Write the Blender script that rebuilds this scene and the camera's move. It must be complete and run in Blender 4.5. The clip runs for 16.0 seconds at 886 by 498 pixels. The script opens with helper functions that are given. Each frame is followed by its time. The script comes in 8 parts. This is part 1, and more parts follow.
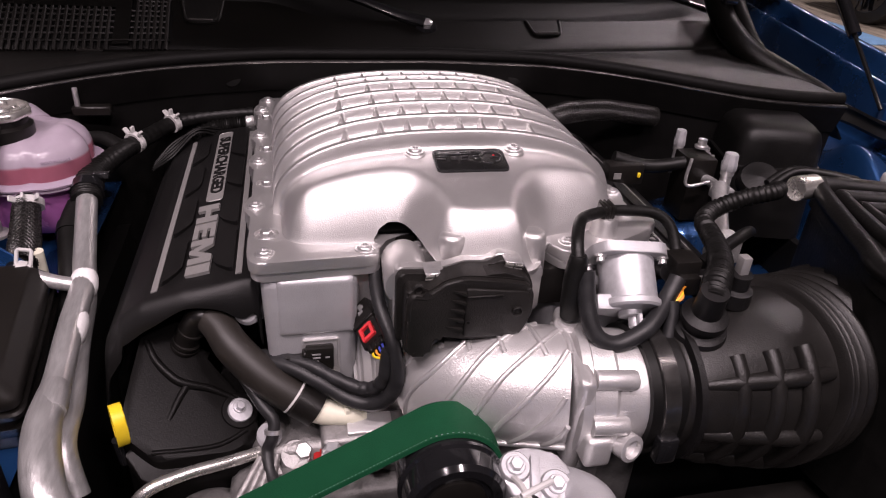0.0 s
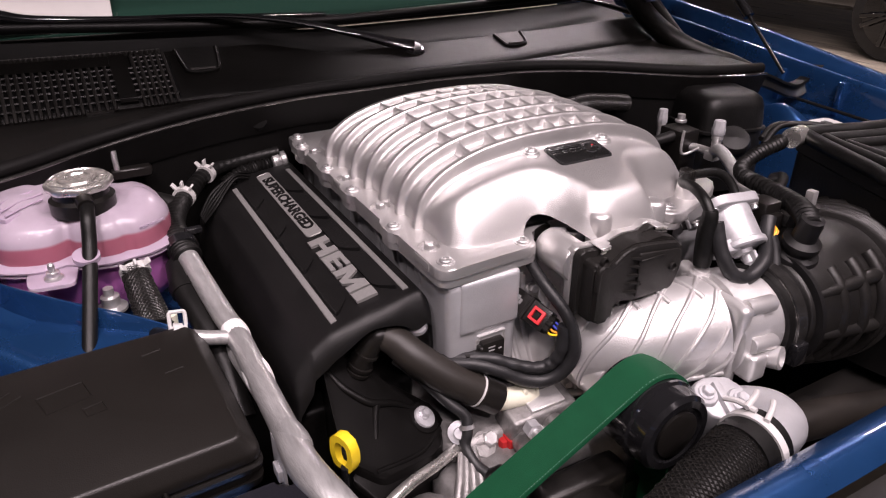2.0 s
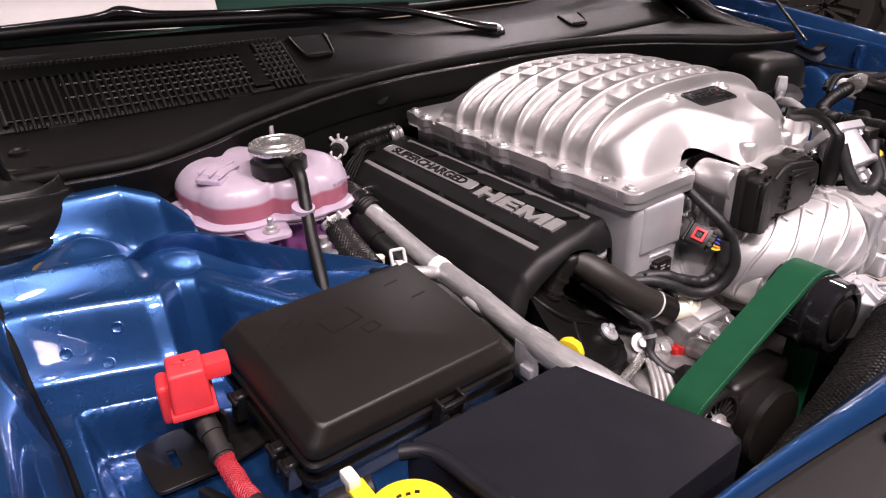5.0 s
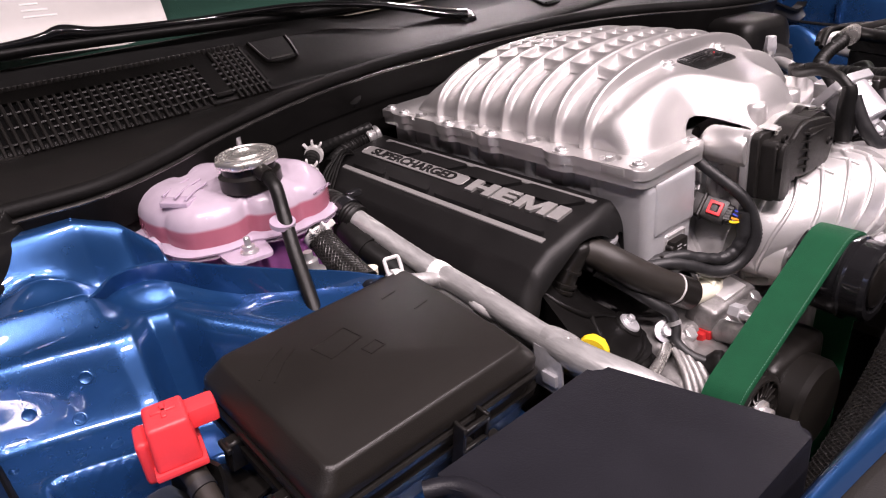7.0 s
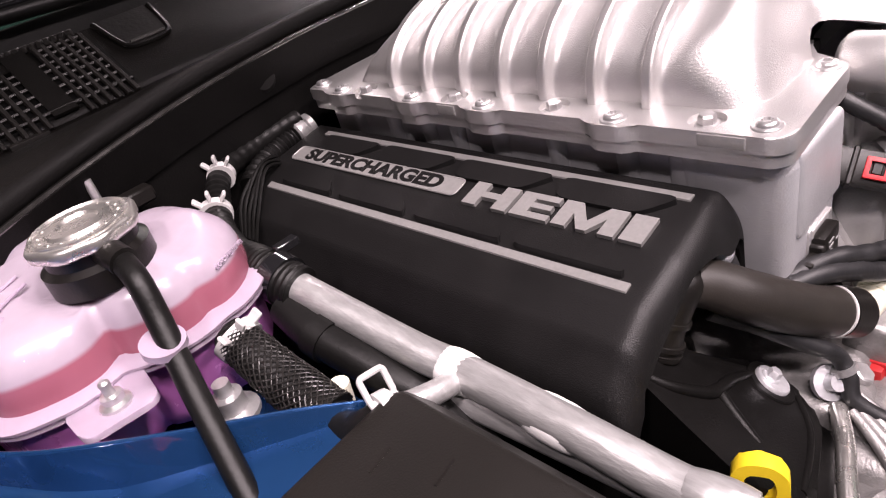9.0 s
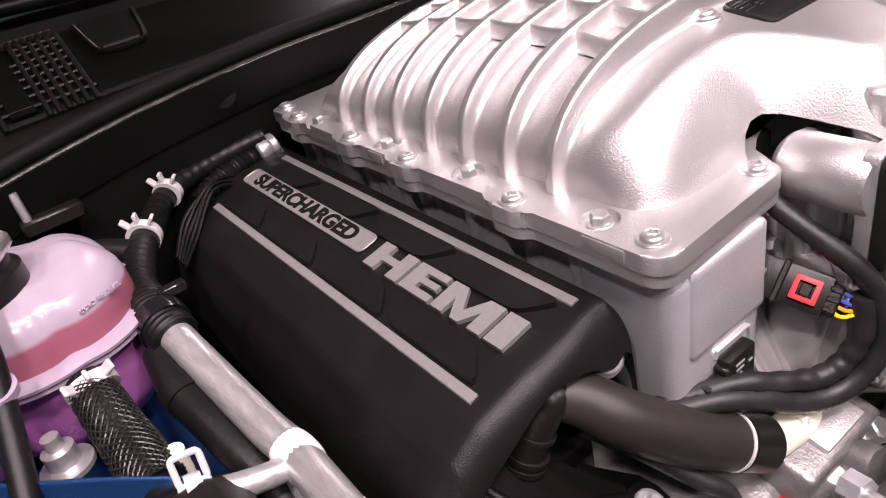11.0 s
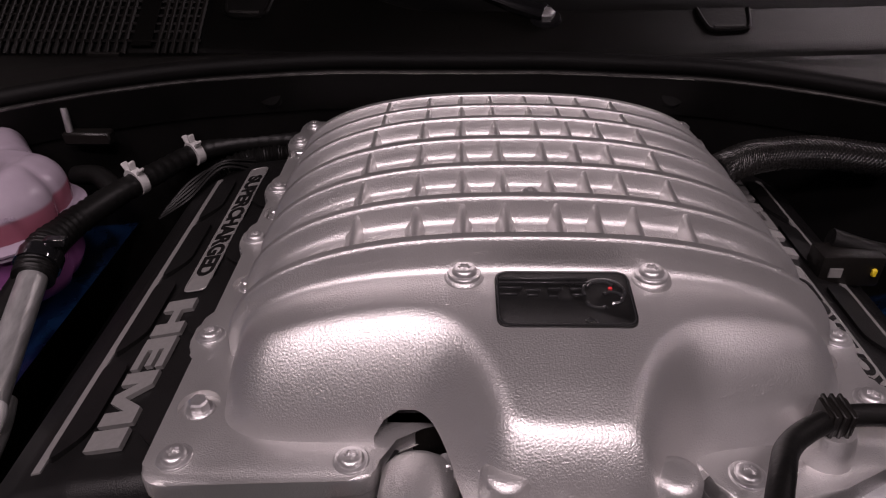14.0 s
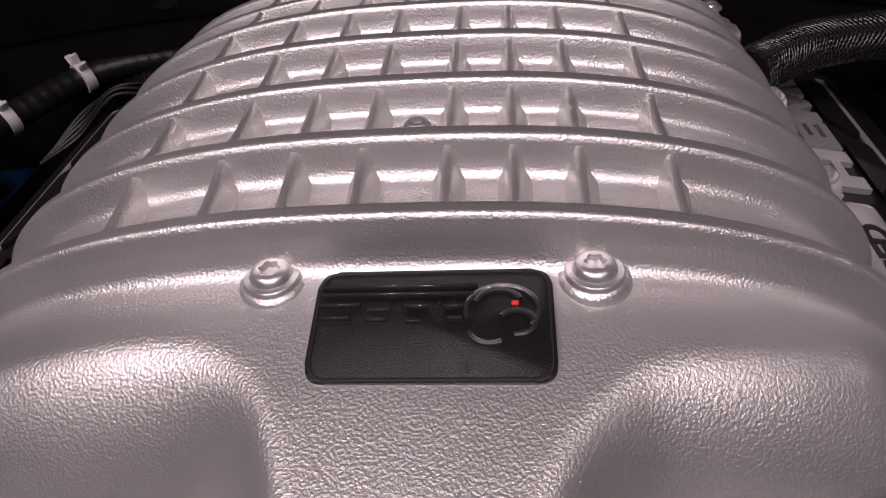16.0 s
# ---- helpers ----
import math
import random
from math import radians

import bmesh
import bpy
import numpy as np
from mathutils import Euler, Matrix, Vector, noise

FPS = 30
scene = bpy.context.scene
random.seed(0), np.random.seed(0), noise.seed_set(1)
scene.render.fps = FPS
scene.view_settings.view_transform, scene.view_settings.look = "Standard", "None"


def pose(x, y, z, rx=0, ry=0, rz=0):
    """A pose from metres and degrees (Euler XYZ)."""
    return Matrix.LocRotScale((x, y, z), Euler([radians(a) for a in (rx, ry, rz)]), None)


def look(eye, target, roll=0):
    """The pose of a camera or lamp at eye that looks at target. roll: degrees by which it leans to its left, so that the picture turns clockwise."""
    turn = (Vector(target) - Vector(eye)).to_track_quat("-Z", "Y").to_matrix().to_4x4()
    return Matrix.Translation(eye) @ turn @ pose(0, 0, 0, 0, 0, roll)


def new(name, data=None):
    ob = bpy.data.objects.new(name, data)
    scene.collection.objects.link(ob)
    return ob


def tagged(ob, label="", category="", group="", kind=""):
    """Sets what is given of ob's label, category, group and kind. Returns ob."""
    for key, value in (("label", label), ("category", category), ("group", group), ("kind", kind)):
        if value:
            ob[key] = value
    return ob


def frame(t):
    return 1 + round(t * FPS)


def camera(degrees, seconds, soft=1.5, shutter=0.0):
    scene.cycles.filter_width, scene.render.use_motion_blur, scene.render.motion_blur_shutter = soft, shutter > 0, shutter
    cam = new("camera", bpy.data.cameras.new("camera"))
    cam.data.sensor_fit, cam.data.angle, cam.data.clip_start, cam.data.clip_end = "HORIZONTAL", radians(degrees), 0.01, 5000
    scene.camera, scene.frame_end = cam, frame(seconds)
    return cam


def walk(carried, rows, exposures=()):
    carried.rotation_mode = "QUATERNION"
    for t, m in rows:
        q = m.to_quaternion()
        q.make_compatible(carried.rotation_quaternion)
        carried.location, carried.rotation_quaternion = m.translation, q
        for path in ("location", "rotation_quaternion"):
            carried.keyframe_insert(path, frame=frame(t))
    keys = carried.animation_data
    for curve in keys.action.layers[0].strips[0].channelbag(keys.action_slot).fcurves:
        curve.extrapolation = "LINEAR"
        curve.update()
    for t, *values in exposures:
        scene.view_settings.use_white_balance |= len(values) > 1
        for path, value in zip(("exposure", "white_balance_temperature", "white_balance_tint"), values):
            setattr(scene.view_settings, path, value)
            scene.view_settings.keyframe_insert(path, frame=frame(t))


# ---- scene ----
cam = camera(65.4, 16.0, soft=1.15)
PATH = [
    (0, (-0.1579, -0.5327, 1.154), (0.242, 1.157, 0.161), 3.6),
    (0.5, (-0.2301, -0.5516, 1.151), (0.2396, 1.1331, 0.18), 0.9),
    (1, (-0.3206, -0.5755, 1.159), (0.2945, 1.0769, 0.215), -0.5),
    (1.5, (-0.3942, -0.5492, 1.163), (0.3568, 1.0623, 0.247), -0.3),
    (2, (-0.4682, -0.4938, 1.155), (0.3954, 1.055, 0.231), 0.1),
    (2.5, (-0.5254, -0.4615, 1.15), (0.4118, 1.027, 0.198), 0.5),
    (3, (-0.5691, -0.472, 1.139), (0.3924, 0.9851, 0.164), 0.0),
    (3.5, (-0.6327, -0.5154, 1.133), (0.3014, 0.9703, 0.174), -0.6),
    (4, (-0.7019, -0.5174, 1.134), (0.2125, 1.0095, 0.222), -1.4),
    (4.5, (-0.7377, -0.4783, 1.124), (0.1805, 1.0624, 0.238), -2.2),
    (5, (-0.7455, -0.4558, 1.121), (0.2626, 1.0276, 0.236), -1.8),
    (5.2, (-0.749, -0.4476, 1.119), (0.2868, 1.0132, 0.228), -1.7),
    (7.3, (-0.7093, -0.3667, 1.076), (0.338, 1.1024, 0.21), -8.9),
    (7.5, (-0.6765, -0.3366, 1.063), (0.3644, 1.142, 0.209), -10.5),
    (8, (-0.6125, -0.2511, 1.039), (0.4223, 1.1907, 0.117), -13.6),
    (8.2, (-0.5887, -0.2214, 1.036), (0.4464, 1.1923, 0.073), -14.4),
    (10.3, (-0.508, -0.1249, 1.025), (0.5417, 1.2129, -0.027), -17.4),
    (10.5, (-0.4802, -0.1466, 1.019), (0.5169, 1.2504, -0.009), -17.0),
    (11, (-0.4218, -0.193, 1.039), (0.4459, 1.2875, 0.013), -13.6),
    (11.5, (-0.3453, -0.2555, 1.054), (0.2578, 1.3264, -0.01), -11.8),
    (12, (-0.2679, -0.303, 1.075), (0.1109, 1.3499, 0.015), -10.9),
    (12.5, (-0.1941, -0.3093, 1.087), (0.0433, 1.3418, -0.016), -8.3),
    (13, (-0.122, -0.2744, 1.105), (0.0008, 1.3853, -0.003), -5.2),
    (13.5, (-0.0806, -0.2517, 1.109), (-0.0458, 1.4291, 0.026), -2.2),
    (14, (-0.0552, -0.2282, 1.112), (-0.0801, 1.4601, 0.041), -0.2),
    (14.5, (-0.0247, -0.2029, 1.098), (-0.0932, 1.4929, 0.039), -0.9),
    (15, (0.0014, -0.1663, 1.08), (-0.1072, 1.4937, -0.03), -3.2),
    (15.5, (0.0162, -0.1191, 1.066), (-0.1395, 1.4895, -0.112), -4.5),
    (16, (0.0233, -0.0834, 1.046), (-0.1631, 1.4438, -0.232), -5.8),
]
EXPOSURE = [(t, e, 6500, 28 + w) for t, e, w in ((0.0, -0.58, 5), (1.5, -0.33, 3), (3.5, 0.0, 1), (5.0, 0.1, 1), (8.0, 0.30, 1), (10.5, 0.45, 3), (11.0, 0.16, 4), (12.0, -0.62, 7), (12.5, -0.93, 7), (13.0, -1.28, 6), (13.5, -1.47, 6), (14.5, -1.52, 6), (16.0, -1.30, 5))]
walk(cam, [(t, look(eye, target, roll)) for t, eye, target, roll in PATH], EXPOSURE)

# ---- world, lamps and exposure ----
world = bpy.data.worlds.new("showroom_air")
scene.world = world
world.use_nodes = True
world.node_tree.nodes["Background"].inputs[0].default_value = (0.55, 0.52, 0.50, 1)
world.node_tree.nodes["Background"].inputs[1].default_value = 0.017


def lamp(name, x, y, z, target, size, watts, colour=(1.0, 0.94, 0.88)):
    data = bpy.data.lights.new(name, "AREA")
    data.shape, data.size, data.energy, data.color = "DISK", size, watts, colour
    ob = new(name, data)
    ob.matrix_basis = look((x, y, z), target)
    return tagged(ob, "round white showroom ceiling spotlight", "ceiling light", "ceiling spotlights")


for lx, ly, w in ((-1.75, -0.75, 44), (-0.95, -1.15, 40), (-0.1, -1.35, 47), (0.75, -1.2, 35), (1.6, -0.8, 12), (-1.0, -2.6, 54), (0.9, -2.6, 50)):
    lamp("ceiling_spot", lx, ly, 3.6, (0.0, 0.1, 0.85), 0.30, w)

for lx, ly in ((4.6, 3.4), (5.0, 1.8), (4.8, 5.8)):
    lamp("ceiling_spot", lx, ly, 4.4, (lx, ly + 0.01, 0.0), 0.30, 75)


for lx, ly, lz in ((2.4, 2.3, 3.6), (3.1, 3.3, 3.9)):
    lamp("ceiling_spot", lx, ly, lz, (-0.3, 0.5, 0.9), 0.22, 26)


# ---- materials ----
def mat(name, base, rough=0.5, metal=0.0, coat=0.0, grain=0.0, grain_size=400.0, blotch=0.12, blotch_size=18.0,
        rough_var=0.1, wave=None, transmission=0.0, ior=1.45, stretch=None, spec=0.5, emit=0.0, second=None):
    m = bpy.data.materials.new(name)
    m.use_nodes = True
    nt = m.node_tree
    n, l = nt.nodes, nt.links
    b = n["Principled BSDF"]
    b.inputs["Base Color"].default_value = (*base, 1)
    b.inputs["Metallic"].default_value = metal
    b.inputs["Roughness"].default_value = rough
    b.inputs["IOR"].default_value = ior
    b.inputs["Specular IOR Level"].default_value = spec
    b.inputs["Coat Weight"].default_value = coat
    b.inputs["Coat Roughness"].default_value = 0.04
    b.inputs["Transmission Weight"].default_value = transmission
    tc = n.new("ShaderNodeTexCoord")
    src = tc.outputs["Object"]
    if stretch:
        mp = n.new("ShaderNodeMapping")
        mp.inputs["Scale"].default_value = stretch
        l.new(src, mp.inputs[0])
        src = mp.outputs[0]
    if blotch or rough_var or second:
        nz = n.new("ShaderNodeTexNoise")
        nz.inputs["Scale"].default_value = blotch_size
        nz.inputs["Detail"].default_value = 6
        nz.inputs["Roughness"].default_value = 0.62
        l.new(src, nz.inputs["Vector"])
        ramp = n.new("ShaderNodeMapRange")
        ramp.inputs[1].default_value, ramp.inputs[2].default_value = 0.3, 0.7
        l.new(nz.outputs[0], ramp.inputs[0])
        mix = n.new("ShaderNodeMix")
        mix.data_type = "RGBA"
        lo = second if second else tuple(c * (1 - blotch) for c in base)
        hi = base if second else tuple(min(1, c * (1 + blotch)) for c in base)
        mix.inputs[6].default_value, mix.inputs[7].default_value = (*lo, 1), (*hi, 1)
        l.new(ramp.outputs[0], mix.inputs[0])
        l.new(mix.outputs[2], b.inputs["Base Color"])
        rr = n.new("ShaderNodeMapRange")
        rr.inputs[3].default_value, rr.inputs[4].default_value = max(0.02, rough - rough_var), min(1, rough + rough_var)
        l.new(nz.outputs[0], rr.inputs[0])
        l.new(rr.outputs[0], b.inputs["Roughness"])
    height = None
    if grain:
        g = n.new("ShaderNodeTexNoise")
        g.inputs["Scale"].default_value = grain_size
        g.inputs["Detail"].default_value = 3
        l.new(src, g.inputs["Vector"])
        height = g.outputs[0]
    if wave:
        v = n.new("ShaderNodeTexVoronoi")
        v.inputs["Scale"].default_value = wave
        l.new(src, v.inputs["Vector"])
        height = v.outputs[0]
    if height is not None:
        bp = n.new("ShaderNodeBump")
        bp.inputs["Strength"].default_value = grain if grain else 0.8
        bp.inputs["Distance"].default_value = 0.001
        l.new(height, bp.inputs["Height"])
        l.new(bp.outputs[0], b.inputs["Normal"])
    if emit:
        b.inputs["Emission Color"].default_value = (*base, 1)
        b.inputs["Emission Strength"].default_value = emit
    return m


SILVER = mat("satin_cast_aluminium", (0.66, 0.647, 0.64), 0.375, 0.82, grain=0.34, grain_size=1000, blotch=0.05, rough_var=0.05)
CAST = mat("raw_cast_aluminium", (0.50, 0.50, 0.515), 0.46, 0.5, grain=0.4, grain_size=800, blotch=0.12, rough_var=0.08)
BRIGHT = mat("bright_cast_aluminium", (0.66, 0.65, 0.645), 0.37, 0.68, grain=0.35, grain_size=700, blotch=0.08, rough_var=0.08)
PIPE = mat("drawn_aluminium_pipe", (0.58, 0.575, 0.57), 0.36, 0.7, grain=0.35, grain_size=160, blotch=0.17, blotch_size=60, stretch=(3, 0.6, 3), rough_var=0.12)
STEEL = mat("zinc_plated_steel", (0.64, 0.63, 0.63), 0.33, 0.8, blotch=0.15, blotch_size=120)
CHROME = mat("nickel_plated_cap", (0.80, 0.78, 0.74), 0.28, 0.9, blotch=0.12, blotch_size=70, rough_var=0.08)
BLACK = mat("grained_black_plastic", (0.0070, 0.0066, 0.0066), 0.44, grain=0.36, grain_size=1100, blotch=0.2, blotch_size=30, rough_var=0.06, spec=0.40)
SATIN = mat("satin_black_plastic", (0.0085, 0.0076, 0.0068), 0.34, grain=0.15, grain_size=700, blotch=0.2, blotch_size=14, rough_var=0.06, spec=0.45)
COWL = mat("matt_cowl_plastic", (0.0030, 0.0027, 0.0023), 0.38, grain=0.35, grain_size=900, blotch=0.35, blotch_size=7, rough_var=0.10, spec=0.27)
DUCT = mat("moulded_duct_plastic", (0.0095, 0.0088, 0.008), 0.36, grain=0.3, grain_size=600, blotch=0.25, blotch_size=20, rough_var=0.1, spec=0.5)
RUBBER = mat("black_rubber", (0.0055, 0.0053, 0.005), 0.44, grain=0.25, grain_size=260, blotch=0.3, blotch_size=25, rough_var=0.12, spec=0.34)
GLOSS = mat("gloss_black_paint", (0.010, 0.010, 0.011), 0.14, coat=0.6, blotch=0.1, rough_var=0.05)
VCOV = mat("black_valve_cover_plastic", (0.0045, 0.0042, 0.004), 0.36, grain=0.2, grain_size=700, blotch=0.2, blotch_size=25, rough_var=0.08, spec=0.16)
CLAMPM = mat("dark_spring_steel", (0.16, 0.155, 0.15), 0.22, 0.9, blotch=0.2, blotch_size=80, rough_var=0.08)
SEALM = mat("matt_sponge_rubber", (0.0045, 0.0042, 0.004), 0.55, grain=0.3, grain_size=500, blotch=0.3, blotch_size=20, rough_var=0.1, spec=0.14)
WELD = mat("bright_welded_aluminium", (0.90, 0.89, 0.88), 0.55, 0.1, blotch=0.08, blotch_size=90, rough_var=0.08)
BRAID = mat("woven_black_sleeve", (0.017, 0.016, 0.015), 0.28, blotch=0.4, blotch_size=400, rough_var=0.1)
HARNESS = mat("wound_harness_tape", (0.015, 0.015, 0.016), 0.45, grain=0.16, grain_size=900, blotch=0.3, blotch_size=90)
BLUE = mat("metallic_blue_paint", (0.013, 0.066, 0.195), 0.28, 0.62, coat=1.0, grain=0.10, grain_size=1800, blotch=0.16, blotch_size=9, rough_var=0.06)
PINKTOP = mat("milky_reservoir_plastic", (0.66, 0.54, 0.67), 0.24, blotch=0.10, blotch_size=18, transmission=0.45, grain=0.03, grain_size=200)
PINKLOW = mat("coolant_stained_plastic", (0.50, 0.16, 0.46), 0.26, blotch=0.10, blotch_size=16, transmission=0.15)
WHITE = mat("white_nylon", (0.55, 0.54, 0.53), 0.42, blotch=0.06, blotch_size=40)
IVORY = mat("ivory_nylon", (0.74, 0.72, 0.58), 0.45, blotch=0.08, blotch_size=40)
GREEN = mat("green_ribbed_belt", (0.003, 0.058, 0.024), 0.58, grain=0.4, grain_size=1200, blotch=0.10, blotch_size=60, rough_var=0.08, spec=0.16)
BELTCORD = mat("belt_edge_cord", (0.30, 0.36, 0.32), 0.6)
RED = mat("red_terminal_plastic", (0.75, 0.045, 0.05), 0.42, blotch=0.08, blotch_size=40, grain=0.2, grain_size=500)
REDBRAID = mat("red_braided_sleeve", (0.42, 0.03, 0.04), 0.42, blotch=0.3, blotch_size=500)
YELLOW = mat("yellow_plastic", (0.86, 0.62, 0.02), 0.42, blotch=0.06, blotch_size=40)
ORANGE = mat("orange_wire", (0.80, 0.30, 0.03), 0.4)
VIOLET = mat("blue_wire", (0.06, 0.08, 0.45), 0.4)
DECAL = mat("brushed_silver_decal", (0.44, 0.43, 0.42), 0.40, 0.6, blotch=0.08, blotch_size=300)
GREYP = mat("dark_grey_shroud_plastic", (0.018, 0.0165, 0.015), 0.5, grain=0.5, grain_size=1000, blotch=0.1, blotch_size=10, spec=0.4)
BADGE = mat("badge_black_enamel", (0.006, 0.006, 0.006), 0.30, grain=0.3, grain_size=2500, blotch=0.1, spec=0.4)
BADGELINE = mat("badge_raised_black", (0.05, 0.05, 0.052), 0.24, 0.5, coat=0.6)
PAPER = mat("printed_card", (0.31, 0.285, 0.265), 0.35, blotch_size=4.0, rough_var=0.05, second=(0.20, 0.19, 0.185))
SLATM = mat("satin_grille_plastic", (0.010, 0.009, 0.008), 0.42, grain=0.2, grain_size=800, blotch=0.2, blotch_size=12, spec=0.36)
# near-black colour standing in for the shade behind the grille slats
SLATSHADE = mat("painted_grille_shade", (0.002, 0.002, 0.002), 0.7, blotch=0.1, spec=0.1)
INK = mat("grey_print", (0.25, 0.25, 0.25), 0.6)
FLOORM = mat("pale_grained_showroom_floor", (0.78, 0.70, 0.56), 0.30, blotch_size=3.5, stretch=(4.5, 0.5, 1), second=(0.22, 0.18, 0.14))
WALLM = mat("showroom_wall_paint", (0.16, 0.16, 0.16), 0.7, blotch=0.05, blotch_size=2)
CEILM = mat("dark_showroom_ceiling", (0.05, 0.05, 0.05), 0.8, blotch=0.1, blotch_size=2)
TYRE = mat("tyre_rubber", (0.02, 0.02, 0.02), 0.6, blotch=0.2)
GLASS = mat("green_tinted_windscreen", (0.010, 0.030, 0.022), 0.03, blotch=0.0, rough_var=0.0, coat=0.5)
HOODM = mat("hood_underside", (0.02, 0.02, 0.022), 0.6, blotch=0.2)
BLUETAPE = mat("light_blue_floor_mat", (0.25, 0.50, 0.80), 0.5)
OLDBRASS = mat("worn_primer_edge", (0.16, 0.10, 0.04), 0.5, 0.3)
ZINC = mat("dull_zinc_plate", (0.58, 0.58, 0.60), 0.42, 0.55, blotch=0.12, blotch_size=150)
HOSE = mat("dusty_rubber_hose", (0.020, 0.017, 0.0145), 0.46, grain=0.10, grain_size=900, blotch=0.25, blotch_size=30, rough_var=0.1, spec=0.45)
NAVY = mat("matt_navy_black_plastic", (0.010, 0.010, 0.0135), 0.42, grain=0.3, grain_size=800, blotch=0.15, blotch_size=20, rough_var=0.06, spec=0.4)
CASE = mat("dull_gear_cover_plastic", (0.0095, 0.0085, 0.0076), 0.50, grain=0.4, grain_size=900, blotch=0.2, blotch_size=40, spec=0.4)
LIDP = mat("smooth_fuse_lid_plastic", (0.0105, 0.0092, 0.0080), 0.37, grain=0.2, grain_size=900, blotch=0.15, blotch_size=12, rough_var=0.05, spec=0.42)
CASTD = mat("stained_cast_aluminium", (0.265, 0.257, 0.252), 0.42, 0.6, grain=0.5, grain_size=500, blotch=0.3, blotch_size=60, rough_var=0.1)
RUST = mat("engine_red_paint", (0.45, 0.02, 0.02), 0.4, blotch=0.2)


def filled_plastic():
    """Milky plastic with the red coolant showing up to its level."""
    m = mat("filled_reservoir_plastic", (0.62, 0.525, 0.62), 0.24, blotch=0.10, blotch_size=18, transmission=0.38, grain=0.03, grain_size=200)
    n, l = m.node_tree.nodes, m.node_tree.links
    b = n["Principled BSDF"]
    was = b.inputs["Base Color"].links[0].from_socket
    tc = n.new("ShaderNodeTexCoord")
    sep = n.new("ShaderNodeSeparateXYZ")
    l.new(tc.outputs["Object"], sep.inputs[0])
    lev = n.new("ShaderNodeMapRange")
    lev.interpolation_type = "SMOOTHSTEP"
    lev.inputs[1].default_value, lev.inputs[2].default_value = 0.8340, 0.8380
    l.new(sep.outputs[2], lev.inputs[0])
    mix = n.new("ShaderNodeMix")
    mix.data_type = "RGBA"
    mix.inputs[6].default_value = (0.48, 0.15, 0.21, 1)
    l.new(was, mix.inputs[7])
    l.new(lev.outputs[0], mix.inputs[0])
    l.new(mix.outputs[2], b.inputs["Base Color"])
    return m


FILLED = filled_plastic()


# ---- mesh makers ----
def V(*a):
    return Vector(a)


def part(name, bm, material, parent=None, label="", smooth=True, kind="", angle=None):
    bmesh.ops.recalc_face_normals(bm, faces=bm.faces[:]) if len(bm.faces) < 60000 else None
    me = bpy.data.meshes.new(name)
    bm.to_mesh(me)
    bm.free()
    me.materials.append(material)
    if smooth:
        me.shade_smooth()
        me.set_sharp_from_angle(angle=radians(angle or 38))
    ob = new(name, me)
    if parent:
        ob.parent = parent
        ob.matrix_parent_inverse = parent.matrix_basis.inverted() if parent.type == "EMPTY" else Matrix()
    if label:
        ob["label"] = label
    if kind:
        ob["kind"] = kind
    return ob


def again(ob, m, parent=None):
    """Another object on the same mesh."""
    o = new(ob.name.split(".")[0], ob.data)
    p = parent or ob.parent
    o.parent = p
    o.matrix_parent_inverse = ob.matrix_parent_inverse
    o.matrix_basis = m
    return o


def thing(name, at, label, category, group="", kind=""):
    ob = new(name)
    ob.empty_display_size = 0.05
    ob.location = at
    ob.matrix_basis = Matrix.Translation(at)
    return tagged(ob, label, category, group, kind)


def curve_points(pts, steps=8, closed=False):
    """Catmull-Rom through pts."""
    P = [Vector(p) for p in pts]
    n = len(P)
    if n < 3 and not closed:
        return [P[0].lerp(P[-1], i / steps) for i in range(steps + 1)]
    out = []
    for i in range(n if closed else n - 1):
        if closed:
            a, b, c, d = P[i - 1], P[i], P[(i + 1) % n], P[(i + 2) % n]
        else:
            a, b, c = P[max(i - 1, 0)], P[i], P[i + 1]
            d = P[min(i + 2, n - 1)]
        for k in range(steps):
            t = k / steps
            out.append(0.5 * ((2 * b) + (c - a) * t + (2 * a - 5 * b + 4 * c - d) * t * t + (3 * b - a - 3 * c + d) * t ** 3))
    if not closed:
        out.append(P[-1].copy())
    return out


def tube(pts, r, sides=14, steps=8, closed=False, caps=True, ripple=None, bm=None, flat=1.0):
    """A round tube along a smooth line. r: one radius or one for each point. ripple: (waves, depth)."""
    bm = bm or bmesh.new()
    line = curve_points(pts, steps, closed)
    m = len(line)
    rads = [r] * m if isinstance(r, (int, float)) else [float(np.interp(i / (m - 1) * (len(r) - 1), range(len(r)), r)) for i in range(m)]
    if ripple:
        rads = [q + ripple[1] * math.sin(2 * math.pi * ripple[0] * i / (m - 1)) for i, q in enumerate(rads)]
    up = Vector((0, 0, 1))
    rings = []
    for i, p in enumerate(line):
        d = (line[(i + 1) % m] - line[i - 1]) if closed else (line[min(i + 1, m - 1)] - line[max(i - 1, 0)])
        d.normalize()
        if abs(d.dot(up)) > 0.98:
            up = Vector((0, 1, 0))
        s = d.cross(up).normalized()
        up = s.cross(d).normalized()
        rings.append([bm.verts.new(p + (s * math.cos(2 * math.pi * k / sides) + up * flat * math.sin(2 * math.pi * k / sides)) * rads[i]) for k in range(sides)])
    for i in range(m if closed else m - 1):
        A, B = rings[i], rings[(i + 1) % m]
        for k in range(sides):
            bm.faces.new((A[k], A[(k + 1) % sides], B[(k + 1) % sides], B[k]))
    if caps and not closed:
        bm.faces.new(rings[0])
        bm.faces.new(rings[-1][::-1])
    return bm


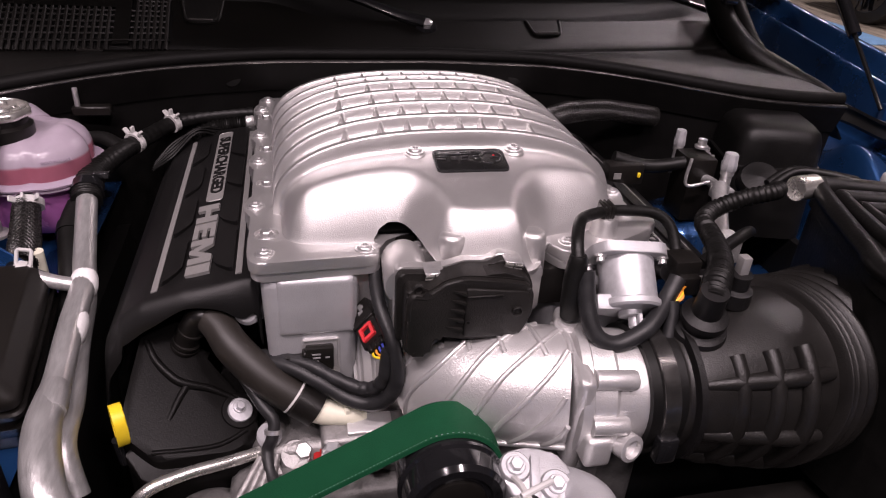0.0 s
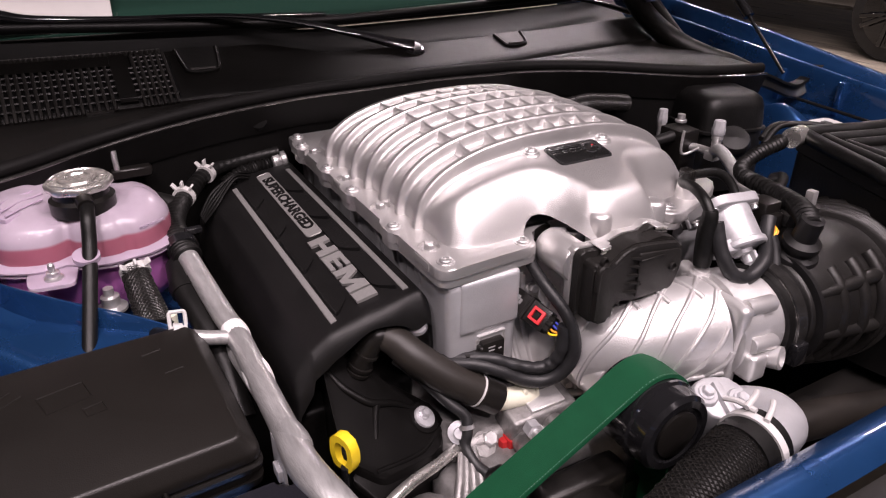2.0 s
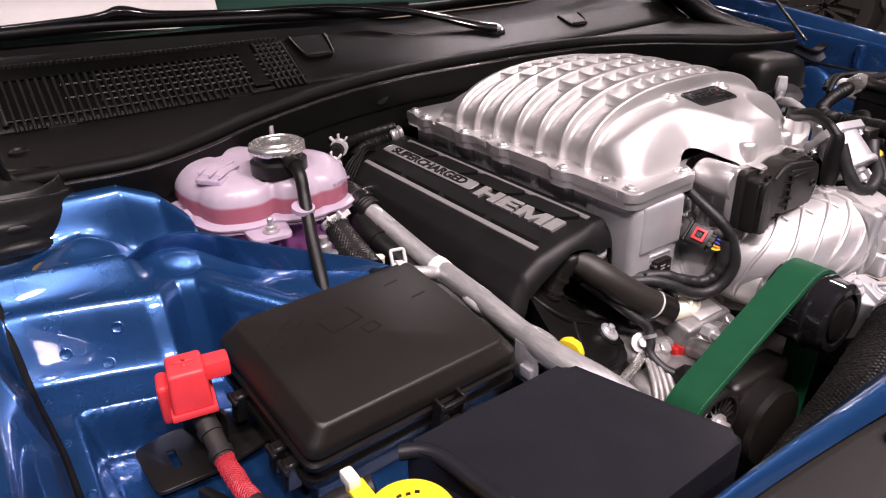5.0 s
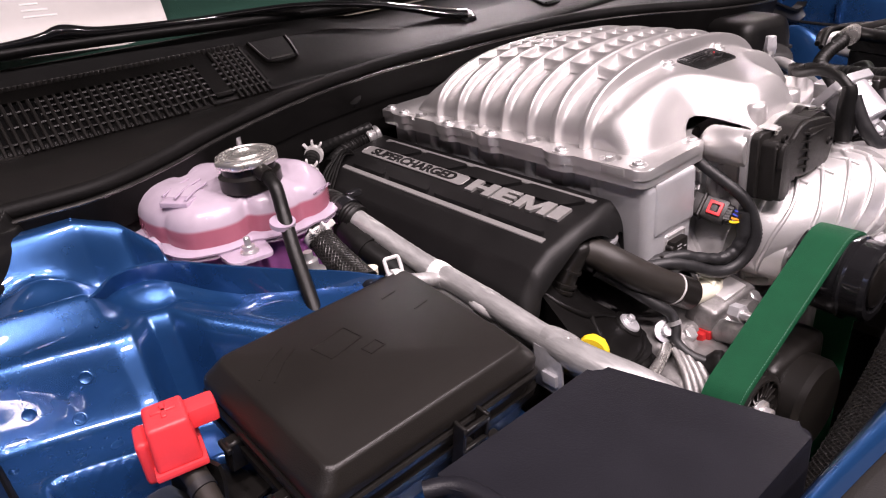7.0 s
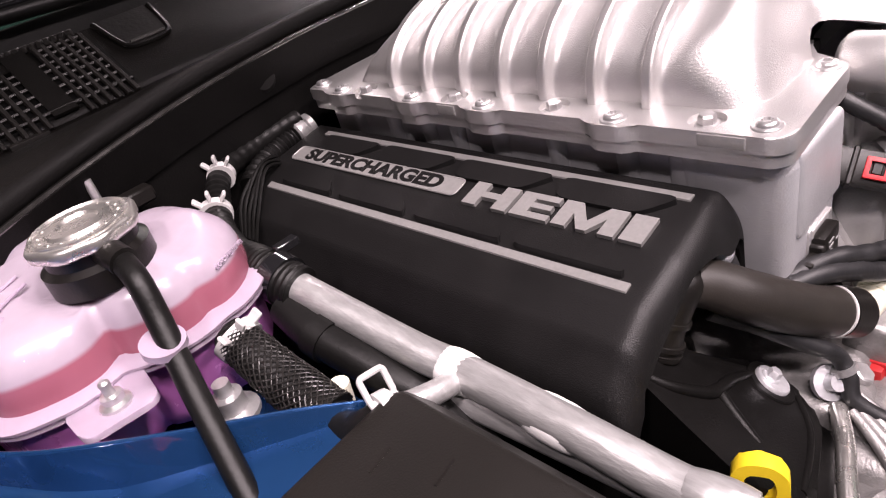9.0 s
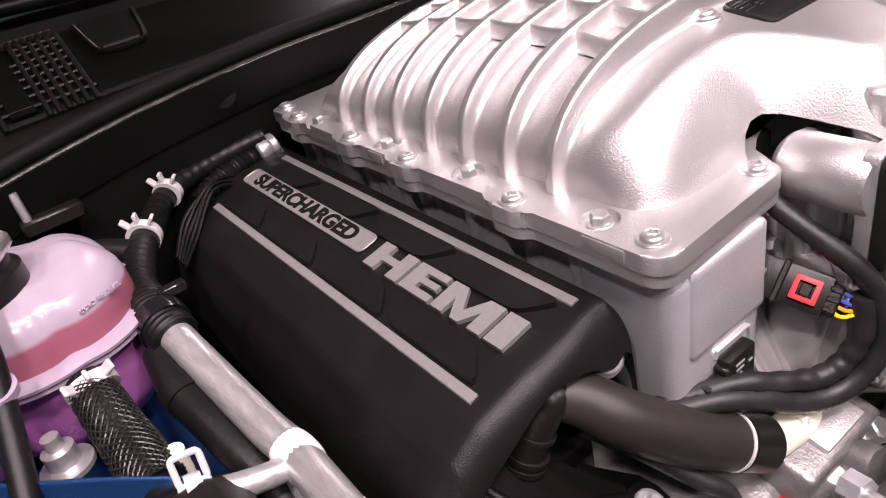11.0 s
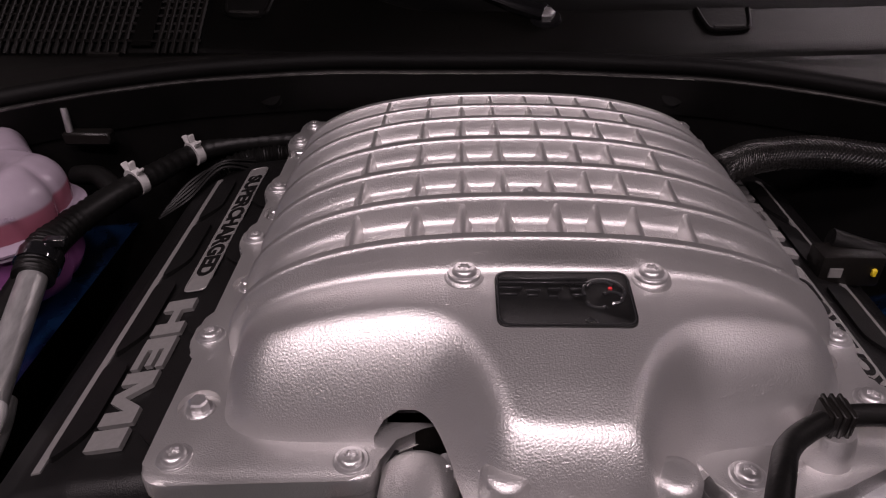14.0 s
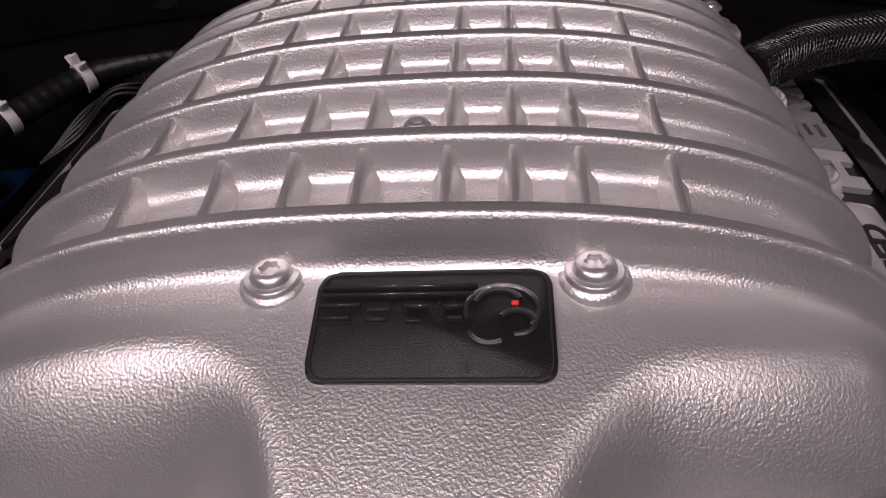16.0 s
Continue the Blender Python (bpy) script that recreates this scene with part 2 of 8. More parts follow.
def braid(pts, r, strands=14, turns=5.0, wire=0.0011, steps=8):
    """Strands wound both ways round a line."""
    line = curve_points(pts, steps)
    m = len(line)
    rads = [r] * m if isinstance(r, (int, float)) else [float(np.interp(i / (m - 1) * (len(r) - 1), range(len(r)), r)) for i in range(m)]
    up = Vector((0, 0, 1))
    frames = []
    for i, p in enumerate(line):
        d = (line[min(i + 1, m - 1)] - line[max(i - 1, 0)]).normalized()
        s = d.cross(up).normalized()
        up = s.cross(d).normalized()
        frames.append((p, s, up))
    bm = bmesh.new()
    n = max(m, int(turns * 14))
    for way in (1, -1):
        for k in range(strands):
            rings = []
            for i in range(n + 1):
                f = i / n * (m - 1)
                j = min(int(f), m - 2)
                t = f - j
                p = frames[j][0].lerp(frames[j + 1][0], t)
                s = frames[j][1].lerp(frames[j + 1][1], t)
                u = frames[j][2].lerp(frames[j + 1][2], t)
                rr = rads[j] + (rads[j + 1] - rads[j]) * t
                a = way * 2 * math.pi * turns * i / n + 2 * math.pi * k / strands
                rr += 0.0004 * math.sin(a * strands + i * 1.3) + wire * 0.4
                o = s * math.cos(a) + u * math.sin(a)
                q = (u * math.cos(a) - s * math.sin(a))
                c = p + o * rr
                rings.append([bm.verts.new(c + o * wire * 0.5), bm.verts.new(c + q * wire), bm.verts.new(c - o * wire * 0.5), bm.verts.new(c - q * wire)])
            for A, B in zip(rings, rings[1:]):
                for j in range(4):
                    bm.faces.new((A[j], A[(j + 1) % 4], B[(j + 1) % 4], B[j]))
    return bm


def lathe(profile, origin, axis, sides=32, bm=None, lobes=None):
    """Turns (radius, height) pairs about the axis."""
    bm = bm or bmesh.new()
    q = Vector(axis).normalized().to_track_quat("Z", "Y")
    o = Vector(origin)
    rings = []
    for r, h in profile:
        ring = []
        for k in range(sides):
            a = 2 * math.pi * k / sides
            rr = r * (1 + (lobes[1] * math.cos(lobes[0] * a) if lobes else 0))
            ring.append(bm.verts.new(o + q @ Vector((rr * math.cos(a), rr * math.sin(a), h))))
        rings.append(ring)
    for A, B in zip(rings, rings[1:]):
        for k in range(sides):
            bm.faces.new((A[k], A[(k + 1) % sides], B[(k + 1) % sides], B[k]))
    bm.faces.new(rings[0][::-1])
    bm.faces.new(rings[-1])
    return bm


def box(x0, x1, y0, y1, z0, z1, bevel=0.003, seg=2, m=None, taper=0.0, bm=None):
    """A box with rounded edges; taper draws the top in."""
    b = bmesh.new()
    t = taper
    vs = [b.verts.new(p) for p in ((x0, y0, z0), (x1, y0, z0), (x1, y1, z0), (x0, y1, z0), (x0 + t, y0 + t, z1), (x1 - t, y0 + t, z1), (x1 - t, y1 - t, z1), (x0 + t, y1 - t, z1))]
    for f in ((0, 3, 2, 1), (4, 5, 6, 7), (0, 1, 5, 4), (1, 2, 6, 5), (2, 3, 7, 6), (3, 0, 4, 7)):
        b.faces.new([vs[i] for i in f])
    if bevel:
        bmesh.ops.bevel(b, geom=b.edges[:], offset=bevel, segments=seg, affect="EDGES", profile=0.6)
    if m is not None:
        bmesh.ops.transform(b, matrix=m, verts=b.verts[:])
    return join(bm, b) if bm else b


def join(a, b):
    me = bpy.data.meshes.new("tmp")
    b.to_mesh(me)
    b.free()
    a.from_mesh(me)
    bpy.data.meshes.remove(me)
    return a


def plate(outline, z0, z1, bevel=0.002, seg=2, m=None, bm=None):
    """A slab with the given outline (x, y)."""
    b = bmesh.new()
    lo = [b.verts.new((x, y, z0)) for x, y in outline]
    hi = [b.verts.new((x, y, z1)) for x, y in outline]
    n = len(lo)
    b.faces.new(lo[::-1])
    top = b.faces.new(hi)
    for i in range(n):
        b.faces.new((lo[i], lo[(i + 1) % n], hi[(i + 1) % n], hi[i]))
    if bevel:
        bmesh.ops.bevel(b, geom=list(top.edges), offset=bevel, segments=seg, affect="EDGES", profile=0.5)
    if m is not None:
        bmesh.ops.transform(b, matrix=m, verts=b.verts[:])
    return join(bm, b) if bm else b


def grid(nu, nv, f, bm=None, thick=0.0):
    """A sheet through f(u, v), u and v from 0 to 1."""
    bm = bm or bmesh.new()
    vs = [[bm.verts.new(f(i / nu, j / nv)) for j in range(nv + 1)] for i in range(nu + 1)]
    for i in range(nu):
        for j in range(nv):
            bm.faces.new((vs[i][j], vs[i + 1][j], vs[i + 1][j + 1], vs[i][j + 1]))
    if thick:
        bmesh.ops.recalc_face_normals(bm, faces=bm.faces[:])
        bmesh.ops.solidify(bm, geom=bm.faces[:], thickness=thick)
    return bm


def rounded(pts, r, seg=4):
    """An outline with its corners rounded."""
    out = []
    n = len(pts)
    for i in range(n):
        p, a, b = Vector(pts[i]), Vector(pts[i - 1]), Vector(pts[(i + 1) % n])
        rr = r[i] if isinstance(r, (list, tuple)) else r
        k = min(rr, 0.45 * (a - p).length, 0.45 * (b - p).length)
        s, e = p + (a - p).normalized() * k, p + (b - p).normalized() * k
        for j in range(seg + 1):
            t = j / seg
            out.append(tuple(s.lerp(p, t).lerp(p.lerp(e, t), t)))
    return out


def letters(text, size, m, depth=0.0006, shear=0.0, bold=0.0):
    cu = bpy.data.curves.new("text", "FONT")
    cu.body, cu.size, cu.extrude, cu.shear, cu.offset = text, size, depth, shear, bold
    cu.align_x, cu.align_y = "CENTER", "CENTER"
    ob = bpy.data.objects.new("text", cu)
    scene.collection.objects.link(ob)
    dg = bpy.context.evaluated_depsgraph_get()
    me = bpy.data.meshes.new_from_object(ob.evaluated_get(dg))
    bpy.data.objects.remove(ob)
    bm = bmesh.new()
    bm.from_mesh(me)
    bpy.data.meshes.remove(me)
    bmesh.ops.transform(bm, matrix=m, verts=bm.verts[:])
    return bm


def smooth01(a, b, x):
    t = min(1, max(0, (x - a) / (b - a)))
    return t * t * (3 - 2 * t)


def bolt_mesh(r=0.0078, h=0.006):
    """A flanged pan head with a six-lobed socket."""
    bm = bmesh.new()
    rings = []
    for rr, z, lobe in ((r, 0, 0), (r, 0.0012, 0), (r * 0.93, 0.0020, 0), (r * 0.74, 0.0024, 0), (r * 0.71, h * 0.62, 0), (r * 0.64, h * 0.86, 0), (r * 0.50, h, 0), (r * 0.34, h, 0.16), (r * 0.31, h * 0.55, 0.16), (r * 0.05, h * 0.5, 0)):
        rings.append([bm.verts.new(((rr * (1 + lobe * math.cos(6 * a))) * math.cos(a), (rr * (1 + lobe * math.cos(6 * a))) * math.sin(a), z)) for a in [2 * math.pi * k / 24 for k in range(24)]])
    for A, B in zip(rings, rings[1:]):
        for k in range(24):
            bm.faces.new((A[k], A[(k + 1) % 24], B[(k + 1) % 24], B[k]))
    bm.faces.new(rings[0][::-1])
    bm.faces.new(rings[-1])
    return bm


def hex_bolt_mesh(r=0.009, h=0.008):
    bm = lathe([(r, 0), (r, 0.0015), (r * 0.9, 0.0022)], (0, 0, 0), (0, 0, 1), 20)
    return join(bm, lathe([(r * 0.72, 0.002), (r * 0.72, h - 0.001), (r * 0.6, h)], (0, 0, 0), (0, 0, 1), 6))


# ---- the supercharger in the middle of the bay ----
CX = -0.012
BASE = 0.8455
RIBS = [0.079, 0.120, 0.161, 0.202, 0.243, 0.284, 0.325]
POWER = 2.45


def smin(a, b, k):
    h = min(1.0, max(0.0, 0.5 + 0.5 * (b - a) / k))
    return b + (a - b) * h - k * h * (1 - h)


# foot of the lid's front: two lobes set back, a nose between them
FOOT = curve_points([(-0.195, 0.052, 0), (-0.181, 0.031, 0), (-0.171, 0.0195, 0), (-0.158, 0.0128, 0), (-0.142, 0.0105, 0), (-0.12, 0.010, 0), (-0.079, 0.010, 0), (-0.068, 0.003, 0), (-0.060, -0.012, 0), (-0.053, -0.028, 0), (-0.041, -0.040, 0), (-0.022, -0.045, 0), (0.025, -0.045, 0), (0.040, -0.039, 0), (0.049, -0.024, 0), (0.057, -0.007, 0), (0.066, 0.002, 0), (0.079, 0.007, 0), (0.114, 0.0120, 0), (0.133, 0.0158, 0), (0.147, 0.0235, 0), (0.159, 0.037, 0), (0.19, 0.062, 0)], 60)
FOOT_X, FOOT_Y = np.array([p.x for p in FOOT]), np.array([p.y for p in FOOT])


def front_base(x):
    return float(np.interp(x, FOOT_X, FOOT_Y))


def from_foot(x, y):
    """Distance behind the foot line."""
    d = math.sqrt(float(np.min((FOOT_X - x) ** 2 + (FOOT_Y - y) ** 2)))
    return d if y > front_base(x) else -d


def body_height(y):
    return float(np.interp(y, [-0.05, 0.0, 0.03, 0.0515, 0.068, 0.12, 0.20, 0.243, 0.284, 0.325, 0.36], [0.0390, 0.0500, 0.0555, 0.0590, 0.0620, 0.0690, 0.0700, 0.0685, 0.0625, 0.0565, 0.0515]))


def rib_height(y):
    return float(np.interp(y, [0.079, 0.12, 0.202, 0.243, 0.284, 0.325], [0.0810, 0.0830, 0.0830, 0.0815, 0.0750, 0.0690]))


def rib_bump(y):
    return max(float(np.interp(abs(y - r), [0, 0.0022, 0.0031, 0.0038, 0.0058, 0.0070, 0.0090, 0.0125], [1, 1, 0.965, 0.88, 0.25, 0.12, 0.035, 0])) for r in RIBS)


def arc(ph):
    """A point of the cross-section, across and up, both to 1."""
    return math.copysign(abs(math.sin(ph)) ** (2 / POWER), ph), abs(math.cos(ph)) ** (2 / POWER)


def floor_height(x, y):
    """Height of the lid's skin between the ribs, over the flange."""
    wide = 0.163 + 0.014 * max(0.0, y - 0.08)
    q = min(1.0, abs(x - CX) / wide)
    n = POWER + 0.5 * (1 - smooth01(0.04, 0.085, y))
    h = body_height(y) * (1 - q ** n) ** (1 / n)
    if y < 0.09:
        nose = math.exp(-((x - 0.003) / 0.045) ** 4)
        h = smin(h, (2.8 + 0.4 * nose) * from_foot(x, y), 0.058 - 0.012 * nose)
    h = smin(h, 1.7 * (0.377 - y), 0.016)
    return -smin(-h, 0.0025, 0.006)


def dome_point(ph, y):
    a, up = arc(ph)
    wide = 0.163 + 0.014 * max(0.0, y - 0.08)
    b = rib_bump(y)
    x = CX + a * wide
    z = floor_height(x, y)
    rx = CX + a * (wide + 0.0085)
    return Vector((x + (rx - x) * b, y, BASE + z + (rib_height(y) * up - z) * b))


def dome():
    bm = bmesh.new()
    fine = [math.pi * (i / 2000 - 0.5) for i in range(2001)]
    pts = [arc(p) for p in fine]
    run = [0.0]
    for p, q in zip(pts, pts[1:]):
        run.append(run[-1] + math.hypot((q[0] - p[0]) * 0.165, (q[1] - p[1]) * 0.06))
    cols = [float(np.interp(run[-1] * i / 130, run, fine)) for i in range(131)]
    ys = set(np.round(np.arange(0.068, 0.3801, 0.003), 5))
    for r in RIBS:
        for d in (0, 0.0012, 0.0022, 0.0027, 0.0031, 0.0038, 0.0048, 0.0058, 0.0064, 0.0070, 0.0080, 0.0090, 0.0108, 0.0125):
            ys |= {round(r - d, 5), round(r + d, 5)}
    ys = sorted(y for y in ys if y >= 0.066)
    ys = [ys[0]] + [y for p, y in zip(ys, ys[1:]) if y - p > 0.0003]
    rows = []
    for ph in cols:
        y0 = front_base(CX + arc(ph)[0] * 0.163) - 0.006
        rows.append([bm.verts.new(dome_point(ph, y0 + (ys[0] - y0) * i / 44)) for i in range(44)] + [bm.verts.new(dome_point(ph, float(y))) for y in ys])
    for A, B in zip(rows, rows[1:]):
        for j in range(len(A) - 1):
            bm.faces.new((A[j], B[j], B[j + 1], A[j + 1]))
    rim = [r[0] for r in rows] + rows[-1][1:] + [r[-1] for r in rows[::-1]][1:] + rows[0][::-1][1:-1]
    low = [bm.verts.new((v.co.x, v.co.y, 0.8455 if v.co.y < 0.0 and abs(v.co.x) < 0.075 else 0.838)) for v in rim]
    for i in range(len(rim)):
        bm.faces.new((rim[i], rim[i - 1], low[i - 1], low[i]))
    bmesh.ops.recalc_face_normals(bm, faces=bm.faces[:])
    bmesh.ops.remove_doubles(bm, verts=bm.verts[:], dist=0.00002)
    return bm


def cut(bm, cutters, thick=0.004):
    """bm as a thick shell, less the cutters."""
    me = bpy.data.meshes.new("a")
    bm.to_mesh(me)
    bm.free()
    ob = new("a", me)
    made = [ob]
    if thick:
        so = ob.modifiers.new("s", "SOLIDIFY")
        so.thickness, so.offset = thick, -1
    for c in cutters:
        mc = bpy.data.meshes.new("c")
        bmesh.ops.recalc_face_normals(c, faces=c.faces[:])
        c.to_mesh(mc)
        c.free()
        oc = new("c", mc)
        made.append(oc)
        bo = ob.modifiers.new("b", "BOOLEAN")
        bo.operation, bo.object, bo.solver, bo.use_self = "DIFFERENCE", oc, "EXACT", bool(thick)
    out = bpy.data.meshes.new_from_object(ob.evaluated_get(bpy.context.evaluated_depsgraph_get()))
    for o in made:
        bpy.data.objects.remove(o)
    res = bmesh.new()
    res.from_mesh(out)
    return res


supercharger = thing("supercharger", (CX, 0.2, 0.74), "satin silver cast aluminium supercharger with ribbed lid on the engine", "supercharger")
arch = plate([(-0.094, 0.82), (-0.034, 0.82), (-0.040, 0.843), (-0.047, 0.851), (-0.056, 0.8575), (-0.064, 0.8615), (-0.072, 0.8630), (-0.081, 0.8620), (-0.0885, 0.857), (-0.0935, 0.849)], -0.06, 0.05, 0, m=Matrix.Rotation(radians(90), 4, "X") @ Matrix.Diagonal((1, 1, -1, 1)))
lid = part("lid", cut(dome(), [arch], 0.004), SILVER, supercharger, "satin silver ribbed lid", angle=60)

# walls between the ribs, along the top
WALLS = [-0.110, -0.0755, -0.049, -0.0248, 0.0040, 0.0260, 0.0478, 0.078]
for ya, yb in zip(RIBS, RIBS[1:]):
    for k, wx in enumerate(WALLS):
        wide = 0.97 if ya > 0.22 else 1.0
        x = CX + (wx - CX) * wide
        bm = bmesh.new()
        n = 12
        rows = []
        for i in range(n + 1):
            y = ya + (yb - ya) * i / n
            zb = BASE + floor_height(x, y)
            e = abs(i / n - 0.5) * 2
            hgt = 0.0098 + 0.0022 * e ** 3
            wb, wt = 0.0062 + 0.0035 * e ** 4, 0.0016
            rows.append([bm.verts.new(p) for p in ((x - wb, y, zb - 0.0005), (x - wb * 0.55, y, zb + hgt * 0.22), (x - wt * 1.5, y, zb + hgt * 0.72), (x - wt * 0.7, y, zb + hgt), (x + wt * 0.7, y, zb + hgt), (x + wt * 1.5, y, zb + hgt * 0.72), (x + wb * 0.55, y, zb + hgt * 0.22), (x + wb, y, zb - 0.0005))])
        for A, B in zip(rows, rows[1:]):
            for j in range(7):
                bm.faces.new((A[j], A[j + 1], B[j + 1], B[j]))
        part("cross_rib", bm, SILVER, lid, angle=80)

for bx, by, bt, r in ((-0.031, -0.029, 0.874, 0.0115), (0.043, -0.027, 0.871, 0.0115)):
    part("boss", lathe([(r * 1.15, 0.828), (r * 1.05, bt - 0.012), (r, bt - 0.004), (r * 0.85, bt - 0.001), (r * 0.5, bt)], (bx, by, 0), (0, 0, 1), 24), SILVER, lid, angle=70)
for bx in (-0.0485, 0.0485):
    part("boss", lathe([(0.0125, 0.893), (0.0112, 0.9050), (0.0104, 0.9074), (0.008, 0.9080)], (bx, 0.0695, 0), (0, 0, 1), 24), SILVER, lid, angle=70)

# the bolted flange
lugs = [0.093, 0.205, 0.285, 0.381]
left_side = []
for y in np.linspace(0.424, -0.004, 108):
    out = 0.0
    for q in lugs:
        d = abs(y - q)
        if d < 0.019:
            out = max(out, 0.0085 if d < 0.009 else 0.0085 * (0.5 + 0.5 * math.cos(math.pi * (d - 0.009) / 0.010)))
    left_side.append((-0.2045 - 0.7 * out, float(y)))
right_side = [(0.1765 - x - 0.2045, y) for x, y in left_side][::-1]
right_side = [p for p in right_side if p[1] > 0.052]
outline = ([(-0.196, 0.434), (-0.203, 0.430)] + left_side + [(-0.2040, -0.0072), (-0.2026, -0.0105), (-0.2002, -0.0135), (-0.1970, -0.0157), (-0.1930, -0.0168), (-0.1880, -0.0170)] + [(-0.150, -0.0150), (-0.104, -0.0130), (-0.0975, -0.0120), (-0.0930, -0.0095), (-0.0905, -0.0055), (-0.0895, 0.004), (-0.084, 0.014), (-0.070, 0.022), (-0.05, 0.026), (0.0, 0.03), (0.045, 0.03), (0.053, 0.022), (0.060, 0.010), (0.069, -0.012), (0.075, -0.0225), (0.083, -0.0265), (0.095, -0.0255), (0.130, -0.0145), (0.160, 0.000), (0.178, 0.010), (0.190, 0.022), (0.1935, 0.034), (0.190, 0.047), (0.181, 0.055)]
           + right_side + [(0.178, 0.430), (0.172, 0.434)])


def pocket(x, y):
    return lathe([(0.0112, 0.8417), (0.0112, 0.90)], (x, y, 0), (0, 0, 1), 24)


POCKETS = [(-0.189, 0.0355), (-0.190, 0.147), (-0.192, 0.243), (-0.194, 0.353), (0.154, 0.075), (0.158, 0.19), (0.158, 0.30)]
flange = part("lid_flange", cut(plate(outline, 0.8350, 0.8460, 0.0022), [pocket(x, y) for x, y in POCKETS], 0), SILVER, lid, angle=40)
lower_outline = [((x + 0.012) * 0.992 - 0.012, 0.2 + (y - 0.2) * 0.994) for x, y in outline]
part("housing_flange", plate(lower_outline, 0.8262, 0.8343, 0.0015), SILVER, supercharger, angle=40)
for wx, ya, yb in ((-0.2043, 0.006, 0.0345), (-0.2043, 0.233, 0.252)):
    part("machined_pad", box(wx - 0.0012, wx + 0.004, ya, yb, 0.8370, 0.8448, 0.0008, 2), DECAL, lid, "smooth machined pad on the flange edge")
TORX = bolt_mesh()
first = None
for x, y, z in ((-0.190, 0.0, 0.8455), (-0.1035, -0.001, 0.8455), (-0.200, 0.093, 0.8455), (-0.200, 0.205, 0.8455), (-0.200, 0.285, 0.8455), (-0.200, 0.381, 0.8455), (-0.193, 0.420, 0.8455), (0.0855, -0.008, 0.8455), (0.169, 0.043, 0.8455), (0.174, 0.093, 0.8455), (0.174, 0.205, 0.8455), (0.174, 0.285, 0.8455), (0.172, 0.42, 0.8455), (-0.0485, 0.0690, 0.9080), (0.0485, 0.0690, 0.9080)):
    if first is None:
        first = part("bolt", TORX, STEEL, supercharger, "steel torx bolt")
        first.matrix_basis = Matrix.Translation((x, y, z)) @ Matrix.Diagonal((1.15, 1.15, 0.78, 1))
        continue
    again(first, Matrix.Translation((x, y, z)) @ Matrix.Diagonal((1.15, 1.15, 0.78, 1)))
hexb = None
for x, y in POCKETS:
    m = Matrix.Translation((x, y, 0.8417)) @ Matrix.Diagonal((0.85, 0.85, 1.0, 1))
    if hexb is None:
        hexb = part("hex_bolt", hex_bolt_mesh(), STEEL, supercharger, "steel hexagon bolt in a round pocket")
        hexb.matrix_basis = m
    else:
        again(hexb, m)
# studs that hold the vent pipe and a bolt in the third cell
part("stud", lathe([(0.0135, 0.844), (0.0125, 0.853), (0.011, 0.862), (0.010, 0.864)], (0.127, 0.006, 0), (0, 0, 1), 24), SILVER, lid)
plug = part("plug", bolt_mesh(0.007, 0.005), STEEL, supercharger, "recessed steel plug")
plug.matrix_basis = Matrix.Translation((-0.0085, 0.1375, 0.9175))

# badge plate, with raised plain shapes
slope = Matrix.Translation((0.0015, 0.0515, 0.9045)) @ Matrix.Rotation(radians(11.5), 4, "X")
bw, bh = 0.0345, 0.0186
badge = part("badge_plate", plate(rounded([(-bw, -bh), (bw, -bh), (bw, bh), (-bw, bh)], 0.006, 5), -0.003, 0.0018, 0.0008, 2, slope), BADGE, lid, "black enamelled badge plate with raised lines")
part("border", tube([slope @ Vector((x, y, 0.0018)) for x, y in rounded([(-bw + .0012, -bh + .0012), (bw - .0012, -bh + .0012), (bw - .0012, bh - .0012), (-bw + .0012, bh - .0012)], 0.006, 5)], 0.0005, 6, 1, True), BADGELINE, badge)
for x0, x1, y0 in ((-0.0325, 0.013, 0.0125), (-0.0325, 0.012, 0.0098), (-0.0325, -0.021, 0.0062), (-0.0325, -0.0235, 0.0018), (-0.019, -0.012, 0.0045), (-0.019, -0.013, 0.0012), (-0.008, -0.001, 0.0055), (-0.008, -0.003, 0.0005), (0.003, 0.009, 0.0055), (0.004, 0.009, 0.0015)):
    part("raised_bar", box(x0, x1, y0 - 0.0006, y0 + 0.0006, 0.0012, 0.0030, 0.0004, 1, slope), BADGELINE, badge)
for k, (x, y, r, a0, a1) in enumerate(((0.020, 0.004, 0.0105, 200, -40), (0.019, 0.006, 0.0065, 170, 20), (0.024, 0.0, 0.005, 150, -100), (0.0165, -0.002, 0.006, 190, 300))):
    part("raised_curve", tube([slope @ Vector((x + r * math.cos(radians(a)), y + 0.8 * r * math.sin(radians(a)), 0.0018)) for a in np.linspace(a0, a1, 9)], 0.0010, 8, 2), BADGELINE, badge)
part("red_dot", box(0.0225, 0.0247, 0.0055, 0.0070, 0.0015, 0.0027, 0.0003, 1, slope), RED, badge, "small red mark")

